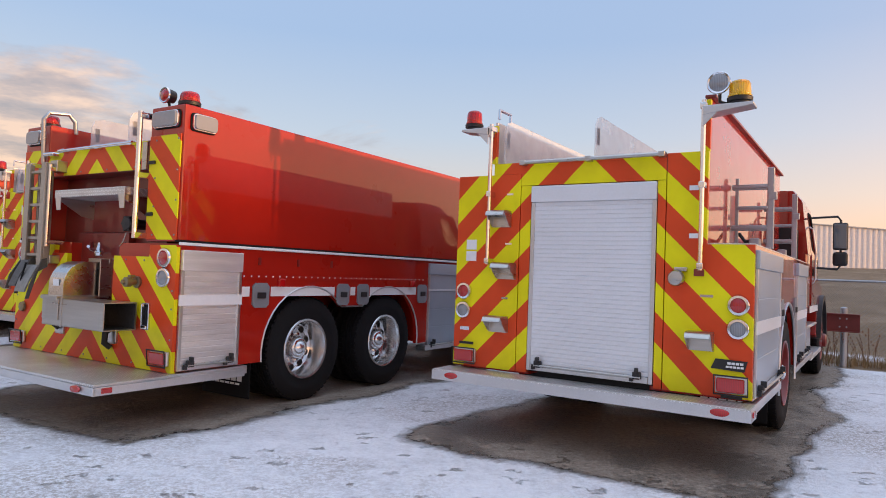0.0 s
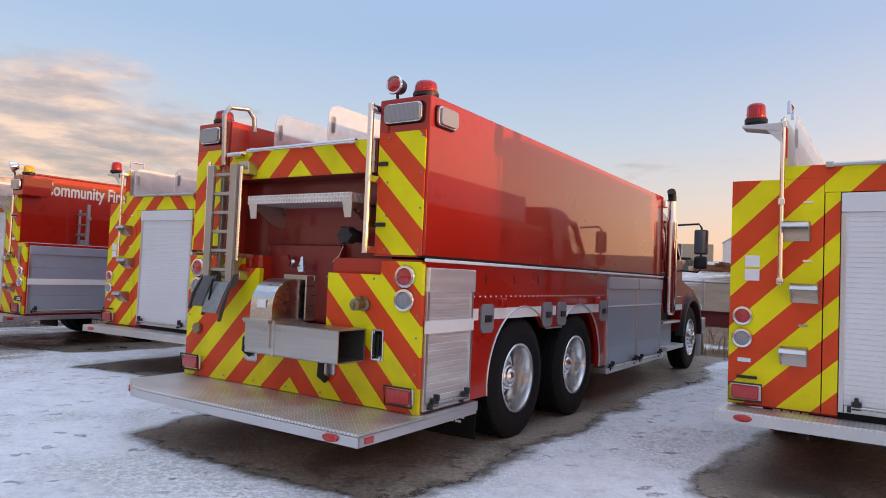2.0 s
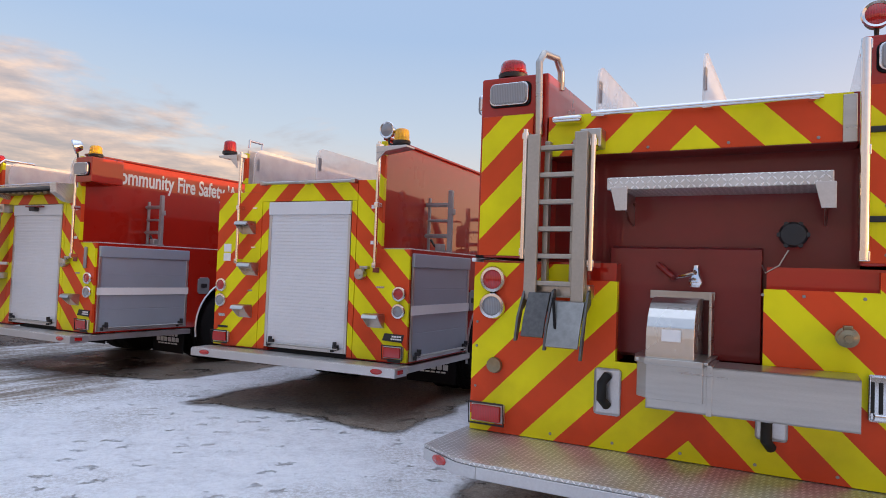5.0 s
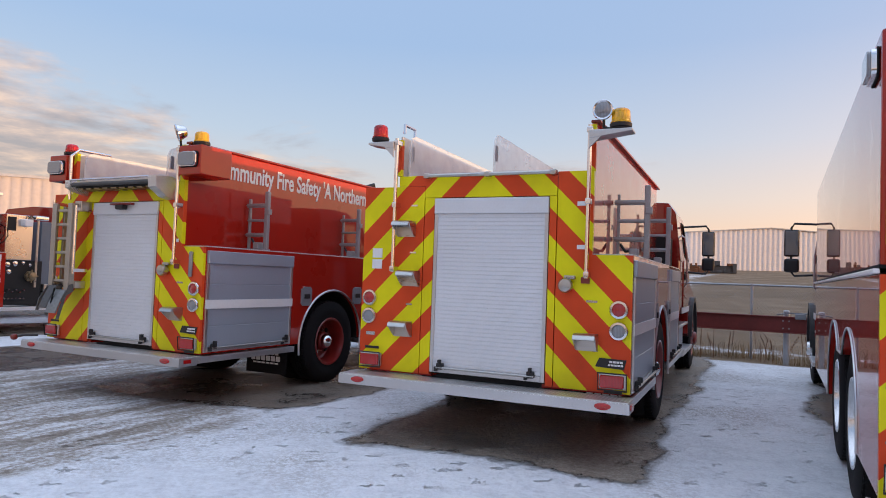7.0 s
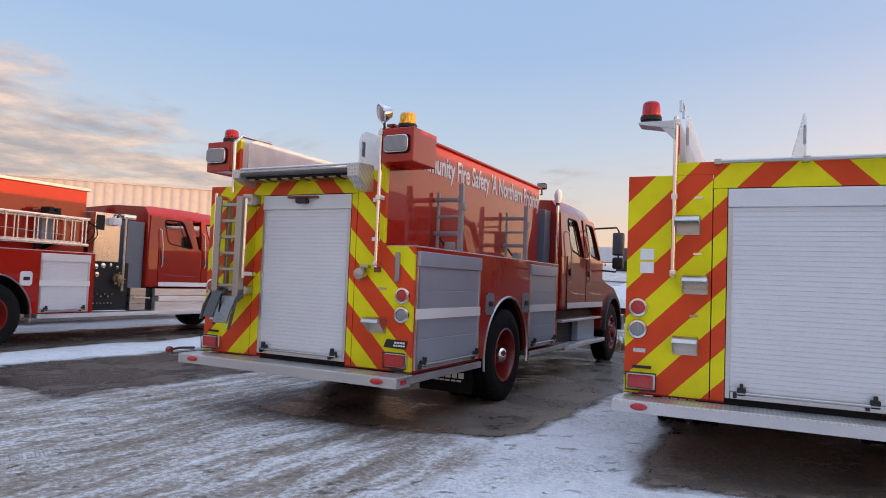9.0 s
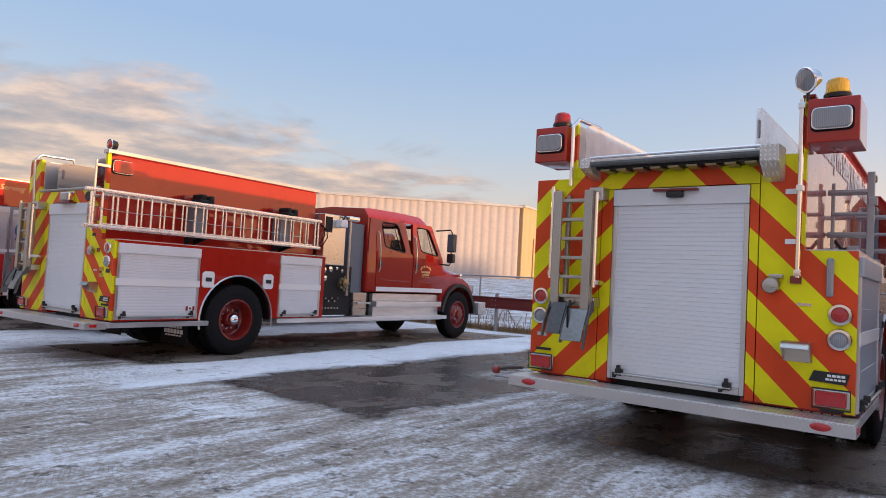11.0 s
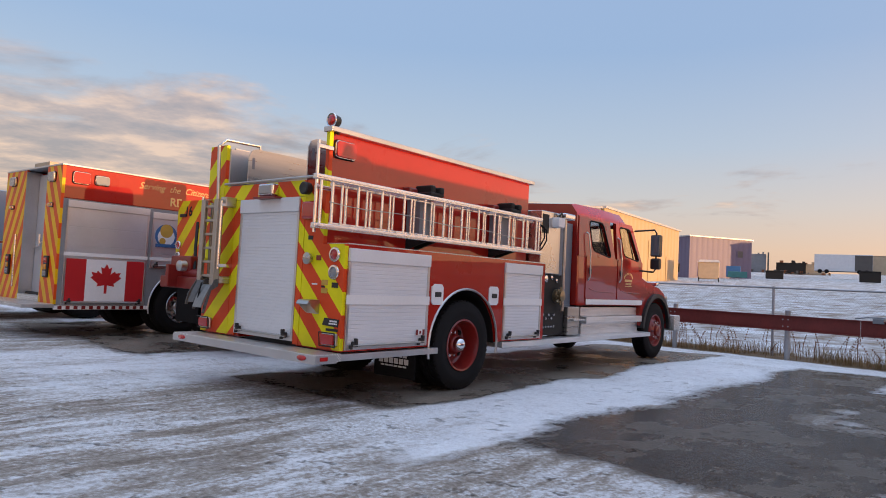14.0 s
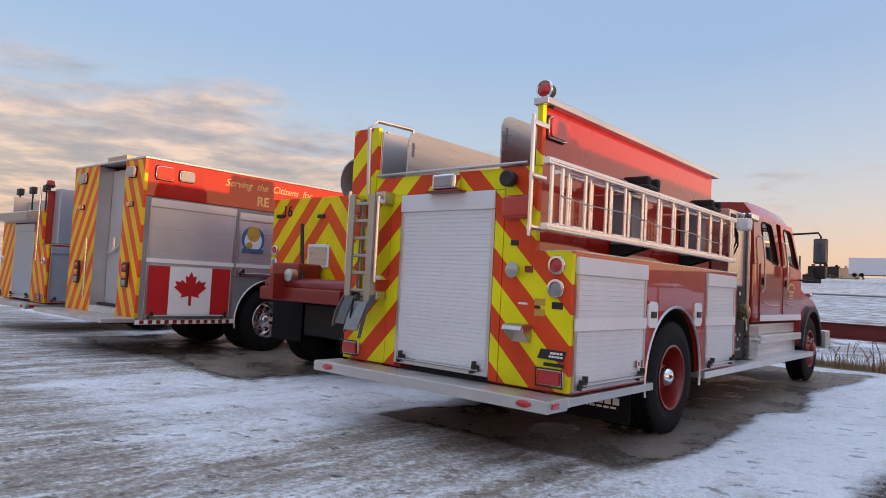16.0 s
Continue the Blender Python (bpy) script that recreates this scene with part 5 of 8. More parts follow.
# ---- the pumpers ----
def pumper_body(t, L, yw, chev, r1, r2, shut, top_l=2.19, wall=2.68, stripe=None, bed=2.285, wall_r=True, hz=1.61):
    """Common pumper body: core, side compartments, wheel openings, hose-bed walls, step. r1, r2: side shutters (y0, y1)."""
    c = NB()
    box(c, -0.55, 0.55, 0.06, L, 0.66, 1.2)
    box(c, -0.87, 0.86, 0.05, L, 1.2, bed - 0.12)
    for s in (-1, 1):
        a, b = sorted((s * 0.5, s * 1.155))
        box(c, a, b, 0.05, yw - 0.68, 0.52, 1.2)
        box(c, a, b, yw + 0.68, L, 0.52, 1.2)
        a, b = sorted((s * 0.8, s * 1.155))
        box(c, a, b, 0.05, L, 1.2, hz - 0.02)
    part("body_core", c, "red_paint", t, "red painted body")
    side_panel(t, 0.03, L, 0.53, hz, [(yw, 0.66)], "red_paint")
    part("catwalk", box(NB(), 0.87, 1.205, 0.05, L, hz - 0.003, hz + 0.012, 0.004), "tread_plate", t, "tread-plate catwalk over the side compartments")
    part("high_side", box(NB(), -1.21, -0.87, 0.03, L, hz + 0.002, top_l, 0.008), "red_paint", t)
    if wall_r:
        part("bed_wall", box(NB(), 0.868, 0.892, 0.04, L, hz, wall, 0.006), "red_paint", t, "tall red hose-bed wall")
        part("wall_lip", box(NB(), 0.85, 0.93, 0.03, L + 0.02, wall - 0.002, wall + 0.022, 0.006), "dark_red", t)
    part("bed_wall", box(NB(), -0.885, -0.865, 0.04, L, top_l - 0.3, wall - 0.02, 0.004), "aluminium", t, "bare aluminium hose-bed wall")
    for s in (-1, 1):
        wheel(t, s * 1.20, yw, s, "rear_red")
        wheel_arch(t, yw, 0.655, s)
        part("arch_liner", prism(NB(), [(yw + 0.67 * math.cos(math.pi * k / 12), TYRE_R + 0.67 * math.sin(math.pi * k / 12)) for k in range(13)] + [(yw - 0.67, 0.42), (yw - 0.66, 0.42)] + [(yw + 0.655 * math.cos(math.pi * k / 12), TYRE_R + 0.655 * math.sin(math.pi * k / 12)) for k in range(12, -1, -1)], "x", *sorted((s * 0.5, s * 1.16))), "chassis_black", t)
    for (a, b), cut in ((r1, True), (r2, False)):
        shutter(t, "x", a, b, 0.545, hz - 0.035, 1.212, shut, 0.13, 0.036 if shut == "shutter_white" else 0.28, stripe)
    ax = NB()
    cyl(ax, (-0.8, yw, TYRE_R), (0.8, yw, TYRE_R), 0.09)
    bmesh.ops.create_uvsphere(ax, u_segments=14, v_segments=8, radius=0.22, matrix=Matrix.Translation((0, yw, TYRE_R)))
    box(ax, -0.7, 0.7, 0.25, 0.9, 0.42, 0.62, 0.03)
    part("rear_axle", ax, "chassis_black", t, "black rear axle and frame")
    mudflap(t, yw - 0.78, 1.15, 0.16, 0.52)
    for dy in (-0.55, 0.54):
        scba_door(t, yw + dy, 1.10, 1, 1.21, "grey_plastic" if shut == "shutter_grey" else "white_poly")
    part("stripe", box(NB(), 1.2115, 1.2145, r1[1] + 0.01, yw - 0.92, 1.03, 1.11), "white_stripe", t)
    part("marker_lamp", box(NB(), 1.21, 1.225, yw - 0.64, yw - 0.56, 1.17, 1.22, 0.006), "lens_red", t, "small red marker lamp")


def rear_panels(t, chev, d0, d1, dz1, top_l, bed, hz=1.61, seam=0.60):
    """Chevron-faced rear panels round the shutter opening, with shut lines between them."""
    y0, y1 = 0.0, 0.045
    def p(pts):
        part("rear_panel", prism(NB(), pts, "y", y0, y1), chev, t, "panel with lime-yellow and red chevron sheeting")
    p([(-1.21, 0.54), (-seam - 0.004, 0.54), (-seam - 0.004, top_l), (-1.21, top_l)])
    p([(-seam + 0.004, 0.54), (d0 - 0.003, 0.54), (d0 - 0.003, dz1), (-seam + 0.004, dz1)])
    p([(d1 + 0.003, 0.54), (seam - 0.004, 0.54), (seam - 0.004, dz1), (d1 + 0.003, dz1)])
    p([(seam + 0.004, 0.54), (1.21, 0.54), (1.21, hz), (0.892, hz), (0.892, bed), (seam + 0.004, bed)])
    p([(-0.86, top_l + 0.002), (-seam + 0.0, top_l + 0.002), (-seam + 0.0, dz1 + 0.004), (seam - 0.004, dz1 + 0.004), (seam - 0.004, bed), (-0.86, bed)])
    part("panel_backing", box(NB(), -1.2, 1.2, 0.046, 0.06, 0.55, hz - 0.02), "chassis_black", t)


def build_pumper(key, name="fire_truck", variant="plain"):
    t = thing(name, "red pumper fire truck with closed white rear shutter and chevrons", "fire truck", bay(key), "parked fire trucks")
    L = 4.05
    d = variant == "lettered"
    yw = 2.2 if d else 2.05
    pumper_body(t, L, yw, "chevron_pumper", (0.05, 1.37), (2.9, 3.92) if d else (2.75, 3.8), "shutter_grey", stripe=(0.985, 1.075))
    rear_panels(t, "chevron_pumper", -0.50, 0.535, 2.085, 2.19, 2.285)
    shutter(t, "y", -0.497, 0.532, 0.565, 2.08, 0.01, "shutter_white", 0.135, 0.034, name="rear_shutter", label="closed white rear roller shutter")
    bumper_step(t, 1.245, 0.27, 0.52)
    for s in (-1, 1):
        round_lamp(t, s * 1.115, 1.185, "lens_red")
        round_lamp(t, s * 1.115, 1.02, "lens_clear")
        tail_lamp(t, s * 1.08, 0.63)
    small_fittings(t, [(-1.08, 0.735, 0.14, 0.022, "black_plastic"), (1.08, 0.545, 0.14, 0.02, "black_plastic"), (-1.10, 0.86, 0.09, 0.03, "chrome"),
                       (0.80, 2.02, 0.07, 0.035, "white_stripe"), (0.81, 1.67, 0.08, 0.035, "white_stripe"), (0.90, 1.24, 0.09, 0.018, "chrome")])
    badge(t, 1.06, 0.765)
    fold_step(t, 0.87, 0.91)
    # drain valve with a round cap
    v = lathe(NB(), [(0.03, 0.0), (0.03, 0.03), (0.055, 0.03), (0.06, 0.07), (0.05, 0.09), (0.0005, 0.095)], (0.70, 0, 1.36), "y", 20, -1)
    box(v, 0.68, 0.77, -0.05, 0.0, 1.41, 1.44, 0.006)
    part("outlet_cap", v, "brushed_steel", t, "small capped outlet")
    part("red_tag", box(NB(), 0.81, 0.88, -0.012, -0.002, 1.38, 1.43), "rim_red", t)
    # rails at the bed corners
    rail_pole(t, 0.865, 1.42, 2.64)
    if not d:
        tagged(t, "red pumper fire truck with chevron rear and beacons on poles")
        rail_pole(t, -0.865, 1.42, 2.62)
        for x, z in ((-0.77, 1.80), (-0.71, 1.36), (-0.77, 0.91)):
            fold_step(t, x, z)
        small_fittings(t, [(-1.06, 1.59, 0.10, 0.085, "white_stripe"), (-1.06, 1.49, 0.10, 0.085, "white_stripe"), (-0.70, 1.60, 0.06, 0.015, "chrome"), (-0.72, 1.14, 0.06, 0.015, "chrome"), (-0.70, 2.02, 0.06, 0.015, "chrome")])
        bar = cyl(NB(), (-0.57, -0.05, 2.275), (0.57, -0.05, 2.275), 0.016, 12)
        for x in (-0.57, 0.57, 0.0):
            box(bar, x - 0.025, x + 0.025, -0.065, 0.02, 2.255, 2.297, 0.006)
        part("bed_rail", bar, "brushed_steel", t, "bright cross rail over the bed")
        # beacon arms
        for s, x1 in ((-1, -1.13), (1, 1.20)):
            arm = prism(NB(), [(s * 0.87, 2.52), (x1, 2.565), (x1, 2.585), (s * 0.87, 2.585)], "y", -0.13, 0.03, 0.004)
            prism(arm, [(s * 0.87, 2.44), (s * 0.87, 2.585), (s * 1.0, 2.57)], "y", -0.125, -0.11)
            part("lamp_bracket", arm, "aluminium", t, "aluminium lamp bracket")
        beacon(t, -1.05, -0.05, 2.587, "lens_red", 0.16, 0.072)
        beacon(t, 1.10, -0.05, 2.587, "lens_amber", 0.16, 0.078)
        flood(t, 0.97, -0.10, 2.74, "lens_clear", 0.072)
        part("wall_end", box(NB(), -0.89, -0.845, -0.004, 0.036, 2.29, 2.62, 0.004), "chevron_pumper", t)
        sheet(t, -0.80, 0.06, L - 0.3, 2.2, 2.68, "clear_sheet")
        sheet(t, 0.0, 0.10, L - 0.6, 2.2, 2.66, "clear_sheet")
        part("handle", tube(NB(), [(-0.84, 0.02, 2.68), (-0.84, 0.02, 2.76), (-0.84, 0.22, 2.76), (-0.84, 0.22, 2.68)], 0.014, 8), "chrome", t)
        part("lamp_post", box(NB(), 0.845, 0.90, 0.0, 0.04, 2.285, 2.66, 0.004), "chevron_pumper", t)
        ladder_rack(t, (0.90, 2.70))
        cy0, cy1, wy, ns = 4.6, 6.25, 7.0, 7.95
        cab(t, cy0, cy1, False, wy, ns)
    else:
        tagged(t, "red pumper fire truck with white lettering along its bed wall")
        ladder_rear(t, -0.90, -0.63, 1.10, 2.06, -0.15)
        part("handle", tube(NB(), [(-0.86, -0.06, 2.12), (-0.86, -0.07, 2.62), (-0.85, 0.02, 2.70), (-0.83, 0.40, 2.70), (-0.83, 0.44, 2.64)], 0.018, 8), "chrome", t, "bent chrome grab rail")
        # lamp boxes at both bed corners
        for s, x0, x1 in ((1, 0.90, 1.21), (-1, -1.20, -0.90)):
            part("lamp_box", box(NB(), x0, x1, -0.10, 0.32, 2.33, 2.63, 0.01), "red_paint", t, "red painted lamp box")
            box_lamp(t, x0 + 0.03, x1 - 0.04 if s > 0 else x1 - 0.03, 2.41, 2.56, "lens_clear", "y", -0.10)
        part("lamp_post", box(NB(), 0.84, 0.90, -0.02, 0.04, 2.285, 2.66, 0.004), "chevron_pumper", t)
        part("wall_end", box(NB(), -0.90, -0.845, -0.006, 0.036, 2.19, 2.66, 0.004), "chevron_pumper", t)
        beacon(t, 1.06, 0.04, 2.632, "lens_amber", 0.15, 0.078)
        beacon(t, -1.02, 0.04, 2.632, "lens_red", 0.14, 0.075)
        flood(t, 0.90, -0.12, 2.76, "lens_clear", 0.08, -38, 18)
        sheet(t, -0.80, 0.06, L - 0.3, 2.2, 2.68, "clear_sheet", notch=False)
        sheet(t, 0.55, 0.06, L - 0.6, 2.2, 2.68, "clear_sheet")
        # rolled bed cover on a thin lid above the chevron header
        cv = part("bed_cover", box(NB(), -0.60, 0.64, -0.20, 0.04, 2.272, 2.296, 0.004), "brushed_steel", t, "thin metal lid over the rear shutter")
        part("cover_roll", cyl(NB(), (-0.62, -0.20, 2.262), (0.64, -0.20, 2.262), 0.022, 14), "dark_steel", cv, "dark rolled cover")
        # black box added under the lid for the roll and painted shade
        part("cover_shade", box(NB(), -0.59, 0.63, -0.175, 0.0, 2.225, 2.270, 0.004), "chassis_black", cv, "dark box for the roll and shade under the lid")
        # boards under the lid, the amber light on them put into a brass tone
        for k in range(9):
            part("strap", box(NB(), -0.55 + k * 0.135, -0.47 + k * 0.135, -0.180, -0.02, 2.205, 2.223, 0.004), "old_brass", cv)
        part("cover_rail", cyl(NB(), (-0.62, -0.215, 2.312), (0.64, -0.215, 2.312), 0.011), "chrome", cv)
        part("cover_end", prism(NB(), [(0.0, 2.09), (-0.10, 2.11), (-0.24, 2.20), (-0.245, 2.315), (-0.05, 2.325), (0.0, 2.32)], "x", 0.64, 0.76, 0.004), "tread_plate", cv)
        part("cover_end", prism(NB(), [(0.0, 2.16), (-0.16, 2.20), (-0.235, 2.23), (-0.235, 2.31), (0.0, 2.31)], "x", -0.70, -0.62, 0.004), "tread_plate", cv)
        part("pull_bar", box(NB(), -0.16, 0.18, -0.07, -0.02, 2.045, 2.065, 0.006), "dark_red", t)
        part("scene_lamp", box(NB(), -0.05, 0.07, -0.09, -0.02, 1.995, 2.045, 0.012), "black_plastic", t)
        part("door_lamp", box(NB(), 1.03, 1.075, -0.03, 0.0, 1.30, 1.56, 0.012), "lens_clear", t, "slim upright lamp")
        ladder_rack(t, (0.92, 2.75))
        cy0, cy1 = 4.35, 6.75
        cab(t, cy0, cy1, True, 7.45, 8.5)
        # lettering along the bed wall
        m = Matrix.Translation((0.896, 0.35, 2.40)) @ Matrix(((0, 0, 1, 0), (1, 0, 0, 0), (0, 1.4, 0, 0), (0, 0, 0, 1)))
        text_mesh("lettering", "Community Fire Safety 'A Northern Priority'", 0.205, "white_stripe", m, t, 0.0015, "white lettering on the bed wall")
        part("deck_gun", tube(NB(), [(0.45, 3.95, 2.5), (0.45, 4.0, 2.78), (0.55, 4.1, 2.82)], 0.045, 10), "black_plastic", t)
        part("hook_arm", tube(NB(), [(-1.22, -0.10, 0.56), (-1.30, -0.22, 0.56), (-1.36, -0.27, 0.54)], 0.012, 6), "black_plastic", t)
        part("hook_knob", lathe(NB(), [(0.01, -0.03), (0.032, -0.02), (0.036, 0.0), (0.03, 0.025), (0.008, 0.035)], (-1.37, -0.28, 0.54), "x", 12), "rim_red", t)
        # grab pole, lamps and grey cabinet in the gap before the cab
        part("grab_pole", cyl(NB(), (1.12, 4.21, 0.55), (1.12, 4.21, 2.47), 0.021, 12), "chrome", t, "tall chrome grab pole behind the cab")
        part("pole_foot", box(NB(), 1.06, 1.15, 4.18, 4.24, 1.16, 1.20, 0.006), "chrome", t)
        tl = part("pole_lamp", lathe(NB(), [(0.0005, 2.49), (0.03, 2.50), (0.052, 2.56), (0.056, 2.62), (0.045, 2.67), (0.02, 2.70), (0.0005, 2.705)], (1.12, 4.21, 0.0), "z", 20), "white_poly", t, "pale egg-shaped lamp on a pole")
        part("collar", cyl(NB(), (1.12, 4.21, 2.465), (1.12, 4.21, 2.50), 0.032, 14), "black_plastic", tl)
        wl = part("work_lamp", box(NB(), 0.84, 0.97, 4.08, 4.17, 2.69, 2.78, 0.02), "black_plastic", t, "small black work lamp")
        part("lens", box(NB(), 0.855, 0.955, 4.072, 4.082, 2.705, 2.765, 0.006), "lens_clear", wl)
        part("stalk", tube(NB(), [(0.90, 4.13, 2.70), (0.90, 4.14, 2.62), (0.86, 4.02, 2.60)], 0.012, 8), "black_plastic", wl)
        part("gap_panel", box(NB(), -0.94, 0.98, 4.08, 4.33, 1.61, 2.40, 0.01), "gap_blue", t, "blue-grey cabinet behind the cab")
    # pump house between body and cab
    part("pump_house", box(NB(), -1.08, 1.08, L + 0.01, cy0 - 0.03, 0.60, 1.60, 0.01), "grey_plastic", t, "grey pump house")
    if not d:
        part("pump_top", box(NB(), -1.06, 1.06, L + 0.02, cy0 - 0.04, 1.605, 2.05, 0.01), "chassis_black", t)
    part("side_sill", box(NB(), 0.9, 1.22, yw + 0.75, cy0 + 0.3, 0.44, 0.50, 0.006), "aluminium", t)
    return t


pumper_a = build_pumper("pumper_a")
pumper_c = copy_thing(pumper_a, bay("pumper_c"))
pumper_d = build_pumper("pumper_d", "fire_truck", "lettered")


def build_ladder_pumper(key):
    """The pumper with an aluminium ladder along its side and white side shutters."""
    t = thing("fire_truck", "red pumper fire truck with aluminium ladder along its side", "fire truck", bay(key), "parked fire trucks")
    L, yw, hz = 3.72, 1.95, 1.56
    pumper_body(t, L, yw, "chevron_pumper", (0.05, 1.25), (2.72, 3.62), "shutter_white", 2.20, 2.68, (0.985, 1.075), 2.21, True, hz)
    ch = "chevron_ladder"
    y0, y1 = 0.0, 0.045
    for pts in ([(-1.21, 0.54), (-0.664, 0.54), (-0.664, 2.0), (-1.21, 2.0)], [(-0.656, 0.54), (-0.533, 0.54), (-0.533, 2.04), (-0.656, 2.04)],
                [(0.503, 0.54), (0.586, 0.54), (0.586, 2.04), (0.503, 2.04)], [(0.594, 0.54), (1.21, 0.54), (1.21, hz), (0.892, hz), (0.892, 2.21), (0.594, 2.21)],
                [(-0.88, 2.044), (0.586, 2.044), (0.586, 2.21), (-0.88, 2.21)], [(-1.22, 2.004), (-0.892, 2.004), (-0.892, 2.70), (-1.22, 2.70)]):
        part("rear_panel", prism(NB(), pts, "y", y0, y1), ch, t, "panel with lime-yellow and red chevron sheeting")
    shutter(t, "y", -0.53, 0.50, 0.565, 2.04, 0.01, "shutter_white", 0.15, 0.034, name="rear_shutter", label="closed white rear roller shutter")
    bumper_step(t, 1.24, 0.31, 0.52)
    for s in (-1, 1):
        tail_lamp(t, s * 1.08, 0.64)
    round_lamp(t, 1.09, 1.455, "lens_red")
    round_lamp(t, 1.09, 1.285, "lens_clear")
    round_lamp(t, -1.10, 1.10, "lens_red")
    fold_step(t, 0.80, 0.93)
    badge(t, 1.07, 0.80)
    small_fittings(t, [(0.70, 1.62, 0.07, 0.04, "black_plastic"), (0.95, 1.18, 0.09, 0.05, "yellow_paint"), (0.95, 1.10, 0.09, 0.05, "yellow_paint"), (0.93, 1.14, 0.05, 0.018, "black_plastic"), (1.10, 1.16, 0.09, 0.05, "black_plastic"), (1.09, 0.73, 0.17, 0.025, "black_plastic"), (0.84, 1.42, 0.07, 0.05, "rim_red"), (0.80, 1.16, 0.08, 0.015, "white_stripe")])
    v = lathe(NB(), [(0.03, 0.0), (0.03, 0.03), (0.055, 0.03), (0.06, 0.06), (0.0005, 0.075)], (0.72, 0, 1.41), "y", 20, -1)
    part("outlet_cap", v, "brushed_steel", t, "small capped outlet")
    part("warning_lamp", box(NB(), 0.60, 0.86, -0.07, 0.0, 1.80, 1.985, 0.03), "lens_red", t, "large red warning lamp")
    part("warning_lamp", box(NB(), -1.14, -1.0, -0.06, 0.0, 1.86, 2.0, 0.03), "lens_red", t, "large red warning lamp")
    f = part("scene_lamp", box(NB(), -0.12, 0.14, -0.09, 0.0, 2.06, 2.19, 0.02), "chrome", t, "square work lamp over the shutter")
    part("lens", box(NB(), -0.09, 0.11, -0.10, -0.085, 2.08, 2.17, 0.008), "lens_clear", f)
    part("hood", box(NB(), -0.17, 0.20, -0.11, 0.0, 2.03, 2.052, 0.006), "dark_red", f)
    fl = lathe(NB(), [(0.03, 0.05), (0.06, 0.03), (0.065, -0.04), (0.055, -0.05), (0.0005, -0.045)], (0.66, -0.06, 2.11), "y", 20)
    part("spot_lamp", fl, "black_plastic", t, "small round chrome spot lamp")
    ladder_rear(t, -0.98, -0.72, 1.08, 2.04, -0.15)
    part("handle", tube(NB(), [(-0.93, -0.05, 2.06), (-0.93, -0.08, 2.68), (-0.91, 0.0, 2.76), (-0.86, 0.42, 2.76), (-0.86, 0.44, 2.66)], 0.02, 8), "aluminium", t, "bent pale grab rail")
    sheet(t, -0.60, 0.10, L - 0.2, 2.1, 2.66, "brushed_steel")
    sheet(t, 0.45, 0.10, L - 0.2, 2.1, 2.68, "brushed_steel")
    part("bed_wall", box(NB(), -0.90, -0.87, 0.10, L, 2.0, 2.68, 0.004), "aluminium", t, "bare aluminium hose-bed wall")
    part("bed_rail", cyl(NB(), (-0.85, -0.02, 2.235), (0.8, -0.02, 2.235), 0.014), "brushed_steel", t)
    # lamp and post at the wall's rear end
    part("lamp_post", box(NB(), 0.86, 0.91, -0.01, 0.04, 2.21, 2.68, 0.004), ch, t)
    part("grab_rail", cyl(NB(), (0.93, -0.16, 1.66), (0.93, -0.16, 2.56), 0.017), "chrome", t, "upright chrome grab rail")
    for z in (1.72, 2.1, 2.5):
        part("rail_bracket", box(NB(), 0.91, 0.95, -0.17, 0.02, z - 0.02, z + 0.02, 0.004), "chrome", t)
    box_lamp(t, 0.06, 0.34, 2.43, 2.605, "lens_red", "x", 0.893, 1)
    flood(t, 0.90, 0.02, 2.79, "lens_red", 0.065)
    part("wall_cap", box(NB(), 0.832, 0.962, -0.03, L + 0.03, 2.672, 2.726, 0.006), "aluminium", t, "pale capping strip")
    # the ladder: two rails and rungs, with the inner section behind it
    xl = 1.20
    lad = NB()
    for z in (1.70, 2.15):
        box(lad, xl - 0.012, xl + 0.045, -0.42, 3.55, z - 0.024, z + 0.024, 0.006)
        box(lad, xl + 0.012, xl + 0.052, -0.40, 3.53, z - 0.006, z + 0.006, 0.002)
    ld = part("side_ladder", lad, "ladder_bright", t, "long aluminium extension ladder hung on the side")
    for y in [-0.34] + [-0.20 + k * 0.33 for k in range(12)] + [3.50]:
        part("rung", cyl(NB(), (xl + 0.015, y, 1.72), (xl + 0.015, y, 2.13), 0.015, 10), "ladder_bright", ld)
    ins = NB()
    for z in (1.735, 2.115):
        box(ins, xl - 0.085, xl - 0.04, -0.15, 3.45, z - 0.017, z + 0.017, 0.005)
    for k in range(11):
        y = 0.04 + k * 0.33
        cyl(ins, (xl - 0.06, y, 1.74), (xl - 0.06, y, 2.11), 0.014, 8)
    part("fly_section", ins, "ladder_bright", ld)
    for k in range(11):
        y = -0.04 + k * 0.33
        part("rung", cyl(NB(), (xl - 0.03, y, 1.73), (xl - 0.03, y, 2.12), 0.013, 8), "ladder_bright", ld)
    # halyard slung along the ladder, and loops at its front end
    rope = [(xl + 0.035, -0.25 + 0.24 * k, 1.93 - 0.012 * math.sin(k * 1.1) - 0.005 * k) for k in range(15)]
    part("halyard", tube(NB(), rope, 0.0045, 6), "ladder_alloy", ld, "pale halyard rope along the rungs")
    for dy, dz in ((0.0, 0.0), (0.06, -0.03)):
        part("hose_loop", tube(NB(), [(1.16, 3.56 + dy, 2.12 + dz), (1.20, 3.66 + dy, 2.06 + dz), (1.20, 3.68 + dy, 1.92 + dz), (1.17, 3.62 + dy, 1.80 + dz), (1.14, 3.57 + dy, 1.76 + dz)], 0.010, 6), "rubber", t, "dark cable loop at the ladder's end")
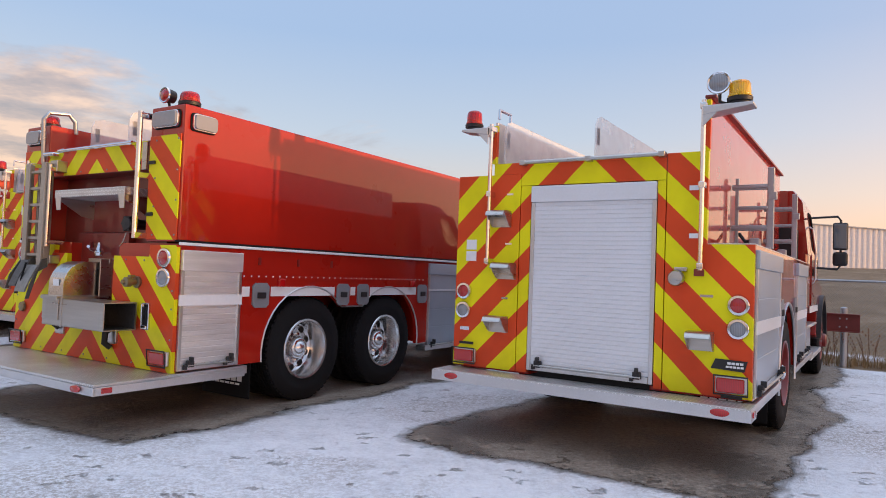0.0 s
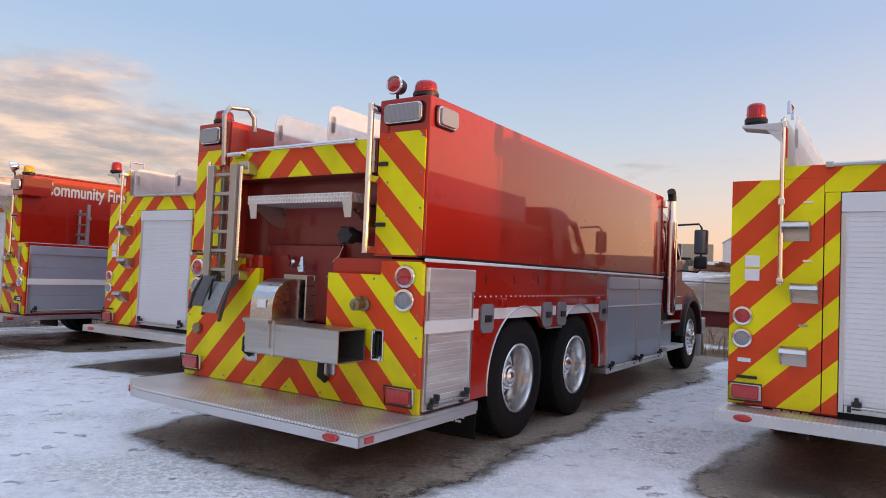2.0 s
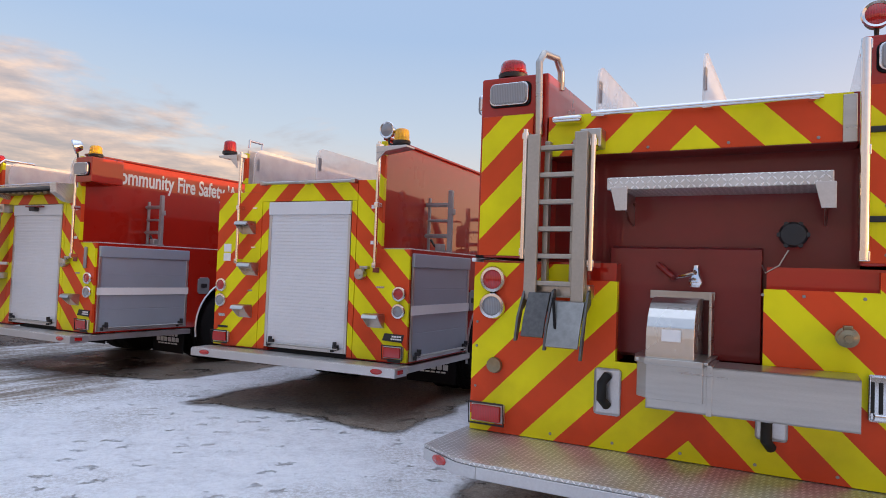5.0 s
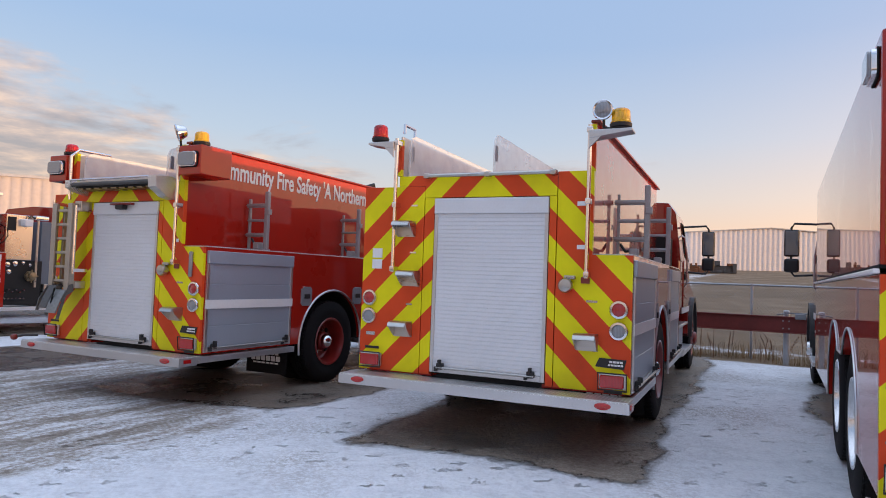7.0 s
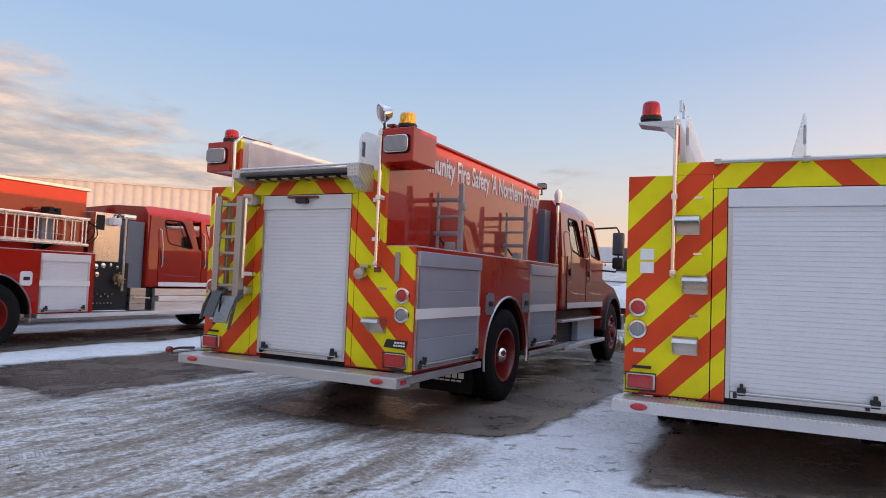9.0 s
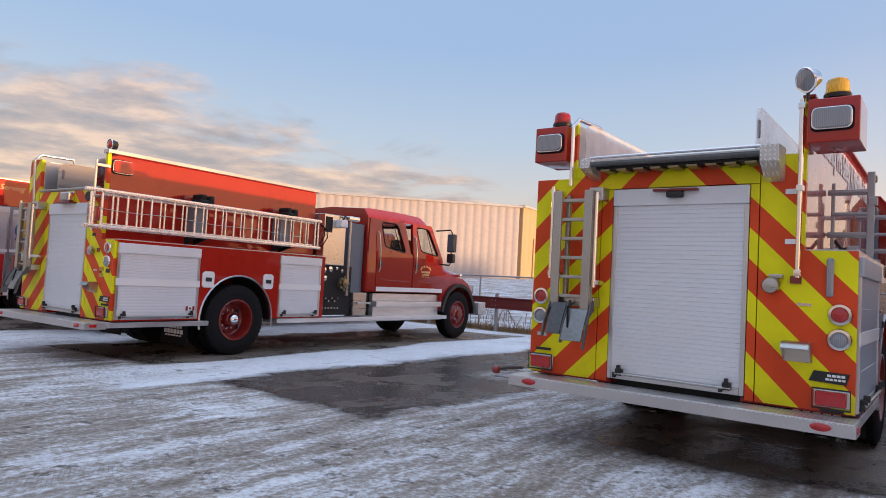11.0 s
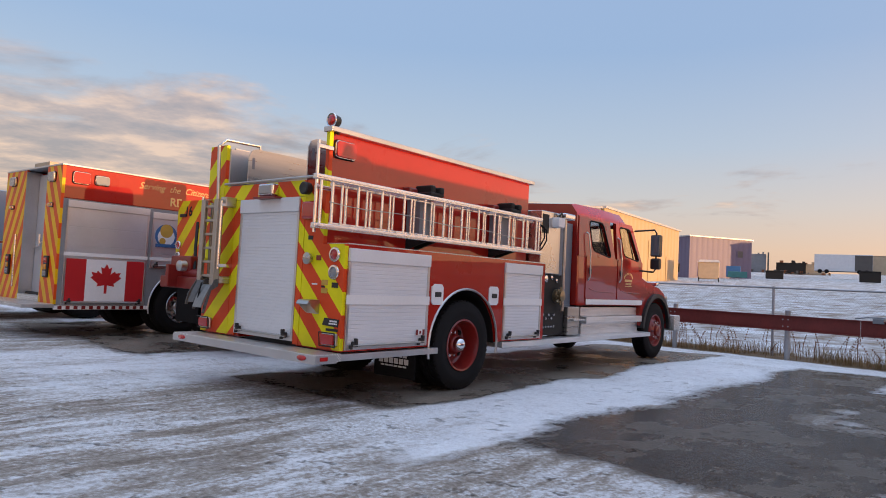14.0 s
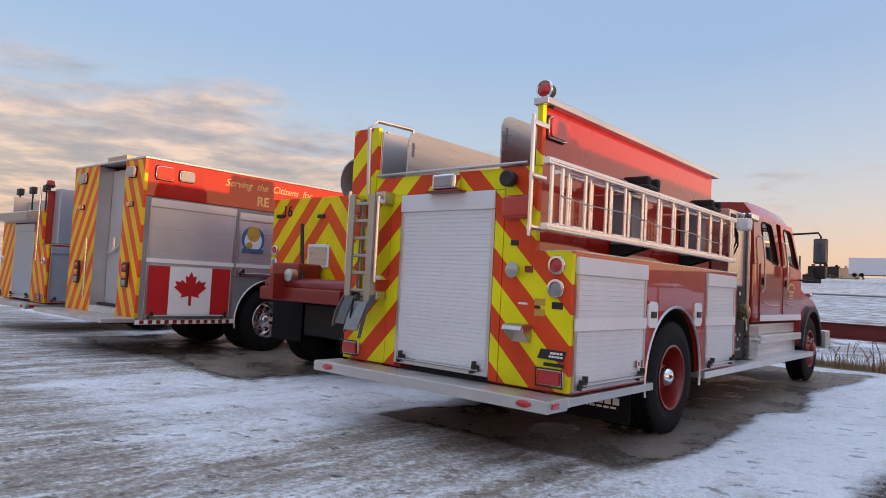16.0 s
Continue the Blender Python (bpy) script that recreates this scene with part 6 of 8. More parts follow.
    for y in (1.27, 2.87):
        part("ladder_clamp", box(NB(), 0.90, xl - 0.095, y - 0.10, y + 0.10, 1.70, 2.14, 0.01), "grey_plastic", t, "grey ladder bracket on the wall")
        hk = box(NB(), 0.93, xl + 0.05, y - 0.10, y + 0.13, 2.178, 2.22, 0.015)
        box(hk, 0.98, xl + 0.02, y - 0.06, y + 0.02, 2.21, 2.30, 0.018)
        box(hk, 1.02, xl + 0.06, y + 0.05, y + 0.12, 2.21, 2.285, 0.018)
        part("clamp_latch", hk, "chassis_black", t, "black ladder clamp")
        part("clamp_knob", box(NB(), 0.94, 1.06, y - 0.24, y - 0.10, 2.19, 2.26, 0.02), "rim_red", t)
        arm = prism(NB(), [(0.90, 1.58), (1.22, 1.68), (1.22, 1.70), (0.90, 1.70)], "y", y - 0.09, y - 0.06)
        prism(arm, [(0.90, 1.58), (1.22, 1.68), (1.22, 1.70), (0.90, 1.70)], "y", y + 0.06, y + 0.09)
        box(arm, 0.90, 1.22, y - 0.09, y + 0.09, 1.69, 1.702)
        part("clamp_arm", arm, "chassis_black", t)
    # pump panel, bright locker above it
    part("pump_house", box(NB(), -1.06, 1.06, L + 0.01, 4.56, 0.55, 1.425, 0.01), "chassis_black", t, "black pump panel housing")
    part("gap_panel", box(NB(), -0.92, 0.92, 4.60, 5.00, 0.55, 2.24, 0.01), "gap_blue", t, "blue-grey recessed panel behind the cab")
    part("step_box", box(NB(), 0.70, 1.12, 4.58, 4.94, 0.54, 0.96, 0.01), "brushed_steel", t, "bright steel step box")
    part("step_tread", box(NB(), 0.90, 1.20, 4.62, 4.98, 0.76, 0.785, 0.004), "tread_plate", t)
    part("seam_strip", box(NB(), 1.2105, 1.2145, 1.30, 2.66, 1.235, 1.247), "red_paint", t)
    for y, z, r in ((3.95, 1.34, 0.05), (4.10, 1.36, 0.05), (3.98, 1.20, 0.045), (4.26, 1.38, 0.03), (4.40, 1.34, 0.03)):
        part("gauge", lathe(NB(), [(r, 0), (r, 0.012), (r - 0.01, 0.016), (0.0005, 0.016)], (1.06, y - 0.1, z), "x", 16), "chrome", t, "round pump gauge")
    out = NB()
    lathe(out, [(0.10, 0), (0.10, 0.05), (0.075, 0.06), (0.075, 0.12), (0.03, 0.13), (0.0005, 0.13)], (1.06, 4.30, 1.12), "x", 20)
    for k in range(8):
        a = 2 * math.pi * k / 8
        cyl(out, (1.14, 4.30, 1.12), (1.14, 4.30 + 0.13 * math.cos(a), 1.12 + 0.13 * math.sin(a)), 0.014, 6)
    part("intake_cap", out, "old_brass", t, "spoked brass intake cap")
    for k in range(6):
        part("valve_knob", cyl(NB(), (1.06, 3.80 + 0.075 * k, 0.80 + 0.05 * (k % 2)), (1.12, 3.80 + 0.075 * k, 0.80 + 0.05 * (k % 2)), 0.018, 8), "chrome", t)
        part("valve_knob", cyl(NB(), (1.06, 3.80 + 0.075 * k, 0.68), (1.12, 3.80 + 0.075 * k, 0.68), 0.018, 8), "chrome", t)
    part("bright_locker", box(NB(), 0.62, 1.10, 3.76, 4.30, 1.43, 2.32, 0.012), "polished_steel", t, "polished steel locker above the pump panel")
    part("grille", box(NB(), 1.101, 1.108, 3.78, 3.95, 2.00, 2.27, 0.004), "chassis_black", t)
    part("flood_lamp", box(NB(), 1.06, 1.20, 4.28, 4.56, 2.24, 2.33, 0.02), "chrome", t, "chrome flood lamp")
    part("flood_lamp", box(NB(), 1.07, 1.22, 4.04, 4.22, 2.10, 2.24, 0.02), "white_poly", t, "pale flood lamp turned aside")
    part("lamp_stem", tube(NB(), [(1.14, 4.16, 2.24), (1.16, 4.20, 2.32), (1.13, 4.34, 2.24)], 0.014, 8), "black_plastic", t)
    part("upright_bar", cyl(NB(), (1.13, 4.38, 0.9), (1.13, 4.38, 2.25), 0.024), "brushed_steel", t)
    part("side_sill", box(NB(), 0.9, 1.235, yw + 0.76, 7.46, 0.45, 0.52, 0.006), "bright_plate", t, "aluminium running board")
    cab(t, 5.02, 7.54, True, 8.18, 8.92, w=1.02, wr=0.965, stacked=True)
    # door emblem of plain gold bars
    em = part("door_emblem", box(NB(), 1.034, 1.036, 6.74, 7.02, 1.315, 1.325), "gold_leaf", t, "gold door emblem of plain bars")
    for k in range(9):
        a = math.pi * (0.95 - 0.9 * k / 8)
        part("emblem_bar", box(NB(), 1.034, 1.038, 6.88 + 0.17 * math.cos(a) - 0.013, 6.88 + 0.17 * math.cos(a) + 0.013, 1.46 + 0.08 * math.sin(a) - 0.02, 1.46 + 0.08 * math.sin(a) + 0.02), "gold_leaf", em)
    for k in range(9):
        part("emblem_bar", box(NB(), 1.034, 1.038, 6.73 + k * 0.034, 6.755 + k * 0.034, 1.40, 1.44), "gold_leaf", em)
    for k in range(6):
        part("emblem_bar", box(NB(), 1.034, 1.038, 6.77 + k * 0.04, 6.797 + k * 0.04, 1.345, 1.38), "gold_leaf", em)
    fl = part("flag_sticker", box(NB(), 1.229, 1.231, 1.06, 1.20, 0.66, 0.72), "white_stripe", t, "small red and white flag sticker")
    part("sticker_bar", box(NB(), 1.2312, 1.2318, 1.06, 1.095, 0.66, 0.72), "rim_red", fl)
    part("sticker_bar", box(NB(), 1.2312, 1.2318, 1.165, 1.20, 0.66, 0.72), "rim_red", fl)
    part("sticker_bar", box(NB(), 1.2312, 1.2318, 1.115, 1.145, 0.675, 0.705), "rim_red", fl)
    return t


chevron("chevron_ladder", 0.316, 0.2215)
build_ladder_pumper("pumper_e")


# ---- the tanker ----
def build_tanker(key):
    t = thing("fire_tanker", "tall red water tanker truck with tandem chrome wheels", "fire truck", bay(key), "parked fire trucks")
    W, F = 1.205, 6.0
    # tank: smooth slab sides, rear corner columns
    part("tank", box(NB(), -0.79, 0.79, 0.32, F, 1.50, 2.33, 0.02), "red_paint", t, "red tank between the side walls", 30)
    for s in (-1, 1):
        a, b = sorted((s * 0.775, s * W))
        part("tank_side", box(NB(), a, b, 0.0, F, 1.505, 2.65, 0.015), "red_paint", t, "large glossy red slab side", 30)
    for s in (-1, 1):
        a, b = sorted((s * (0.79 if s > 0 else 0.86), s * (W - 0.02)))
        part("rear_panel", box(NB(), a, b, -0.012, 0.0, 1.52, 2.40, 0.004), "chevron_tanker", t, "chevron-faced corner panel")
        box_lamp(t, a + 0.05, b - 0.03, 2.46, 2.60, "lens_clear")
        box_lamp(t, 0.06, 0.30, 2.44, 2.58, "lens_clear", "x", s * W, s)
        beacon(t, s * 1.06, 0.15, 2.655, "lens_red", 0.13, 0.085)
    flood(t, 0.84, 0.08, 2.775, "lens_red", 0.062)
    part("column_hinge", box(NB(), 0.80, 0.88, -0.03, -0.01, 2.16, 2.19, 0.006), "black_plastic", t)
    part("column_hinge", box(NB(), 0.80, 0.88, -0.03, -0.01, 1.72, 1.75, 0.006), "black_plastic", t)
    # recessed rear wall with header band, a darker red than the sides
    part("recess_wall", box(NB(), -0.86, 0.79, 0.20, 0.32, 0.95, 2.36), "dark_red", t, "recessed dark red rear wall")
    part("recess_ledge", prism(NB(), [(0.20, 1.60), (0.13, 1.585), (0.13, 0.97), (0.20, 0.97)], "x", -0.42, 0.36, 0.006), "dark_red", t)
    part("header_band", box(NB(), -0.77, 0.77, 0.0, 0.32, 2.12, 2.375, 0.006), "dark_red", t)
    part("rear_panel", box(NB(), -0.765, 0.745, -0.012, 0.0, 2.125, 2.37, 0.003), "chevron_tanker", t, "chevron-faced header band")
    rail = cyl(NB(), (-0.50, -0.06, 2.355), (0.62, -0.06, 2.355), 0.017, 12)
    for x in (-0.45, 0.1, 0.58):
        box(rail, x - 0.025, x + 0.025, -0.07, 0.0, 2.335, 2.375, 0.006)
    part("bed_rail", rail, "chrome", t, "chrome cross rail")
    part("scene_lamp", box(NB(), -0.72, -0.55, -0.10, -0.012, 2.31, 2.35, 0.015), "chrome", t)
    # lower rear, notched in the middle for the dump chute
    low = [(-W, 0.43), (W, 0.43), (W, 1.475), (0.86, 1.475), (0.86, 1.375), (0.375, 1.375), (0.375, 0.93), (-0.345, 0.93), (-0.345, 1.385), (-0.56, 1.385), (-0.56, 1.475), (-W, 1.475)]
    part("rear_panel", prism(NB(), low, "y", -0.012, 0.03), "chevron_tanker", t, "chevron-faced lower rear")
    part("notch_floor", box(NB(), -0.345, 0.375, 0.0, 0.20, 0.91, 0.93), "dark_red", t)
    b = NB()
    box(b, -W + 0.04, W - 0.04, 0.03, 0.9, 0.45, 0.93)
    box(b, -W + 0.04, -0.36, 0.03, 0.9, 0.93, 1.49)
    box(b, 0.385, W - 0.04, 0.03, 0.9, 0.93, 1.49)
    box(b, -W + 0.04, W - 0.04, 0.33, F, 1.14, 1.49)
    box(b, -0.5, 0.5, 0.9, F, 0.6, 1.2)
    for s in (-1, 1):
        a, c = sorted((s * 0.5, s * (W - 0.04)))
        box(b, a, c, 3.60, F, 0.45, 1.2)
    part("body_core", b, "red_paint", t)
    R, zm = 0.63, 0.93
    am = math.asin((zm - TYRE_R) / R)
    a0 = math.asin((0.44 - TYRE_R) / R)
    arch = []
    for k in range(17):
        a = math.pi - a0 - (math.pi - a0 - am) * k / 16
        arch.append((1.57 + R * math.cos(a), TYRE_R + R * math.sin(a)))
    for k in range(17):
        a = math.pi - am - (math.pi - am - a0) * k / 16
        arch.append((2.88 + R * math.cos(a), TYRE_R + R * math.sin(a)))
    for s in (-1, 1):
        part("side_panel", prism(NB(), [(0.02, 1.475), (0.02, 0.44)] + arch + [(F, 0.44), (F, 1.475)], "x", *sorted((s * (W - 0.05), s * W))), "red_paint", t)
    for s in (-1, 1):
        for y in (1.57, 2.88):
            wheel(t, s * 1.19, y, s, "rear_alu")
        pts = [(s * (W + 0.004), y, z) for y, z in arch]
        part("arch_trim", tube(NB(), pts, 0.008, 6), "aluminium", t, "bright wheel-arch trim")
        part("drip_rail", box(NB(), *sorted((s * W, s * (W + 0.03))), 0.0, F, 1.478, 1.502, 0.006), "white_stripe", t, "pale rail under the tank")
        part("seam_strip", box(NB(), *sorted((s * (W - 0.05), s * (W + 0.004))), 0.0, F, 1.504, 1.522), "rubber", t)
    liner = NB()
    for s in (-1, 1):
        a, c = sorted((s * 0.5, s * 1.15))
        box(liner, a, c, 0.96, 3.58, 1.12, 1.15)
    part("arch_liner", liner, "chassis_black", t)
    ax = NB()
    for y in (1.57, 2.88):
        cyl(ax, (-0.8, y, TYRE_R), (0.8, y, TYRE_R), 0.09)
    box(ax, -0.55, 0.55, 0.2, 0.9, 0.40, 0.6, 0.03)
    part("rear_axle", ax, "chassis_black", t, "black tandem axles")
    shutter(t, "x", 0.03, 0.66, 0.445, 1.44, W + 0.004, "shutter_alloy", 0.17, 0.045, (0.98, 1.07), label="closed bright roller shutter")
    shutter(t, "x", 3.72, 4.83, 0.36, 1.45, W + 0.004, "shutter_grey", 0.14, 0.30, (1.10, 1.115), label="closed grey roller shutter")
    shutter(t, "x", 4.85, 5.96, 0.36, 1.45, W + 0.004, "shutter_grey", 0.14, 0.30, (1.10, 1.115), label="closed grey roller shutter")
    for y in (0.90, 2.06, 2.40, 3.58):
        scba_door(t, y, 1.06, 1, W)
    for a, c in ((0.68, 0.77), (1.03, 1.93), (2.19, 2.27), (2.53, 3.45)):
        part("stripe", box(NB(), W + 0.0005, W + 0.003, a, c, 1.05, 1.14), "white_stripe", t)
    for y in (1.10, 3.30):
        part("marker_lamp", box(NB(), W, W + 0.04, y, y + 0.08, 1.14, 1.22, 0.01), "lens_red", t, "small red marker lamp")
    for y in (0.86, 1.36, 1.85):
        part("catch", box(NB(), W, W + 0.008, y, y + 0.03, 1.34, 1.41), "rim_red", t)
    rivet = mesh_of("rivet", lathe(NB(), [(0.008, 0), (0.005, 0.004), (0.0005, 0.006)], (0, 0, 0), "x", 8), "bright_plate")
    for k in range(34):
        placed("rivet", rivet, t, Matrix.Translation((W * 1.05, 0.70 + k * 0.088, 1.235)))
    part("seam_strip", box(NB(), W, W + 0.004, 0.68, 3.70, 1.205, 1.215), "red_paint", t)
    for y0 in (0.02, 4.0):
        a, c = (0.0, 0.75) if y0 < 1 else (3.65, 6.05)
        part("side_sill", box(NB(), W - 0.1, W + 0.04, a, c, 0.34 if y0 > 1 else 0.36, 0.43 if y0 < 1 else 0.36 + 0.04, 0.005), "aluminium", t)
    # wide step across the back
    zs = 0.425
    pts = [(-1.25, 0.05), (-1.25, -0.50), (-0.98, -0.66), (-0.86, -0.68), (1.25, -0.68), (1.25, 0.05)]
    part("rear_step", prism(NB(), pts, "z", zs - 0.02, zs, 0.004), "tread_plate", t, "wide tread-plate rear step")
    sk = NB()
    box(sk, -0.86, 1.252, -0.684, -0.66, zs - 0.085, zs - 0.022, 0.004)
    prism(sk, [(-1.252, -0.50), (-0.98, -0.664), (-0.86, -0.684), (-0.86, -0.66), (-0.97, -0.64), (-1.23, -0.48)], "z", zs - 0.085, zs - 0.022)
    box(sk, -1.252, -1.23, -0.5, 0.05, zs - 0.085, zs - 0.022, 0.004)
    box(sk, 1.23, 1.252, -0.68, 0.72, zs - 0.085, zs - 0.022, 0.004)
    part("step_edge", sk, "aluminium", t, "aluminium edge of the step")
    part("step_bracket", box(NB(), -1.0, -0.8, -0.55, -0.3, zs - 0.13, zs - 0.022, 0.01), "chassis_black", t)
    for x, y in ((1.05, -0.69), (-1.11, -0.586)):
        m = lathe(NB(), [(0.06, 0.0), (0.055, 0.012), (0.0005, 0.018)], (0, 0, 0), "y", 18, -1)
        turn = Matrix.Rotation(radians(-30.6), 4, "Z") if x < 0 else Matrix.Identity(4)
        bmesh.ops.transform(m, matrix=Matrix.Translation((x, y, zs - 0.05)) @ turn @ Matrix.Diagonal((1, 1, 0.45, 1)), verts=m.verts)
        marker(t, m)
    marker(t, box(NB(), 1.245, 1.262, -0.62, -0.54, zs - 0.07, zs - 0.03, 0.004))
    # lamps
    for s in (-1, 1):
        round_lamp(t, s * 1.075, 1.37, "lens_red", -0.012, 0.08)
        round_lamp(t, s * 1.075, 1.205, "lens_clear", -0.012, 0.08)
        tail_lamp(t, s * 1.08, 0.545, -0.012)
    small_fittings(t, [(-1.08, 0.65, 0.13, 0.022, "black_plastic"), (0.70, 1.255, 0.08, 0.018, "blue_plate"), (0.70, 1.232, 0.08, 0.018, "rim_red")])
    head = mesh_of("bolt", lathe(NB(), [(0.009, 0), (0.008, 0.004), (0.0005, 0.006)], (0, 0, 0), "y", 8, -1), "worn_steel")
    spots = [(x * W, z) for x in (-0.975, 0.975) for z in (0.70, 0.95, 1.10)] + [(0.88, z) for z in (1.56, 1.80, 2.04, 2.36)] + [(W - 0.045, z) for z in (1.56, 1.85, 2.10, 2.36)]
    spots += [(x, 1.345) for x in (0.37, 0.55, 0.80)] + [(x, 0.47) for x in (-0.7, -0.35, 0.0, 0.35, 0.7)] + [(x, 2.15) for x in (-0.6, -0.2, 0.2, 0.6)]
    for x, z in spots:
        placed("bolt", head, t, Matrix.Translation((x * 1.05, -0.013, z)))
    # shelf of tread plate on two brackets
    sh = box(NB(), -0.385, 0.665, -0.14, 0.20, 1.895, 1.965, 0.006)
    s1 = part("rear_shelf", sh, "tread_plate", t, "tread-plate shelf on brackets")
    for x in (-0.31, 0.64):
        part("bracket_plate", prism(NB(), [(x - 0.055, 1.91), (x - 0.025, 1.78), (x + 0.035, 1.78), (x + 0.035, 1.91)], "y", -0.145, -0.136, 0.002), "aluminium", s1)
        part("bracket", prism(NB(), [(0.20, 1.72), (0.20, 1.90), (-0.12, 1.90), (-0.12, 1.86), (0.08, 1.74)], "x", x - 0.006, x + 0.006), "brushed_steel", s1)
    # black capped inlet with a retaining cable
    inlet = lathe(NB(), [(0.045, 0.0), (0.045, 0.10), (0.062, 0.11), (0.066, 0.19), (0.055, 0.205), (0.0005, 0.21)], (0.50, 0.20, 1.66), "y", 24, -1)
    cap = part("inlet_cap", inlet, "black_plastic", t, "black capped filler inlet")
    for k in range(6):
        a = 2 * math.pi * k / 6
        lug = cyl(NB(), (0.50 + 0.062 * math.cos(a), 0.06, 1.66 + 0.062 * math.sin(a)), (0.50 + 0.062 * math.cos(a), 0.0, 1.66 + 0.062 * math.sin(a)), 0.013, 6)
        part("lug", lug, "black_plastic", cap)
    part("cap_cable", tube(NB(), [(0.48, 0.02, 1.58), (0.44, 0.02, 1.50), (0.38, 0.03, 1.46), (0.36, 0.10, 1.50)], 0.004, 5), "brushed_steel", t)
    # dump chute: stainless elbow into a square duct
    el = NB()
    prof = [(0.10, 1.31), (-0.08, 1.31)] + [(-0.08 - 0.20 * math.sin(a), 1.11 + 0.20 * math.cos(a)) for a in (0.26, 0.52, 0.79, 1.05, 1.31, 1.57)] + [(-0.285, 1.0), (0.10, 1.00)]
    prism(el, prof, "x", -0.135, 0.09, 0.004)
    ch = part("dump_chute", el, "polished_steel", t, "stainless steel dump chute")
    part("flange", box(NB(), -0.175, 0.16, -0.32, 0.10, 0.985, 1.002, 0.004), "brushed_steel", ch)
    part("flange", box(NB(), 0.12, 0.135, 0.02, 0.19, 1.0, 1.34, 0.003), "brushed_steel", ch)
    part("flange", box(NB(), -0.19, 0.14, 0.10, 0.115, 1.30, 1.345, 0.003), "brushed_steel", ch)
    part("flange", box(NB(), 0.10, 0.28, 0.185, 0.199, 1.0, 1.345, 0.003), "brushed_steel", ch)
    bolts = NB()
    for k in range(7):
        lathe(bolts, [(0.01, 0), (0.008, 0.006), (0.0005, 0.007)], (0.245, 0.185, 1.02 + k * 0.05), "y", 6, -1)
        lathe(bolts, [(0.01, 0), (0.008, 0.006), (0.0005, 0.007)], (0.165, 0.185, 1.02 + k * 0.05), "y", 6, -1)
    part("bolt", bolts, "chrome", ch)
    tub = [(-0.195, 0.0), (-0.195, -0.18), (-0.175, -0.28), (-0.12, -0.335), (-0.05, -0.345), (0.14, -0.345), (0.14, 0.0)]
    part("tub", prism(NB(), tub, "z", 0.80, 0.986, 0.004), "brushed_steel", ch, "round-cornered steel tub")
    part("tub_rim", prism(NB(), [(x * 1.03 - 0.004, y * 1.03 - 0.006) for x, y in tub], "z", 0.975, 1.006, 0.004), "brushed_steel", ch)
    # duct walls, open at the right-hand end
    for bx in ((-0.12, 0.77, -0.33, -0.322, 0.75, 0.985), (-0.12, 0.77, -0.045, -0.037, 0.75, 0.985), (-0.12, 0.77, -0.33, -0.037, 0.977, 0.985), (-0.12, 0.77, -0.33, -0.037, 0.75, 0.758), (-0.12, -0.112, -0.33, -0.037, 0.75, 0.985)):
        part("duct_wall", box(NB(), *bx), "brushed_steel", ch, "side of an open-ended square steel duct")
    # dark plates added inside the duct to paint in its shade
    for bx in ((-0.10, 0.76, -0.3215, -0.319, 0.759, 0.976), (-0.10, 0.76, -0.048, -0.0455, 0.759, 0.976), (-0.10, 0.76, -0.318, -0.049, 0.9735, 0.9765), (-0.10, 0.76, -0.318, -0.049, 0.7585, 0.7615)):
        part("duct_shade", box(NB(), *bx), "dark_steel", ch, "dark plate that puts shade inside the duct")
    part("duct_seam", box(NB(), 0.155, 0.18, -0.336, -0.034, 0.745, 0.99, 0.002), "brushed_steel", ch)
    part("maker_label", box(NB(), -0.06, 0.03, -0.287, -0.2845, 1.09, 1.15), "white_poly", ch, "small pale maker label")
    lv = tube(NB(), [(-0.10, 0.16, 1.40), (-0.02, 0.0, 1.43), (0.06, -0.06, 1.45)], 0.014, 8)
    lathe(lv, [(0.03, 0), (0.04, 0.03), (0.02, 0.08), (0.015, 0.12), (0.0005, 0.125)], (0.05, 0.05, 1.37), "z", 10)
    part("chute_lever", lv, "chrome", t, "chrome chute lever")
    part("lever_grip", cyl(NB(), (-0.15, 0.10, 1.49), (-0.06, 0.04, 1.42), 0.018, 8), "rim_red", t)
    # outlet, tow eyes and folding hook
    ol = lathe(NB(), [(0.05, 0.0), (0.05, 0.02), (0.03, 0.03), (0.03, 0.07), (0.042, 0.075), (0.042, 0.12), (0.02, 0.13), (0.018, 0.15), (0.0005, 0.152)], (0.73, -0.012, 1.155), "y", 20, -1)
    box(ol, 0.71, 0.75, -0.10, -0.05, 1.19, 1.215, 0.005)
    part("outlet_cap", ol, "old_brass", t, "small steel outlet on a flange")
    for x, z in ((-0.38, 0.76), (0.42, 0.65)):
        e = part("tow_eye", box(NB(), x - 0.072, x + 0.072, -0.024, -0.012, z - (0.135 if x < 0 else 0.045), z + 0.13, 0.018), "aluminium", t, "tow eye on an aluminium plate")
        part("hook", tube(NB(), [(x, -0.03, z + 0.09), (x - 0.02, -0.07, z + 0.05), (x - 0.02, -0.075, z - 0.04), (x, -0.03, z - 0.08)], 0.026, 10), "chassis_black", e)
    hd = part("holder", box(NB(), 0.815, 0.915, -0.022, -0.012, 0.76, 0.985, 0.012), "chrome", t, "small chrome tool holder with black slots")
    for x in (0.832, 0.865, 0.898):
        part("slot", box(NB(), x - 0.009, x + 0.009, -0.027, -0.021, 0.80, 0.95, 0.003), "chassis_black", hd)
    part("clip", box(NB(), 0.835, 0.90, -0.045, -0.021, 0.765, 0.80, 0.008), "chrome", hd)
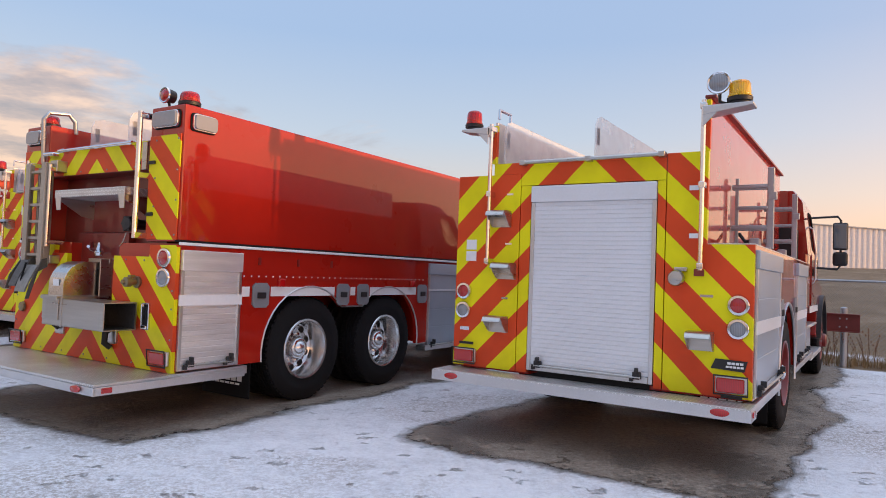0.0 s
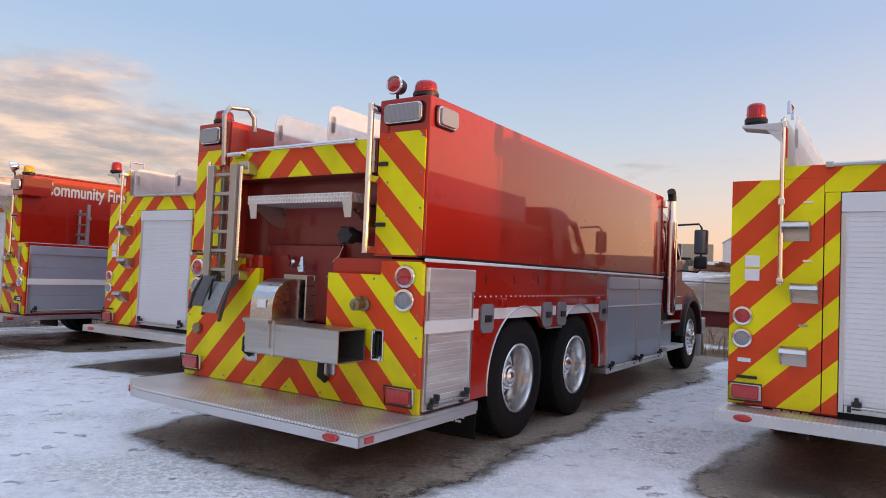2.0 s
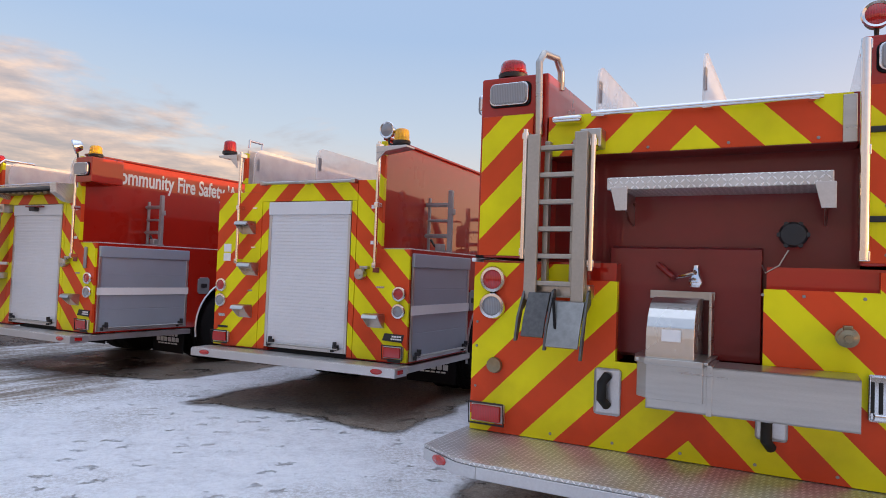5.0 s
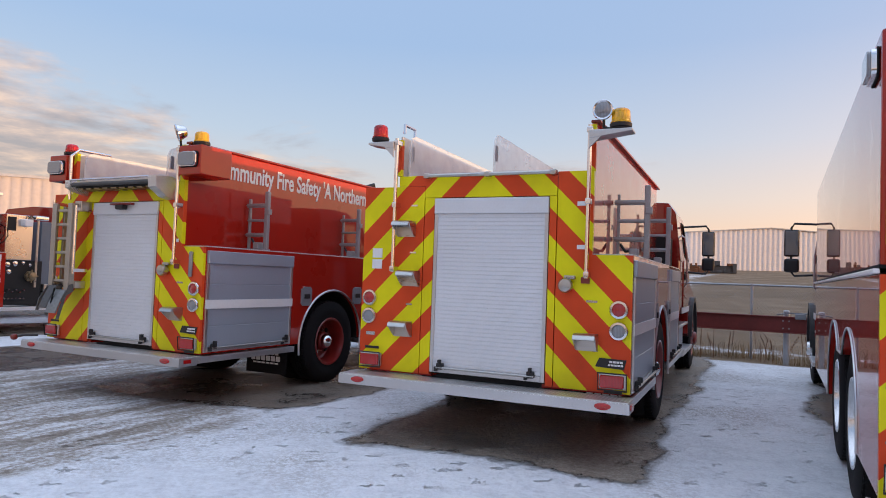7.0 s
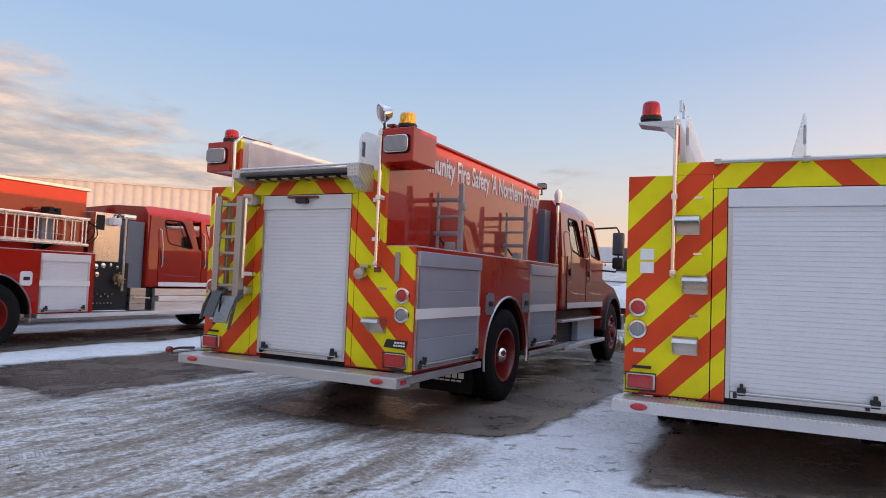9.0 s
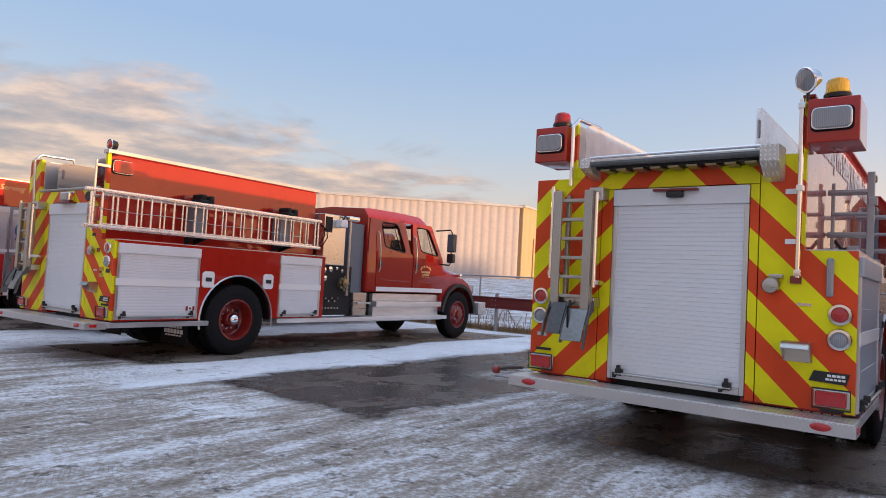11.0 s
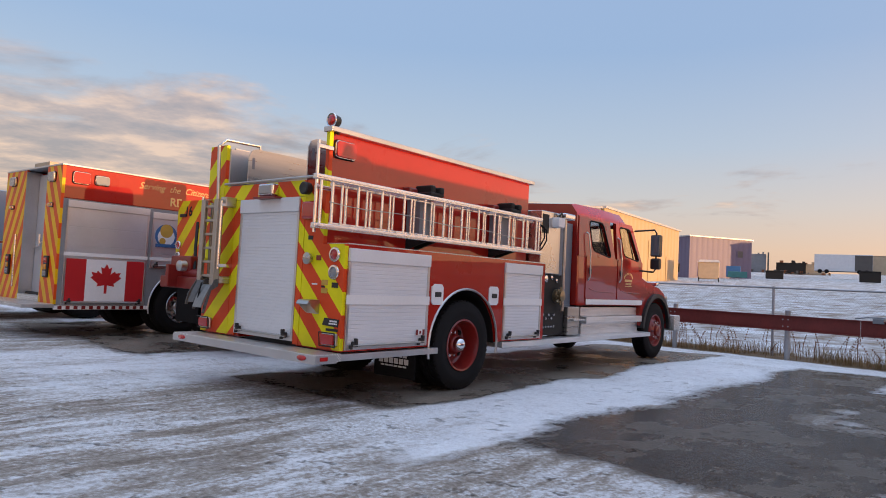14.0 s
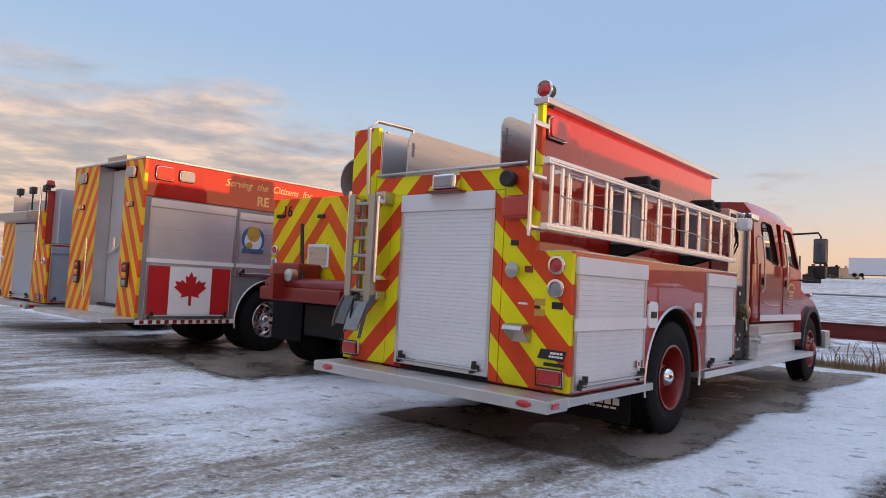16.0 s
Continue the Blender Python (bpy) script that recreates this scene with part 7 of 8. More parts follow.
    part("holder_rim", tube(NB(), [(0.82, -0.026, 0.77), (0.82, -0.03, 0.975), (0.91, -0.03, 0.975), (0.91, -0.026, 0.77)], 0.007, 8, True), "chrome", hd)
    part("valve_stub", lathe(NB(), [(0.02, 0.0), (0.05, 0.01), (0.045, 0.03), (0.0005, 0.035)], (-1.05, -0.012, 0.84), "y", 16, -1), "old_brass", t)
    # ladder and rails
    ladder_rear(t, -0.79, -0.52, 1.26, 2.23, -0.13)
    part("handle", tube(NB(), [(-0.815, -0.03, 2.26), (-0.82, -0.05, 2.70), (-0.81, 0.0, 2.77), (-0.79, 0.18, 2.79), (-0.78, 0.24, 2.72), (-0.78, 0.25, 2.60)], 0.022, 8), "brushed_steel", t, "bent steel grab rail")
    rp = cyl(NB(), (0.785, -0.11, 1.53), (0.785, -0.11, 2.60), 0.022, 12)
    for z in (1.55, 2.06, 2.57):
        box(rp, 0.765, 0.81, -0.125, 0.0, z - 0.025, z + 0.025, 0.005)
    part("grab_rail", rp, "chrome", t, "upright chrome grab rail")
    part("bed_edge", box(NB(), 0.70, 0.76, -0.02, 0.20, 2.12, 2.36, 0.004), "brushed_steel", t)
    sheet(t, -0.56, 0.28, 4.8, 2.36, 2.76, "clear_sheet")
    sheet(t, 0.04, 0.28, 4.8, 2.36, 2.78, "clear_sheet")
    mudflap(t, 0.86, 1.17, 0.10, 0.44)
    # cab, stack
    cab(t, 6.25, 7.4, False, 8.0, 9.1, rim="front_alu")
    st = lathe(NB(), [(0.055, 0.95), (0.082, 1.0), (0.082, 2.28), (0.058, 2.34), (0.050, 2.62), (0.0005, 2.63)], (1.28, 6.16, 0.0), "z", 24)
    part("stack_tip", tube(NB(), [(1.28, 6.16, 2.60), (1.28, 6.155, 2.66), (1.28, 6.13, 2.71), (1.28, 6.09, 2.74)], 0.056, 14), "chassis_black", t, "curved black pipe end")
    part("exhaust_pipe", st, "chrome", t, "upright chrome exhaust pipe")
    part("side_lamp", box(NB(), 1.20, 1.27, 5.90, 5.99, 2.48, 2.60, 0.02), "chrome", t, "small chrome marker lamp")
    part("stack_bracket", box(NB(), 1.0, 1.26, 6.12, 6.20, 1.5, 1.56, 0.01), "brushed_steel", t)
    part("wall_back", box(NB(), -1.1, 1.1, 6.02, 6.10, 0.6, 1.5), "chassis_black", t)
    return t


def widen(t, k):
    """Spread a thing's own meshes and wheels sideways."""
    for ob in t.children_recursive:
        if ob.name.startswith("wheel"):
            if ob.parent == t:
                ob.location.x *= k
        elif ob.data and ob.data.users == 1:
            ob.data.transform(Matrix.Diagonal((k, 1, 1, 1)))


tanker = build_tanker("tanker")
widen(tanker, 1.05)

# ---- fence line: guard beam, chain-link fence, dead grass ----
plain("beam_red", (0.17, 0.022, 0.016), 0.55, 0.0, 0.0, 0.22, 25, 0.1, (1, 1, 1))
plain("galvanised", (0.42, 0.43, 0.45), 0.5, 0.6, 0.0, 0.15, 40, 0.08)
plain("dry_grass", (0.30, 0.19, 0.085), 0.9, 0.0, 0.0, 0.35, 6, 0.0)
plain("rust_stalk", (0.24, 0.10, 0.05), 0.9, 0.0, 0.0, 0.3, 6, 0.0)


def fence_pose(s, n, z=None):
    x, y = fence_frame(s, n)
    # local x along +s, y towards +n
    m = Matrix(((-0.743, 0.669, 0, x), (0.669, 0.743, 0, y), (0, 0, 1, ground_height(n) if z is None else z), (0, 0, 0, 1)))
    return m @ Matrix.Diagonal((1, 1, 1, 1))


def build_beam():
    b = thing("guard_beam", "weathered dark red steel guard beam on short posts", "barrier", fence_pose(0, FENCE_N, 0.0))
    # an I-section in lengths, bolted at the posts
    joints = [3.15, 9.3, 15.4, 21.5, 27.6, 33.7, 39.8]
    for a, c in zip(joints, joints[1:]):
        bm = NB()
        box(bm, a + 0.006, c - 0.006, -0.02, 0.02, 0.60, 0.90, 0.004)
        box(bm, a + 0.006, c - 0.006, -0.07, 0.07, 0.888, 0.904, 0.003)
        box(bm, a + 0.006, c - 0.006, -0.07, 0.07, 0.596, 0.612, 0.003)
        part("beam", bm, "beam_red", b)
    s = 3.4
    while s < 39:
        p = part("post", cyl(NB(), (s, 0.12, -0.3), (s, 0.12, 0.99), 0.055, 14), "galvanised", b, "round galvanised post")
        part("cap", lathe(NB(), [(0.06, 0), (0.058, 0.015), (0.03, 0.03), (0.0005, 0.032)], (s, 0.12, 0.985), "z", 14), "galvanised", p)
        bt = NB()
        for ds, z in ((-0.05, 0.68), (0.05, 0.68), (-0.05, 0.82), (0.05, 0.82)):
            lathe(bt, [(0.014, 0), (0.012, 0.012), (0.0005, 0.014)], (s + ds, -0.02, z), "y", 8, -1)
        part("bolt", bt, "galvanised", p)
        s += 2.43
    for s in (21.2, 10.45):
        c = NB()
        box(c, s - 0.09, s + 0.09, -0.09, 0.09, 0.86, 0.955, 0.01)
        tube(c, [(s - 0.45, 0.0, 0.93), (s - 0.2, 0.0, 0.965), (s, 0.0, 0.97), (s + 0.2, 0.0, 0.965), (s + 0.4, 0.0, 0.93)], 0.012, 6)
        part("socket_box", c, "grey_plastic", b, "grey socket box with a cable")


def build_fence():
    n = FENCE_N + 0.75
    f = thing("chain_link_fence", "chain-link fence on thin galvanised posts", "fence", fence_pose(0, n, 0.0))
    s = 0.0
    while s <= 45:
        part("post", cyl(NB(), (s + 2.35, 0, -0.2), (s + 2.35, 0, 1.50), 0.028, 10), "galvanised", f)
        s += 3.0
    part("top_rail", cyl(NB(), (-10, 0, 1.47), (46, 0, 1.47), 0.021, 8), "galvanised", f)
    # woven wire: two sets of slanting strands
    vs, fs = [], []
    h, pitch, r = 1.42, 0.075, 0.0018
    for d in (-1, 1):
        s = -6.0
        while s < 42:
            a, c = (s, 0.04), (s + d * h, 0.04 + h)
            k = len(vs)
            for (u, z) in (a, c):
                vs += [(u - r, d * 0.003 - r, z), (u + r, d * 0.003 - r, z), (u, d * 0.003 + r, z)]
            fs += [(k, k + 1, k + 4, k + 3), (k + 1, k + 2, k + 5, k + 4), (k + 2, k, k + 3, k + 5)]
            s += pitch
    me = bpy.data.meshes.new("wire_mesh")
    me.from_pydata(vs, [], fs)
    me.materials.append(MATS["galvanised"])
    ob = new("wire_mesh", me)
    ob.parent = f
    tagged(ob, kind="stuff")


def build_grass():
    """Dead grass along the fence foot: bent blades in tufts, and taller rusty stalks."""
    rng = random.Random(7)
    for name, mat, count, label in (("dry_grass", "dry_grass", 30000, "tufts of dead straw-coloured grass along the fence"), ("dock_stalks", "rust_stalk", 500, "rusty dead weed stalks among the grass")):
        vs, fs = [], []
        for i in range(count):
            s = rng.uniform(-6, 42)
            dens = 0.5 + 0.5 * noise.noise((s * 0.5, 0, 2.0))
            n = FENCE_N + 0.35 + abs(rng.gauss(0, 0.5)) * (0.8 + dens) - 0.25
            if noise.noise((s * 0.9, n * 1.3, 4.0)) < -0.15 and name == "dry_grass":
                continue
            x, y = fence_frame(s, n)
            h = rng.uniform(0.06, 0.34) * (0.6 + 0.8 * dens) if name == "dry_grass" else rng.uniform(0.35, 0.75)
            a, lean = rng.uniform(0, 6.283), rng.uniform(0.05, 0.6) * h
            dx, dy = math.cos(a), math.sin(a)
            w = rng.uniform(0.002, 0.005) if name == "dry_grass" else 0.005
            z0 = ground_height(n) - 0.02
            k = len(vs)
            px, py = -dy * w, dx * w
            for f, ww in ((0.0, 1.0), (0.55, 0.8), (1.0, 0.15)):
                cx, cy = x + dx * lean * f * f, y + dy * lean * f * f
                vs += [(cx - px * ww, cy - py * ww, z0 + h * f), (cx + px * ww, cy + py * ww, z0 + h * f)]
            fs += [(k, k + 1, k + 3, k + 2), (k + 2, k + 3, k + 5, k + 4)]
            if name == "dock_stalks":
                for j in range(7):
                    zz = z0 + h * (0.45 + 0.08 * j)
                    f = 0.45 + 0.08 * j
                    cx, cy = x + dx * lean * f * f, y + dy * lean * f * f
                    k = len(vs)
                    o = rng.uniform(0.008, 0.022)
                    vs += [(cx - o, cy, zz), (cx, cy - o, zz + 0.015), (cx + o, cy, zz + 0.02), (cx, cy + o, zz + 0.045)]
                    fs += [(k, k + 1, k + 2), (k, k + 2, k + 3), (k + 1, k + 3, k + 2)]
        me = bpy.data.meshes.new(name)
        me.from_pydata(vs, [], fs)
        me.materials.append(MATS[mat])
        tagged(new(name, me), label, "grass", kind="stuff")


build_beam()
build_fence()
build_grass()

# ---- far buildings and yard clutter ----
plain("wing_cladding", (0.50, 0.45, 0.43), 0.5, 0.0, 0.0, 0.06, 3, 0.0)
plain("white_cladding", (0.90, 0.81, 0.76), 0.5, 0.0, 0.0, 0.06, 3, 0.0)
plain("lilac_cladding", (0.17, 0.135, 0.20), 0.55, 0.0, 0.0, 0.06, 3, 0.0)
plain("cream_cladding", (0.50, 0.36, 0.20), 0.5, 0.0, 0.0, 0.05, 3, 0.0)
plain("roof_sheet", (0.55, 0.53, 0.52), 0.5, 0.3, 0.0, 0.08, 3, 0.0)
plain("dark_door", (0.10, 0.09, 0.085), 0.5, 0.0, 0.0, 0.1, 10, 0.0)
plain("tan_paint", (0.52, 0.40, 0.27), 0.5, 0.0, 0.0, 0.1, 10, 0.0)
plain("blue_paint", (0.04, 0.14, 0.33), 0.5, 0.0, 0.0, 0.1, 10, 0.0)
plain("green_paint", (0.05, 0.20, 0.20), 0.5, 0.0, 0.0, 0.1, 10, 0.0)
plain("white_panel", (0.70, 0.70, 0.72), 0.5, 0.0, 0.0, 0.06, 10, 0.0)
plain("shade_block_grey", (0.30, 0.29, 0.29), 0.7, 0.0, 0.0, 0.1, 2, 0.0)
plain("sunlit_orange", (0.42, 0.17, 0.07), 0.7, 0.0, 0.0, 0.2, 8, 0.2)
plain("snow_heap", (0.80, 0.81, 0.84), 0.9, 0.0, 0.0, 0.08, 6, 0.3)


def ribbed_wall(L, h, pitch, depth=0.05, rise=0.0):
    """A sheet of trapezoid cladding along x, base at z=0; rise lifts the middle to a gable."""
    bm = NB()
    n = max(2, int(L / pitch))
    pts = []
    for i in range(n):
        x = i * L / n
        w = L / n
        pts += [(x, 0.0), (x + 0.35 * w, 0.0), (x + 0.42 * w, -depth), (x + 0.93 * w, -depth)]
    pts.append((L, 0.0))

    def top(x):
        return h + rise * (1 - abs(2 * x / L - 1))
    lo = [bm.verts.new((x, d, -1.0)) for x, d in pts]
    hi = [bm.verts.new((x, d, top(x))) for x, d in pts]
    for i in range(len(pts) - 1):
        bm.faces.new((lo[i], lo[i + 1], hi[i + 1], hi[i]))
    bl = [bm.verts.new((x, 0.3, -1.0)) for x in (0, L)]
    xs = (0, L / 2, L) if rise else (0, L)
    bh = [bm.verts.new((x, 0.3, top(x))) for x in xs]
    bm.faces.new((*bl[::-1], bh[0], *bh[1:]))
    return bm


def hall(name, label, a, b, depth, z0, h, wall, pitch, rise=0.0, doors=(), end_wall=None):
    """A clad hall whose front runs from a to b (plan), seen from the right-hand side of that line."""
    a, b = Vector((*a, 0)), Vector((*b, 0))
    L = (b - a).length
    u = (b - a).normalized()
    v = Vector((-u.y, u.x, 0))
    m = Matrix(((u.x, v.x, 0, a.x), (u.y, v.y, 0, a.y), (0, 0, 1, z0), (0, 0, 0, 1)))
    t = thing(name, label, "building", m)
    part("wall", ribbed_wall(L, h, pitch, 0.06, rise), wall, t)
    for x0 in (0.0, L):
        bm = ribbed_wall(depth, h, pitch)
        bmesh.ops.transform(bm, matrix=Matrix.Translation((x0, 0.31 if x0 else depth, 0)) @ Matrix.Rotation(radians(90 if x0 else -90), 4, "Z"), verts=bm.verts)
        part("wall", bm, end_wall or wall, t)
    rf = NB()
    if rise:
        prism(rf, [(-0.3, h - 0.02), (L / 2, h + rise + 0.04), (L + 0.3, h - 0.02), (L + 0.3, h + 0.16), (L / 2, h + rise + 0.22), (-0.3, h + 0.16)], "y", -0.25, depth + 0.25)
    else:
        box(rf, -0.25, L + 0.25, -0.25, depth + 0.25, h, h + 0.22)
    part("roof", rf, "roof_sheet", t)
    for x0, x1, za, zb, mat in doors:
        d = part("door", box(NB(), x0, x1, -0.12, -0.065, za, zb, 0.01), mat, t)
        fr = NB()
        box(fr, x0 - 0.08, x0, -0.14, -0.065, za, zb + 0.08)
        box(fr, x1, x1 + 0.08, -0.14, -0.065, za, zb + 0.08)
        box(fr, x0, x1, -0.14, -0.065, zb, zb + 0.08)
        part("door_frame", fr, wall, d)
    return t


# the lit shop: sunlit front, ribbed flank
hall("workshop", "cream metal workshop with its long front in low sun", (-1.1, 84.5), (13.8, 108.9), 30, 2.0, 8.0, "cream_cladding", 1.4, 0.0,
     [(3.2, 6.2, 0.1, 4.6, "cream_cladding"), (7.8, 8.6, 0.1, 2.6, "dark_door"), (10.0, 10.8, 0.1, 2.6, "dark_door"), (15.0, 19.0, 0.1, 5.6, "cream_cladding"), (22.5, 26.0, 0.1, 4.0, "cream_cladding")])
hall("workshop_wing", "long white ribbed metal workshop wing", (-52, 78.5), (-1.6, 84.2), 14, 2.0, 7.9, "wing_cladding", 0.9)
gable = hall("warehouse", "large white ribbed metal hall with a low gable", (63.1, 120.8), (90.2, 109.5), 40, 4.0, 7.7, "white_cladding", 0.85, 1.0)
for u in (3.0, 8.5, 14.0):
    part("window", box(NB(), -0.14, -0.075, u, u + 1.6, 2.2, 4.8, 0.02), "dark_door", gable, "dark flank window")
hall("store_shed", "lilac metal shed with a flat roof", (23.5, 136.0), (36.5, 141.0), 18, 4.4, 7.3, "lilac_cladding", 1.1, 0.0, [(10.6, 11.8, 4.0, 5.2, "dark_door")])
# long low unseen block added far sunward; its shadow just reaches the trucks' tops
SHADE_D = 260.0


def shade_block(ends, label):
    """A long flat-roofed shade caster; ends: (distance along, roof height) at both ends."""
    bm = NB()
    ux, uy = SUN_AZ
    for l, top in ends:
        for d in (SHADE_D, SHADE_D + 30):
            for z in (-0.5, top):
                bm.verts.new((ux * d - uy * l, uy * d + ux * l, z))
    v = list(bm.verts)
    for q in ((0, 1, 3, 2), (4, 6, 7, 5), (0, 4, 5, 1), (2, 3, 7, 6), (1, 5, 7, 3), (0, 2, 6, 4)):
        bm.faces.new([v[k] for k in q])
    bmesh.ops.recalc_face_normals(bm, faces=bm.faces)
    t = thing("unseen_shade_block", label, "building", Matrix.Identity(4))
    part("wall", bm, "shade_block_grey", t)


shade_block([(-90.0, 12.6), (15.9, 11.2)], "long low unseen block that shades the trucks")
shade_block([(16.0, 13.8), (70.0, 13.8)], "tall unseen block that shades the field")


def far_box(name, label, cat, az, dist, eye, w, h, z, mat, d=2.5, extra=None):
    """A thing of the far yard, facing the trucks."""
    x, y = eye[0] + dist * math.sin(radians(az)), eye[1] + dist * math.cos(radians(az))
    t = thing(name, label, cat, pose(x, y, z, 0, 0, -az))
    part("body", box(NB(), -w / 2, w / 2, 0, d, 0.5 if extra == "wheels" else 0.0, h, min(0.08, h * 0.05)), mat, t)
    if extra == "wheels":
        for s in (-1, 1):
            for dx in (0.28, 0.40):
                part("wheel", cyl(NB(), (s * w * dx, -0.05, 0.45), (s * w * dx, 0.3, 0.45), 0.45, 16), "rubber", t)
        part("chassis", box(NB(), -w / 2 + 0.1, w / 2 - 0.1, 0.05, d - 0.1, 0.42, 0.56), "chassis_black", t)
        part("rear_door", box(NB(), w / 2 - 0.30 * w, w / 2 - 0.05, -0.03, -0.002, 0.6, h - 0.15, 0.01), "dark_door", t)
    elif extra == "camper":
        part("roof", prism(NB(), [(-w / 2 - 0.1, h), (-w / 2 + 0.2, h + 0.3), (w / 2 - 0.2, h + 0.3), (w / 2 + 0.1, h)], "y", -0.15, d), "white_panel", t)
        for s in (-1, 1):
            part("leg", prism(NB(), [(s * w * 0.5, -0.4), (s * w * 0.5, 0.2), (s * w * 0.42, 0.2), (s * w * 0.46, -0.4)], "y", 0, 0.3), "chassis_black", t)
    elif extra == "lid":
        part("lid", prism(NB(), [(-w / 2 - 0.05, h), (-w / 2 + 0.1, h + 0.15), (w / 2 - 0.1, h + 0.15), (w / 2 + 0.05, h)], "y", -0.1, d + 0.1), mat, t)
    elif extra == "frame":
        rng = random.Random(int(az * 10))
        for k in range(18):
            u, ww, hh = rng.uniform(-w * 0.6, w * 0.6), rng.uniform(0.15, 0.9), rng.uniform(0.15, 0.7)
            z0 = rng.choice((0.0, 0.0, h))
            part("load", box(NB(), u - ww / 2, u + ww / 2, -0.5, d * 0.6, z0 if abs(u) < w / 2 - 0.3 else 0.0, z0 + hh, 0.03), rng.choice((mat, "dark_steel", "rust_stalk")), t)
    return t


EYE_D = (-13.9, 11.5)
far_box("camper_shell", "tan camper body standing on legs in the snow", "camper", 18.2, 95, EYE_D, 2.6, 2.2, 3.3, "tan_paint", 2.5, "camper")
far_box("car", "dark car parked by the shed", "car", 14.9, 118, EYE_D, 4.6, 1.3, 4.7, "chassis_black", 1.8, "lid")
far_box("container", "blue steel skip beside the shed", "container", 20.0, 130, EYE_D, 2.4, 1.9, 4.6, "blue_paint", 2.5)
far_box("container", "teal steel bin in the snow", "container", 20.3, 122, EYE_D, 3.0, 1.0, 4.3, "green_paint", 2.0)
far_box("dumpster", "dark steel dumpster in the snow", "container", 22.9, 120, EYE_D, 2.6, 1.15, 4.3, "chassis_black", 2.5, "lid")
far_box("machine", "dark parked machine body far off", "machine", 21.5, 180, EYE_D, 5.0, 4.4, 7.3, "grey_plastic", 3.0, "frame")
far_box("machine", "dark parked loader far off", "machine", 24.0, 185, EYE_D, 6.5, 2.5, 7.5, "chassis_black", 3.0, "frame")
far_box("lumber_stack", "stacked yellow timber far off", "timber stack", 25.0, 190, EYE_D, 9.0, 2.6, 7.4, "tan_paint", 3.0, "frame")
far_box("semi_trailer", "white box trailer parked far off", "trailer", 27.4, 170, EYE_D, 11.0, 4.2, 7.2, "white_panel", 2.6, "wheels")
far_box("dumpster", "dark steel dumpster in the snow", "container", 29.1, 120, EYE_D, 2.8, 1.5, 4.3, "chassis_black", 2.5, "lid")
far_box("dumpster", "dark steel dumpster in the snow", "container", 31.0, 122, EYE_D, 3.2, 1.7, 4.3, "chassis_black", 2.5, "lid")
far_box("shed", "pale parked office cabin far off", "cabin", 30.2, 175, EYE_D, 8.0, 4.0, 7.4, "tan_paint", 3.0, "lid")
far_box("machine", "dark parked machine body far off", "machine", 20.4, 185, EYE_D, 4.0, 3.5, 7.6, "rim_red", 3.0, "frame")
EYE_C = (-10.4, 8.7)
far_box("machine_row", "row of dark farm machinery far off", "machine", 33.0, 95, EYE_C, 6.0, 0.9, 3.3, "rust_stalk", 2.0, "frame")
far_box("machine_row", "row of rusty farm machinery far off", "machine", 35.4, 100, EYE_C, 7.0, 1.0, 3.5, "dark_door", 2.0, "frame")
far_box("machine_row", "row of rusty farm machinery far off", "machine", 30.6, 95, EYE_C, 5.0, 0.9, 3.3, "tan_paint", 2.0, "frame")


def heap(name, label, az, dist, rx, ry, h, mat, z):
    x, y = EYE_C[0] + dist * math.sin(radians(az)), EYE_C[1] + dist * math.cos(radians(az))
    bm = NB()
    bmesh.ops.create_icosphere(bm, subdivisions=4, radius=1.0)
    for v in bm.verts:
        k = 1 + 0.25 * noise.noise(v.co * 1.7 + Vector((az, 0, 0))) + 0.08 * noise.noise(v.co * 5)
        v.co = Vector((v.co.x * rx * k, v.co.y * ry * k, max(-0.2, v.co.z) * h * k))
    single(name, bm, mat, label, "heap", m=pose(x, y, z, 0, 0, -az), smooth=60)


heap("snow_bank", "long ploughed bank of old snow", 31.0, 24, 2.3, 1.3, 1.45, "snow_heap", 0.12)
# orange colour puts low sunlight on this part of the bank
heap("sunlit_heap", "heap of snow and soil, low sun painted orange on it", 33.4, 23.2, 0.62, 0.6, 0.95, "sunlit_orange", 0.12)


# ---- the rescue truck, the old tanker and the far pumper ----
BAYS["rescue"] = (-21.80, 22.67, -35.0)
BAYS["old_tanker"] = (-18.05, 21.78, -35.0)
BAYS["pumper_h"] = (-24.95, 25.15, -35.0)


def maple_leaf(c, s):
    """Outline of the leaf, in (u, z), one half mirrored."""
    half = [(0.0, 1.0), (0.15, 0.72), (0.32, 0.80), (0.25, 0.38), (0.50, 0.58), (0.56, 0.46), (0.86, 0.50), (0.76, 0.28), (0.90, 0.18), (0.46, -0.18), (0.52, -0.34), (0.08, -0.26), (0.08, -0.75)]
    pts = [(c[0] + s * u, c[1] + s * z) for u, z in half]
    pts += [(c[0] - s * u, c[1] + s * z) for u, z in half[:0:-1]]
    return pts


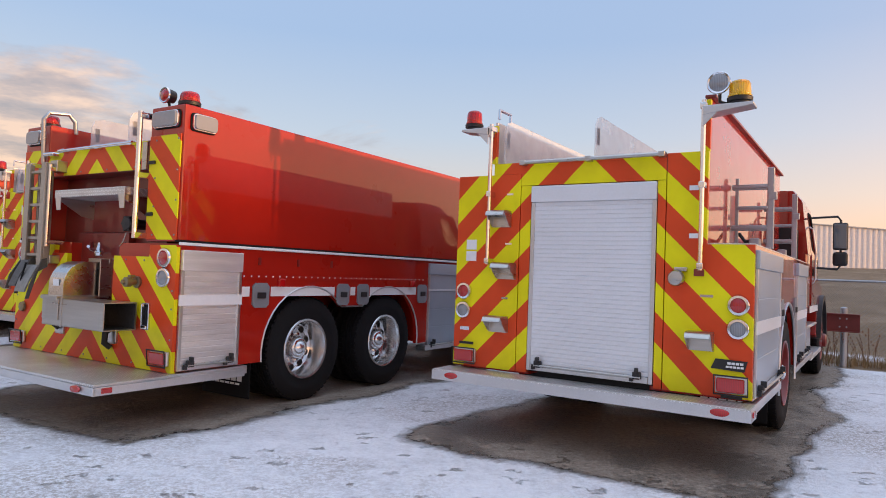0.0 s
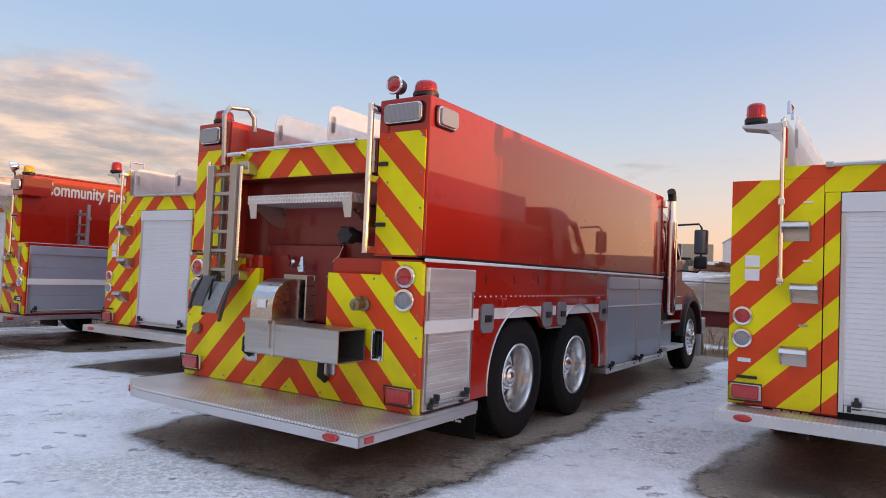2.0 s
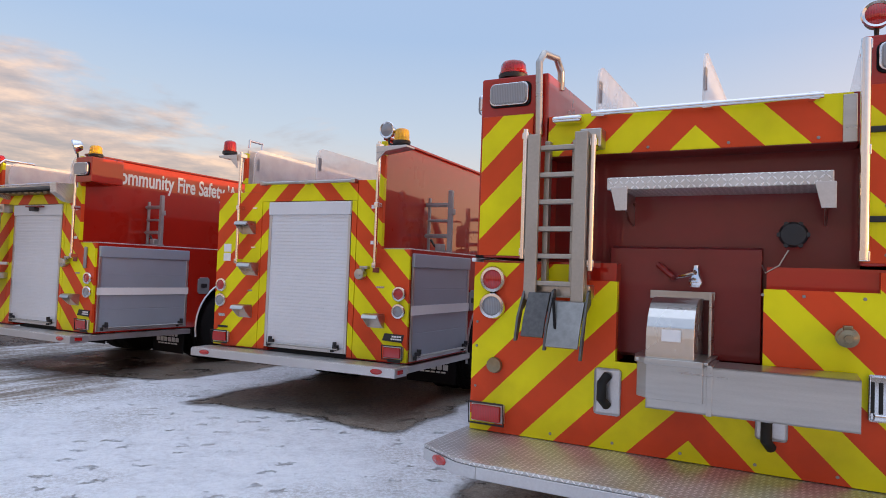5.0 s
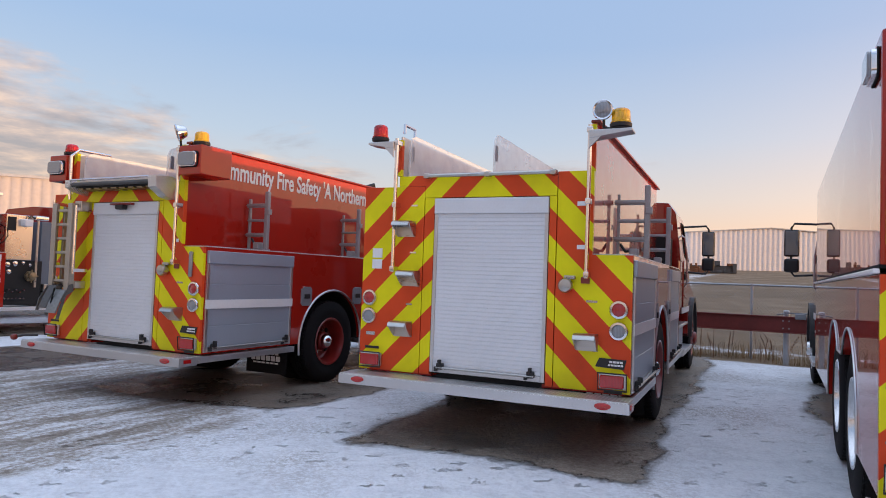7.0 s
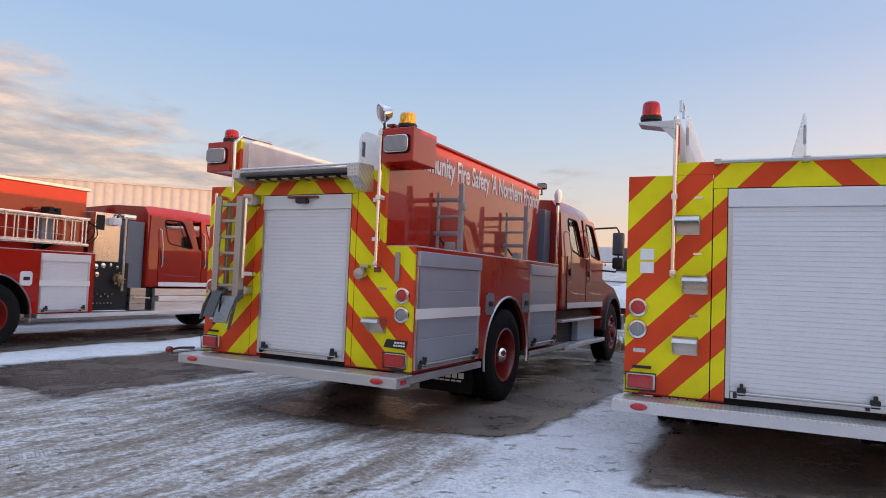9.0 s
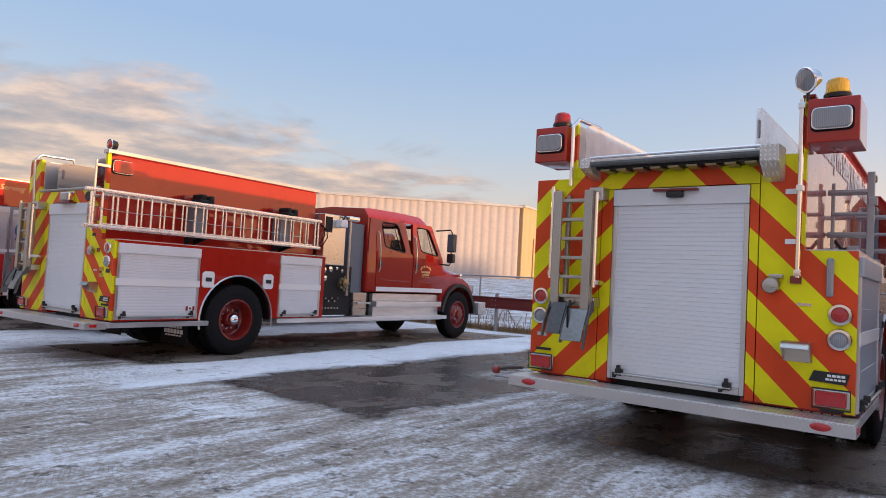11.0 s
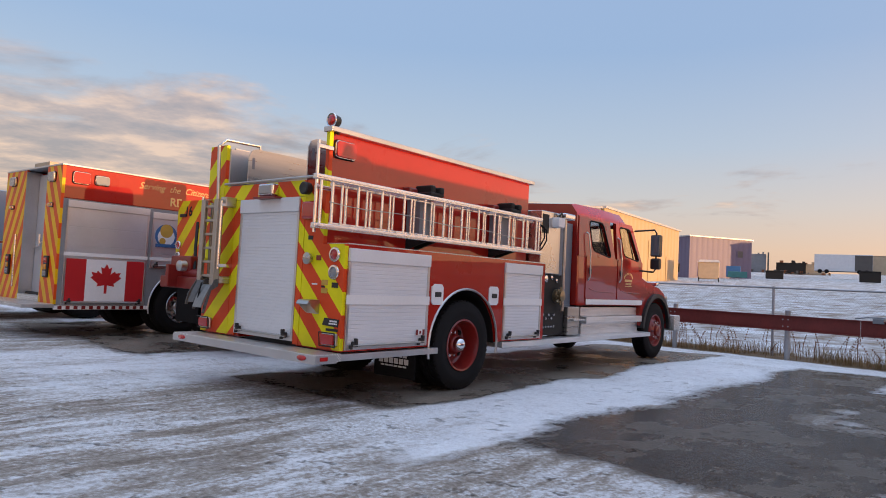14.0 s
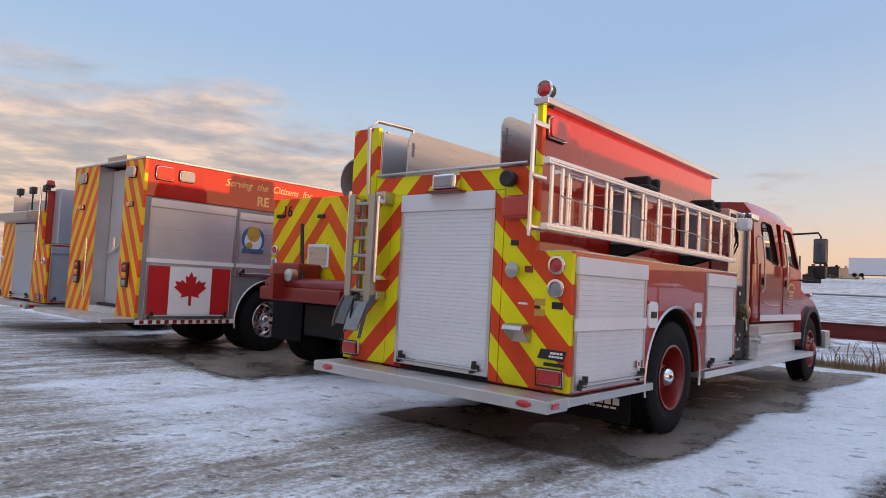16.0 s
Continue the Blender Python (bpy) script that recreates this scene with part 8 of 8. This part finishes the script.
def build_rescue(key):
    t = thing("rescue_truck", "tall walk-in rescue truck with a maple-leaf flag on its shutter", "fire truck", bay(key), "parked fire trucks")
    W, L, top = 1.20, 4.6, 2.84
    b = NB()
    box(b, -W + 0.03, W - 0.03, 0.9, 1.55, 0.55, 1.25)
    box(b, 0.60, W - 0.03, 0.05, 1.55, 0.55, top - 0.02)
    box(b, -W + 0.03, -0.30, 0.05, 1.55, 0.55, top - 0.02)
    box(b, -W + 0.03, W - 0.03, 0.28, L, 1.25, top - 0.02)
    box(b, -0.5, 0.5, 0.6, L, 0.6, 1.3)
    box(b, -W + 0.03, W - 0.03, 2.95, L, 0.55, 1.3)
    part("body_core", b, "red_paint", t, "red box body")
    side_panel(t, 0.03, L, 0.53, 2.30, [(2.25, 0.64)], "grey_plastic", W)
    for s in (-1, 1):
        part("top_panel", box(NB(), *sorted((s * (W - 0.05), s * W)), 0.03, L, 2.31, top, 0.008), "red_paint", t)
        part("rear_panel", box(NB(), *((0.60, W) if s > 0 else (-W, -0.30)), -0.012, 0.04, 0.56, top, 0.004), "chevron_sunlit", t, "chevron sheeting with warm sunlight put into its colours")
        wheel(t, s * 1.19, 2.25, s, "rear_alu")
        wheel_arch(t, 2.25, 0.66, s, W)
    part("roof_edge", box(NB(), -W - 0.01, W + 0.01, -0.02, L, top, top + 0.03, 0.006), "aluminium", t)
    part("roof_locker", box(NB(), -0.30, 0.35, 0.1, 2.5, top + 0.032, top + 0.14, 0.01), "tan_paint", t)
    # rear entry door
    d = part("entry_door", box(NB(), -0.285, 0.585, 0.20, 0.24, 0.66, top - 0.06, 0.008), "shutter_grey", t, "blue-grey metal rear entry door set back in the body")
    for a in (-0.2985, 0.5945):
        part("door_reveal", box(NB(), a, a + 0.004, -0.01, 0.24, 0.58, top - 0.02), "aluminium", t, "bare metal side of the door recess")
    part("door_handle", box(NB(), 0.0, 0.06, 0.14, 0.20, 1.50, 1.72, 0.01), "chrome", d)
    part("grab_bar", tube(NB(), [(0.46, 0.20, 0.82), (0.46, 0.13, 0.86), (0.46, 0.13, 1.68), (0.46, 0.20, 1.72)], 0.018, 8), "chrome", d)
    part("grab_bar", tube(NB(), [(-0.24, 0.16, 1.45), (0.02, 0.15, 1.52), (0.42, 0.16, 1.70)], 0.014, 8), "chrome", d)
    part("grab_rail", cyl(NB(), (-0.42, -0.07, 0.78), (-0.42, -0.07, 1.70), 0.018), "chrome", t, "upright chrome grab rail")
    for x in (0.72, -0.95):
        box_lamp(t, x, x + 0.24, 2.58, 2.74, "lens_clear", "y", -0.012)
        box_lamp(t, x + 0.05, x + 0.20, 2.16, 2.22, "lens_amber", "y", -0.012)
        fr = part("tail_lamp", box(NB(), x + 0.06, x + 0.22, -0.05, -0.012, 0.98, 1.34, 0.012), "black_plastic", t, "stacked tail lamps in a black housing")
        for k, mt in enumerate(("lens_clear", "lens_amber", "lens_red")):
            part("lens", box(NB(), x + 0.075, x + 0.205, -0.06, -0.048, 1.0 + k * 0.11, 1.09 + k * 0.11, 0.012), mt, fr)
    part("rear_step", box(NB(), -1.2, 1.22, -0.48, 0.0, 0.50, 0.56, 0.006), "tread_plate", t, "tread-plate rear step")
    part("step_well", box(NB(), -0.30, 0.60, -0.02, 0.5, 0.56, 0.66, 0.006), "tread_plate", t)
    for k in range(12):
        part("red_block", box(NB(), W + 0.001, W + 0.012, 0.06 + k * 0.125, 0.06 + k * 0.125 + 0.062, 0.475, 0.53), "rim_red", t, "red block of the edge tape")
    part("edge_tape", box(NB(), W - 0.02, W + 0.008, 0.0, 1.60, 0.47, 0.535), "white_stripe", t)
    # shutters, flag
    s1 = shutter(t, "x", 0.10, 1.50, 0.545, 2.28, W + 0.003, "shutter_silver", 0.12, 0.30, (1.36, 1.42))
    shutter(t, "x", 1.56, 2.95, 1.22, 2.24, W + 0.003, "shutter_silver", 0.12, 0.30, (1.36, 1.42))
    shutter(t, "x", 3.05, 4.4, 0.6, 2.24, W + 0.003, "shutter_silver", 0.12, 0.30)
    fx = W + 0.014
    part("flag_field", box(NB(), fx, fx + 0.003, 0.46, 1.14, 0.61, 1.315), "white_stripe", s1, "white middle of the flag")
    part("flag_bar", box(NB(), fx, fx + 0.003, 0.14, 0.46, 0.61, 1.315), "flag_red", s1, "red side bar of the flag")
    part("flag_bar", box(NB(), fx, fx + 0.003, 1.14, 1.46, 0.61, 1.315), "flag_red", s1, "red side bar of the flag")
    part("maple_leaf", prism(NB(), maple_leaf((0.80, 0.96), 0.29), "x", fx + 0.0031, fx + 0.006), "flag_red", s1, "red maple leaf")
    # round emblem, kept as plain colour shapes
    ex, ey, ez = W + 0.012, 1.84, 1.82
    em = part("emblem", lathe(NB(), [(0.215, 0), (0.215, 0.004), (0.0005, 0.004)], (ex, ey, ez), "x", 32), "blue_paint", t, "round emblem of plain colour shapes")
    for k, (dy, dz, rr, mt) in enumerate(((0.0, -0.02, 0.165, "white_poly"), (0.0, 0.09, 0.125, "yellow_paint"), (-0.07, -0.10, 0.06, "yellow_paint"))):
        part("emblem_disc", lathe(NB(), [(rr, 0), (rr, 0.001), (0.0005, 0.001)], (ex + 0.005 + 0.0016 * k, ey + dy, ez + dz), "x", 24), mt, em)
    part("emblem_band", box(NB(), ex + 0.0045, ex + 0.018, ey - 0.20, ey + 0.20, ez - 0.21, ez - 0.15, 0.004), "blue_paint", em)
    # lamps and writing along the top
    box_lamp(t, 0.14, 0.42, 2.56, 2.76, "lens_red", "x", W, 1)
    box_lamp(t, 0.50, 0.74, 2.58, 2.74, "lens_clear", "x", W, 1)
    side = Matrix(((0, 0, 1, 0), (1, 0, 0, 0), (0, 1, 0, 0), (0, 0, 0, 1)))
    text_mesh("lettering", "Serving  the  Citizens  for", 0.165, "gold_leaf", Matrix.Translation((W + 0.002, 1.27, 2.635)) @ side, t, 0.0015, "gold slanting lettering", 0.35, 0.0)
    text_mesh("lettering", "RE", 0.215, "gold_leaf", Matrix.Translation((W + 0.002, 1.87, 2.385)) @ side, t, 0.0015, "gold capital lettering")
    ax = NB()
    cyl(ax, (-0.8, 2.25, TYRE_R), (0.8, 2.25, TYRE_R), 0.09)
    box(ax, -0.5, 0.5, 0.1, 9.0, 0.42, 0.7, 0.03)
    part("chassis", ax, "chassis_black", t)
    part("cab_shell", box(NB(), -1.15, 1.15, L + 0.02, 7.4, 0.6, 2.7, 0.12), "red_paint", t, "red cab shell")
    for s in (-1, 1):
        wheel(t, s * 1.18, 6.6, s, "front_alu")


plain("drum_grey", (0.26, 0.25, 0.25), 0.55, 0.0, 0.0, 0.15, 40, 0.08)


def build_old_tanker(key):
    t = thing("fire_tanker", "old fire truck with chevron rear board and red hitch gear", "fire truck", bay(key), "parked fire trucks")
    part("rear_panel", prism(NB(), [(-1.24, 1.10), (-1.16, 1.05), (1.16, 1.05), (1.24, 1.10), (1.24, 2.37), (-1.24, 2.37)], "y", -0.02, 0.03), "chevron_board", t, "chevron rear board")
    part("body_core", box(NB(), -1.15, 1.15, 0.03, 6.5, 0.95, 2.33, 0.02), "red_paint", t)
    part("window_hatch", box(NB(), -0.40, 0.05, -0.035, -0.02, 1.40, 1.72, 0.01), "white_poly", t, "small pale hatch")
    part("hatch_frame", box(NB(), -0.36, 0.01, -0.04, -0.034, 1.44, 1.68), "brushed_steel", t)
    part("latch", box(NB(), -0.22, -0.08, -0.05, -0.02, 2.08, 2.13, 0.008), "black_plastic", t)
    part("latch", box(NB(), -1.14, -0.96, -0.05, -0.02, 2.10, 2.15, 0.008), "black_plastic", t)
    hb = box(NB(), -0.72, 0.9, -0.55, -0.05, 0.94, 1.12, 0.02)
    box(hb, -0.62, -0.05, -0.45, -0.05, 1.18, 1.44, 0.03)
    cyl(hb, (-0.72, -0.36, 1.14), (0.9, -0.36, 1.14), 0.11, 18)
    box(hb, -0.30, -0.22, -0.70, -0.45, 0.96, 1.30, 0.01)
    part("hitch_box", hb, "dark_red", t, "dark red hitch gear")
    part("hitch_bar", tube(NB(), [(0.0, -0.4, 1.2), (-0.18, -0.3, 1.62), (-0.36, -0.18, 1.98)], 0.025, 8), "chassis_black", t)
    part("coupling", lathe(NB(), [(0.08, 0), (0.08, 0.10), (0.05, 0.12), (0.0005, 0.12)], (0.1, -0.62, 1.28), "y", 16, -1), "brushed_steel", t)
    for x, z in ((-1.14, 1.63), (-1.14, 1.45)):
        round_lamp(t, x, z, "lens_red" if z > 1.5 else "lens_clear", -0.02)
    tail_lamp(t, -1.05, 1.20, -0.02)
    for s in (-1, 1):
        a, c = sorted((s * 0.50, s * 1.18))
        part("mudflap", box(NB(), a, c, 0.02, 0.035, 0.36, 1.05, 0.004), "rubber", t, "black rubber mudflap")
        wheel(t, s * 1.18, 0.75, s, "rear_red")
        wheel(t, s * 1.18, 2.1, s, "rear_red")
    part("chassis", box(NB(), -0.5, 0.5, 0.05, 9.0, 0.45, 0.9, 0.03), "chassis_black", t)
    part("cab_shell", box(NB(), -1.1, 1.1, 6.6, 8.6, 0.6, 2.5, 0.12), "red_paint", t)
    text_mesh("lettering", "16", 0.22, "chassis_black", Matrix.Translation((-1.02, -0.024, 2.12)) @ Matrix.Rotation(radians(90), 4, "X"), t, 0.001)
    # rolled hose tank on top
    hr = NB()
    for k in range(4):
        lathe(hr, [(0.25, 0.0), (0.285, 0.02), (0.29, 0.10), (0.285, 0.18), (0.25, 0.20)], (0.25, 0.15 + k * 0.20, 2.62), "y", 28)
    part("hose_drum", hr, "drum_grey", t, "grey ribbed drum on the roof")


def build_far_pumper(key):
    t = thing("fire_truck", "far pumper fire truck with grey side shutter and chevrons", "fire truck", bay(key), "parked fire trucks")
    pumper_body(t, 4.3, 2.1, "chevron_sunlit", (0.05, 1.35), (3.0, 4.1), "shutter_grey", 2.1, 2.6, None, 2.25)
    for pts in ([(-1.21, 0.54), (-0.53, 0.54), (-0.53, 2.19), (-1.21, 2.19)], [(0.53, 0.54), (1.21, 0.54), (1.21, 1.6), (0.89, 1.6), (0.89, 2.25), (0.53, 2.25)]):
        part("rear_panel", prism(NB(), pts, "y", 0, 0.045), "chevron_sunlit", t, "chevron sheeting with warm sunlight put into its colours")
    shutter(t, "y", -0.52, 0.52, 0.565, 2.0, 0.01, "shutter_grey", 0.15, 0.034, name="rear_shutter", label="closed grey rear roller shutter")
    part("bed_cover", prism(NB(), [(0.0, 2.02), (-0.22, 2.06), (-0.24, 2.20), (0.0, 2.26)], "x", -0.9, 0.7, 0.006), "aluminium", t)
    part("side_box", box(NB(), 0.90, 1.19, 0.15, 2.6, 1.63, 2.66, 0.02), "shutter_grey", t, "grey upper locker")
    for x in (-0.9, -0.2, 0.5):
        part("work_lamp", box(NB(), x - 0.09, x + 0.09, 0.1, 0.2, 2.62, 2.76, 0.02), "black_plastic", t, "black work lamp on the bed wall")
        part("lamp_stem", cyl(NB(), (x, 0.15, 2.2), (x, 0.15, 2.63), 0.016, 8), "black_plastic", t)
    part("bed_wall", box(NB(), -0.88, 0.85, 0.3, 0.34, 2.2, 2.5, 0.005), "shutter_grey", t, "grey bed wall")
    bumper_step(t, 1.24, 0.3, 0.52)
    for s in (-1, 1):
        round_lamp(t, s * 1.08, 1.3, "lens_red")
        tail_lamp(t, s * 1.05, 0.64)
    part("grab_rail", cyl(NB(), (0.86, -0.07, 1.3), (0.86, -0.07, 2.66), 0.017), "chrome", t)
    beacon(t, 0.95, 0.05, 2.67, "lens_red")
    part("cab_shell", box(NB(), -1.1, 1.1, 4.5, 7.0, 0.6, 2.6, 0.12), "red_paint", t)


plain("flag_red", (0.50, 0.02, 0.025), 0.35, 0.0, 0.0, 0.05, 40, 0.0)
chevron("chevron_board", 0.13, 0.27, 0.0, 1.15, (0.86, 0.68, 0.013), (0.78, 0.11, 0.02))
build_rescue("rescue")
build_old_tanker("old_tanker")
build_far_pumper("pumper_h")
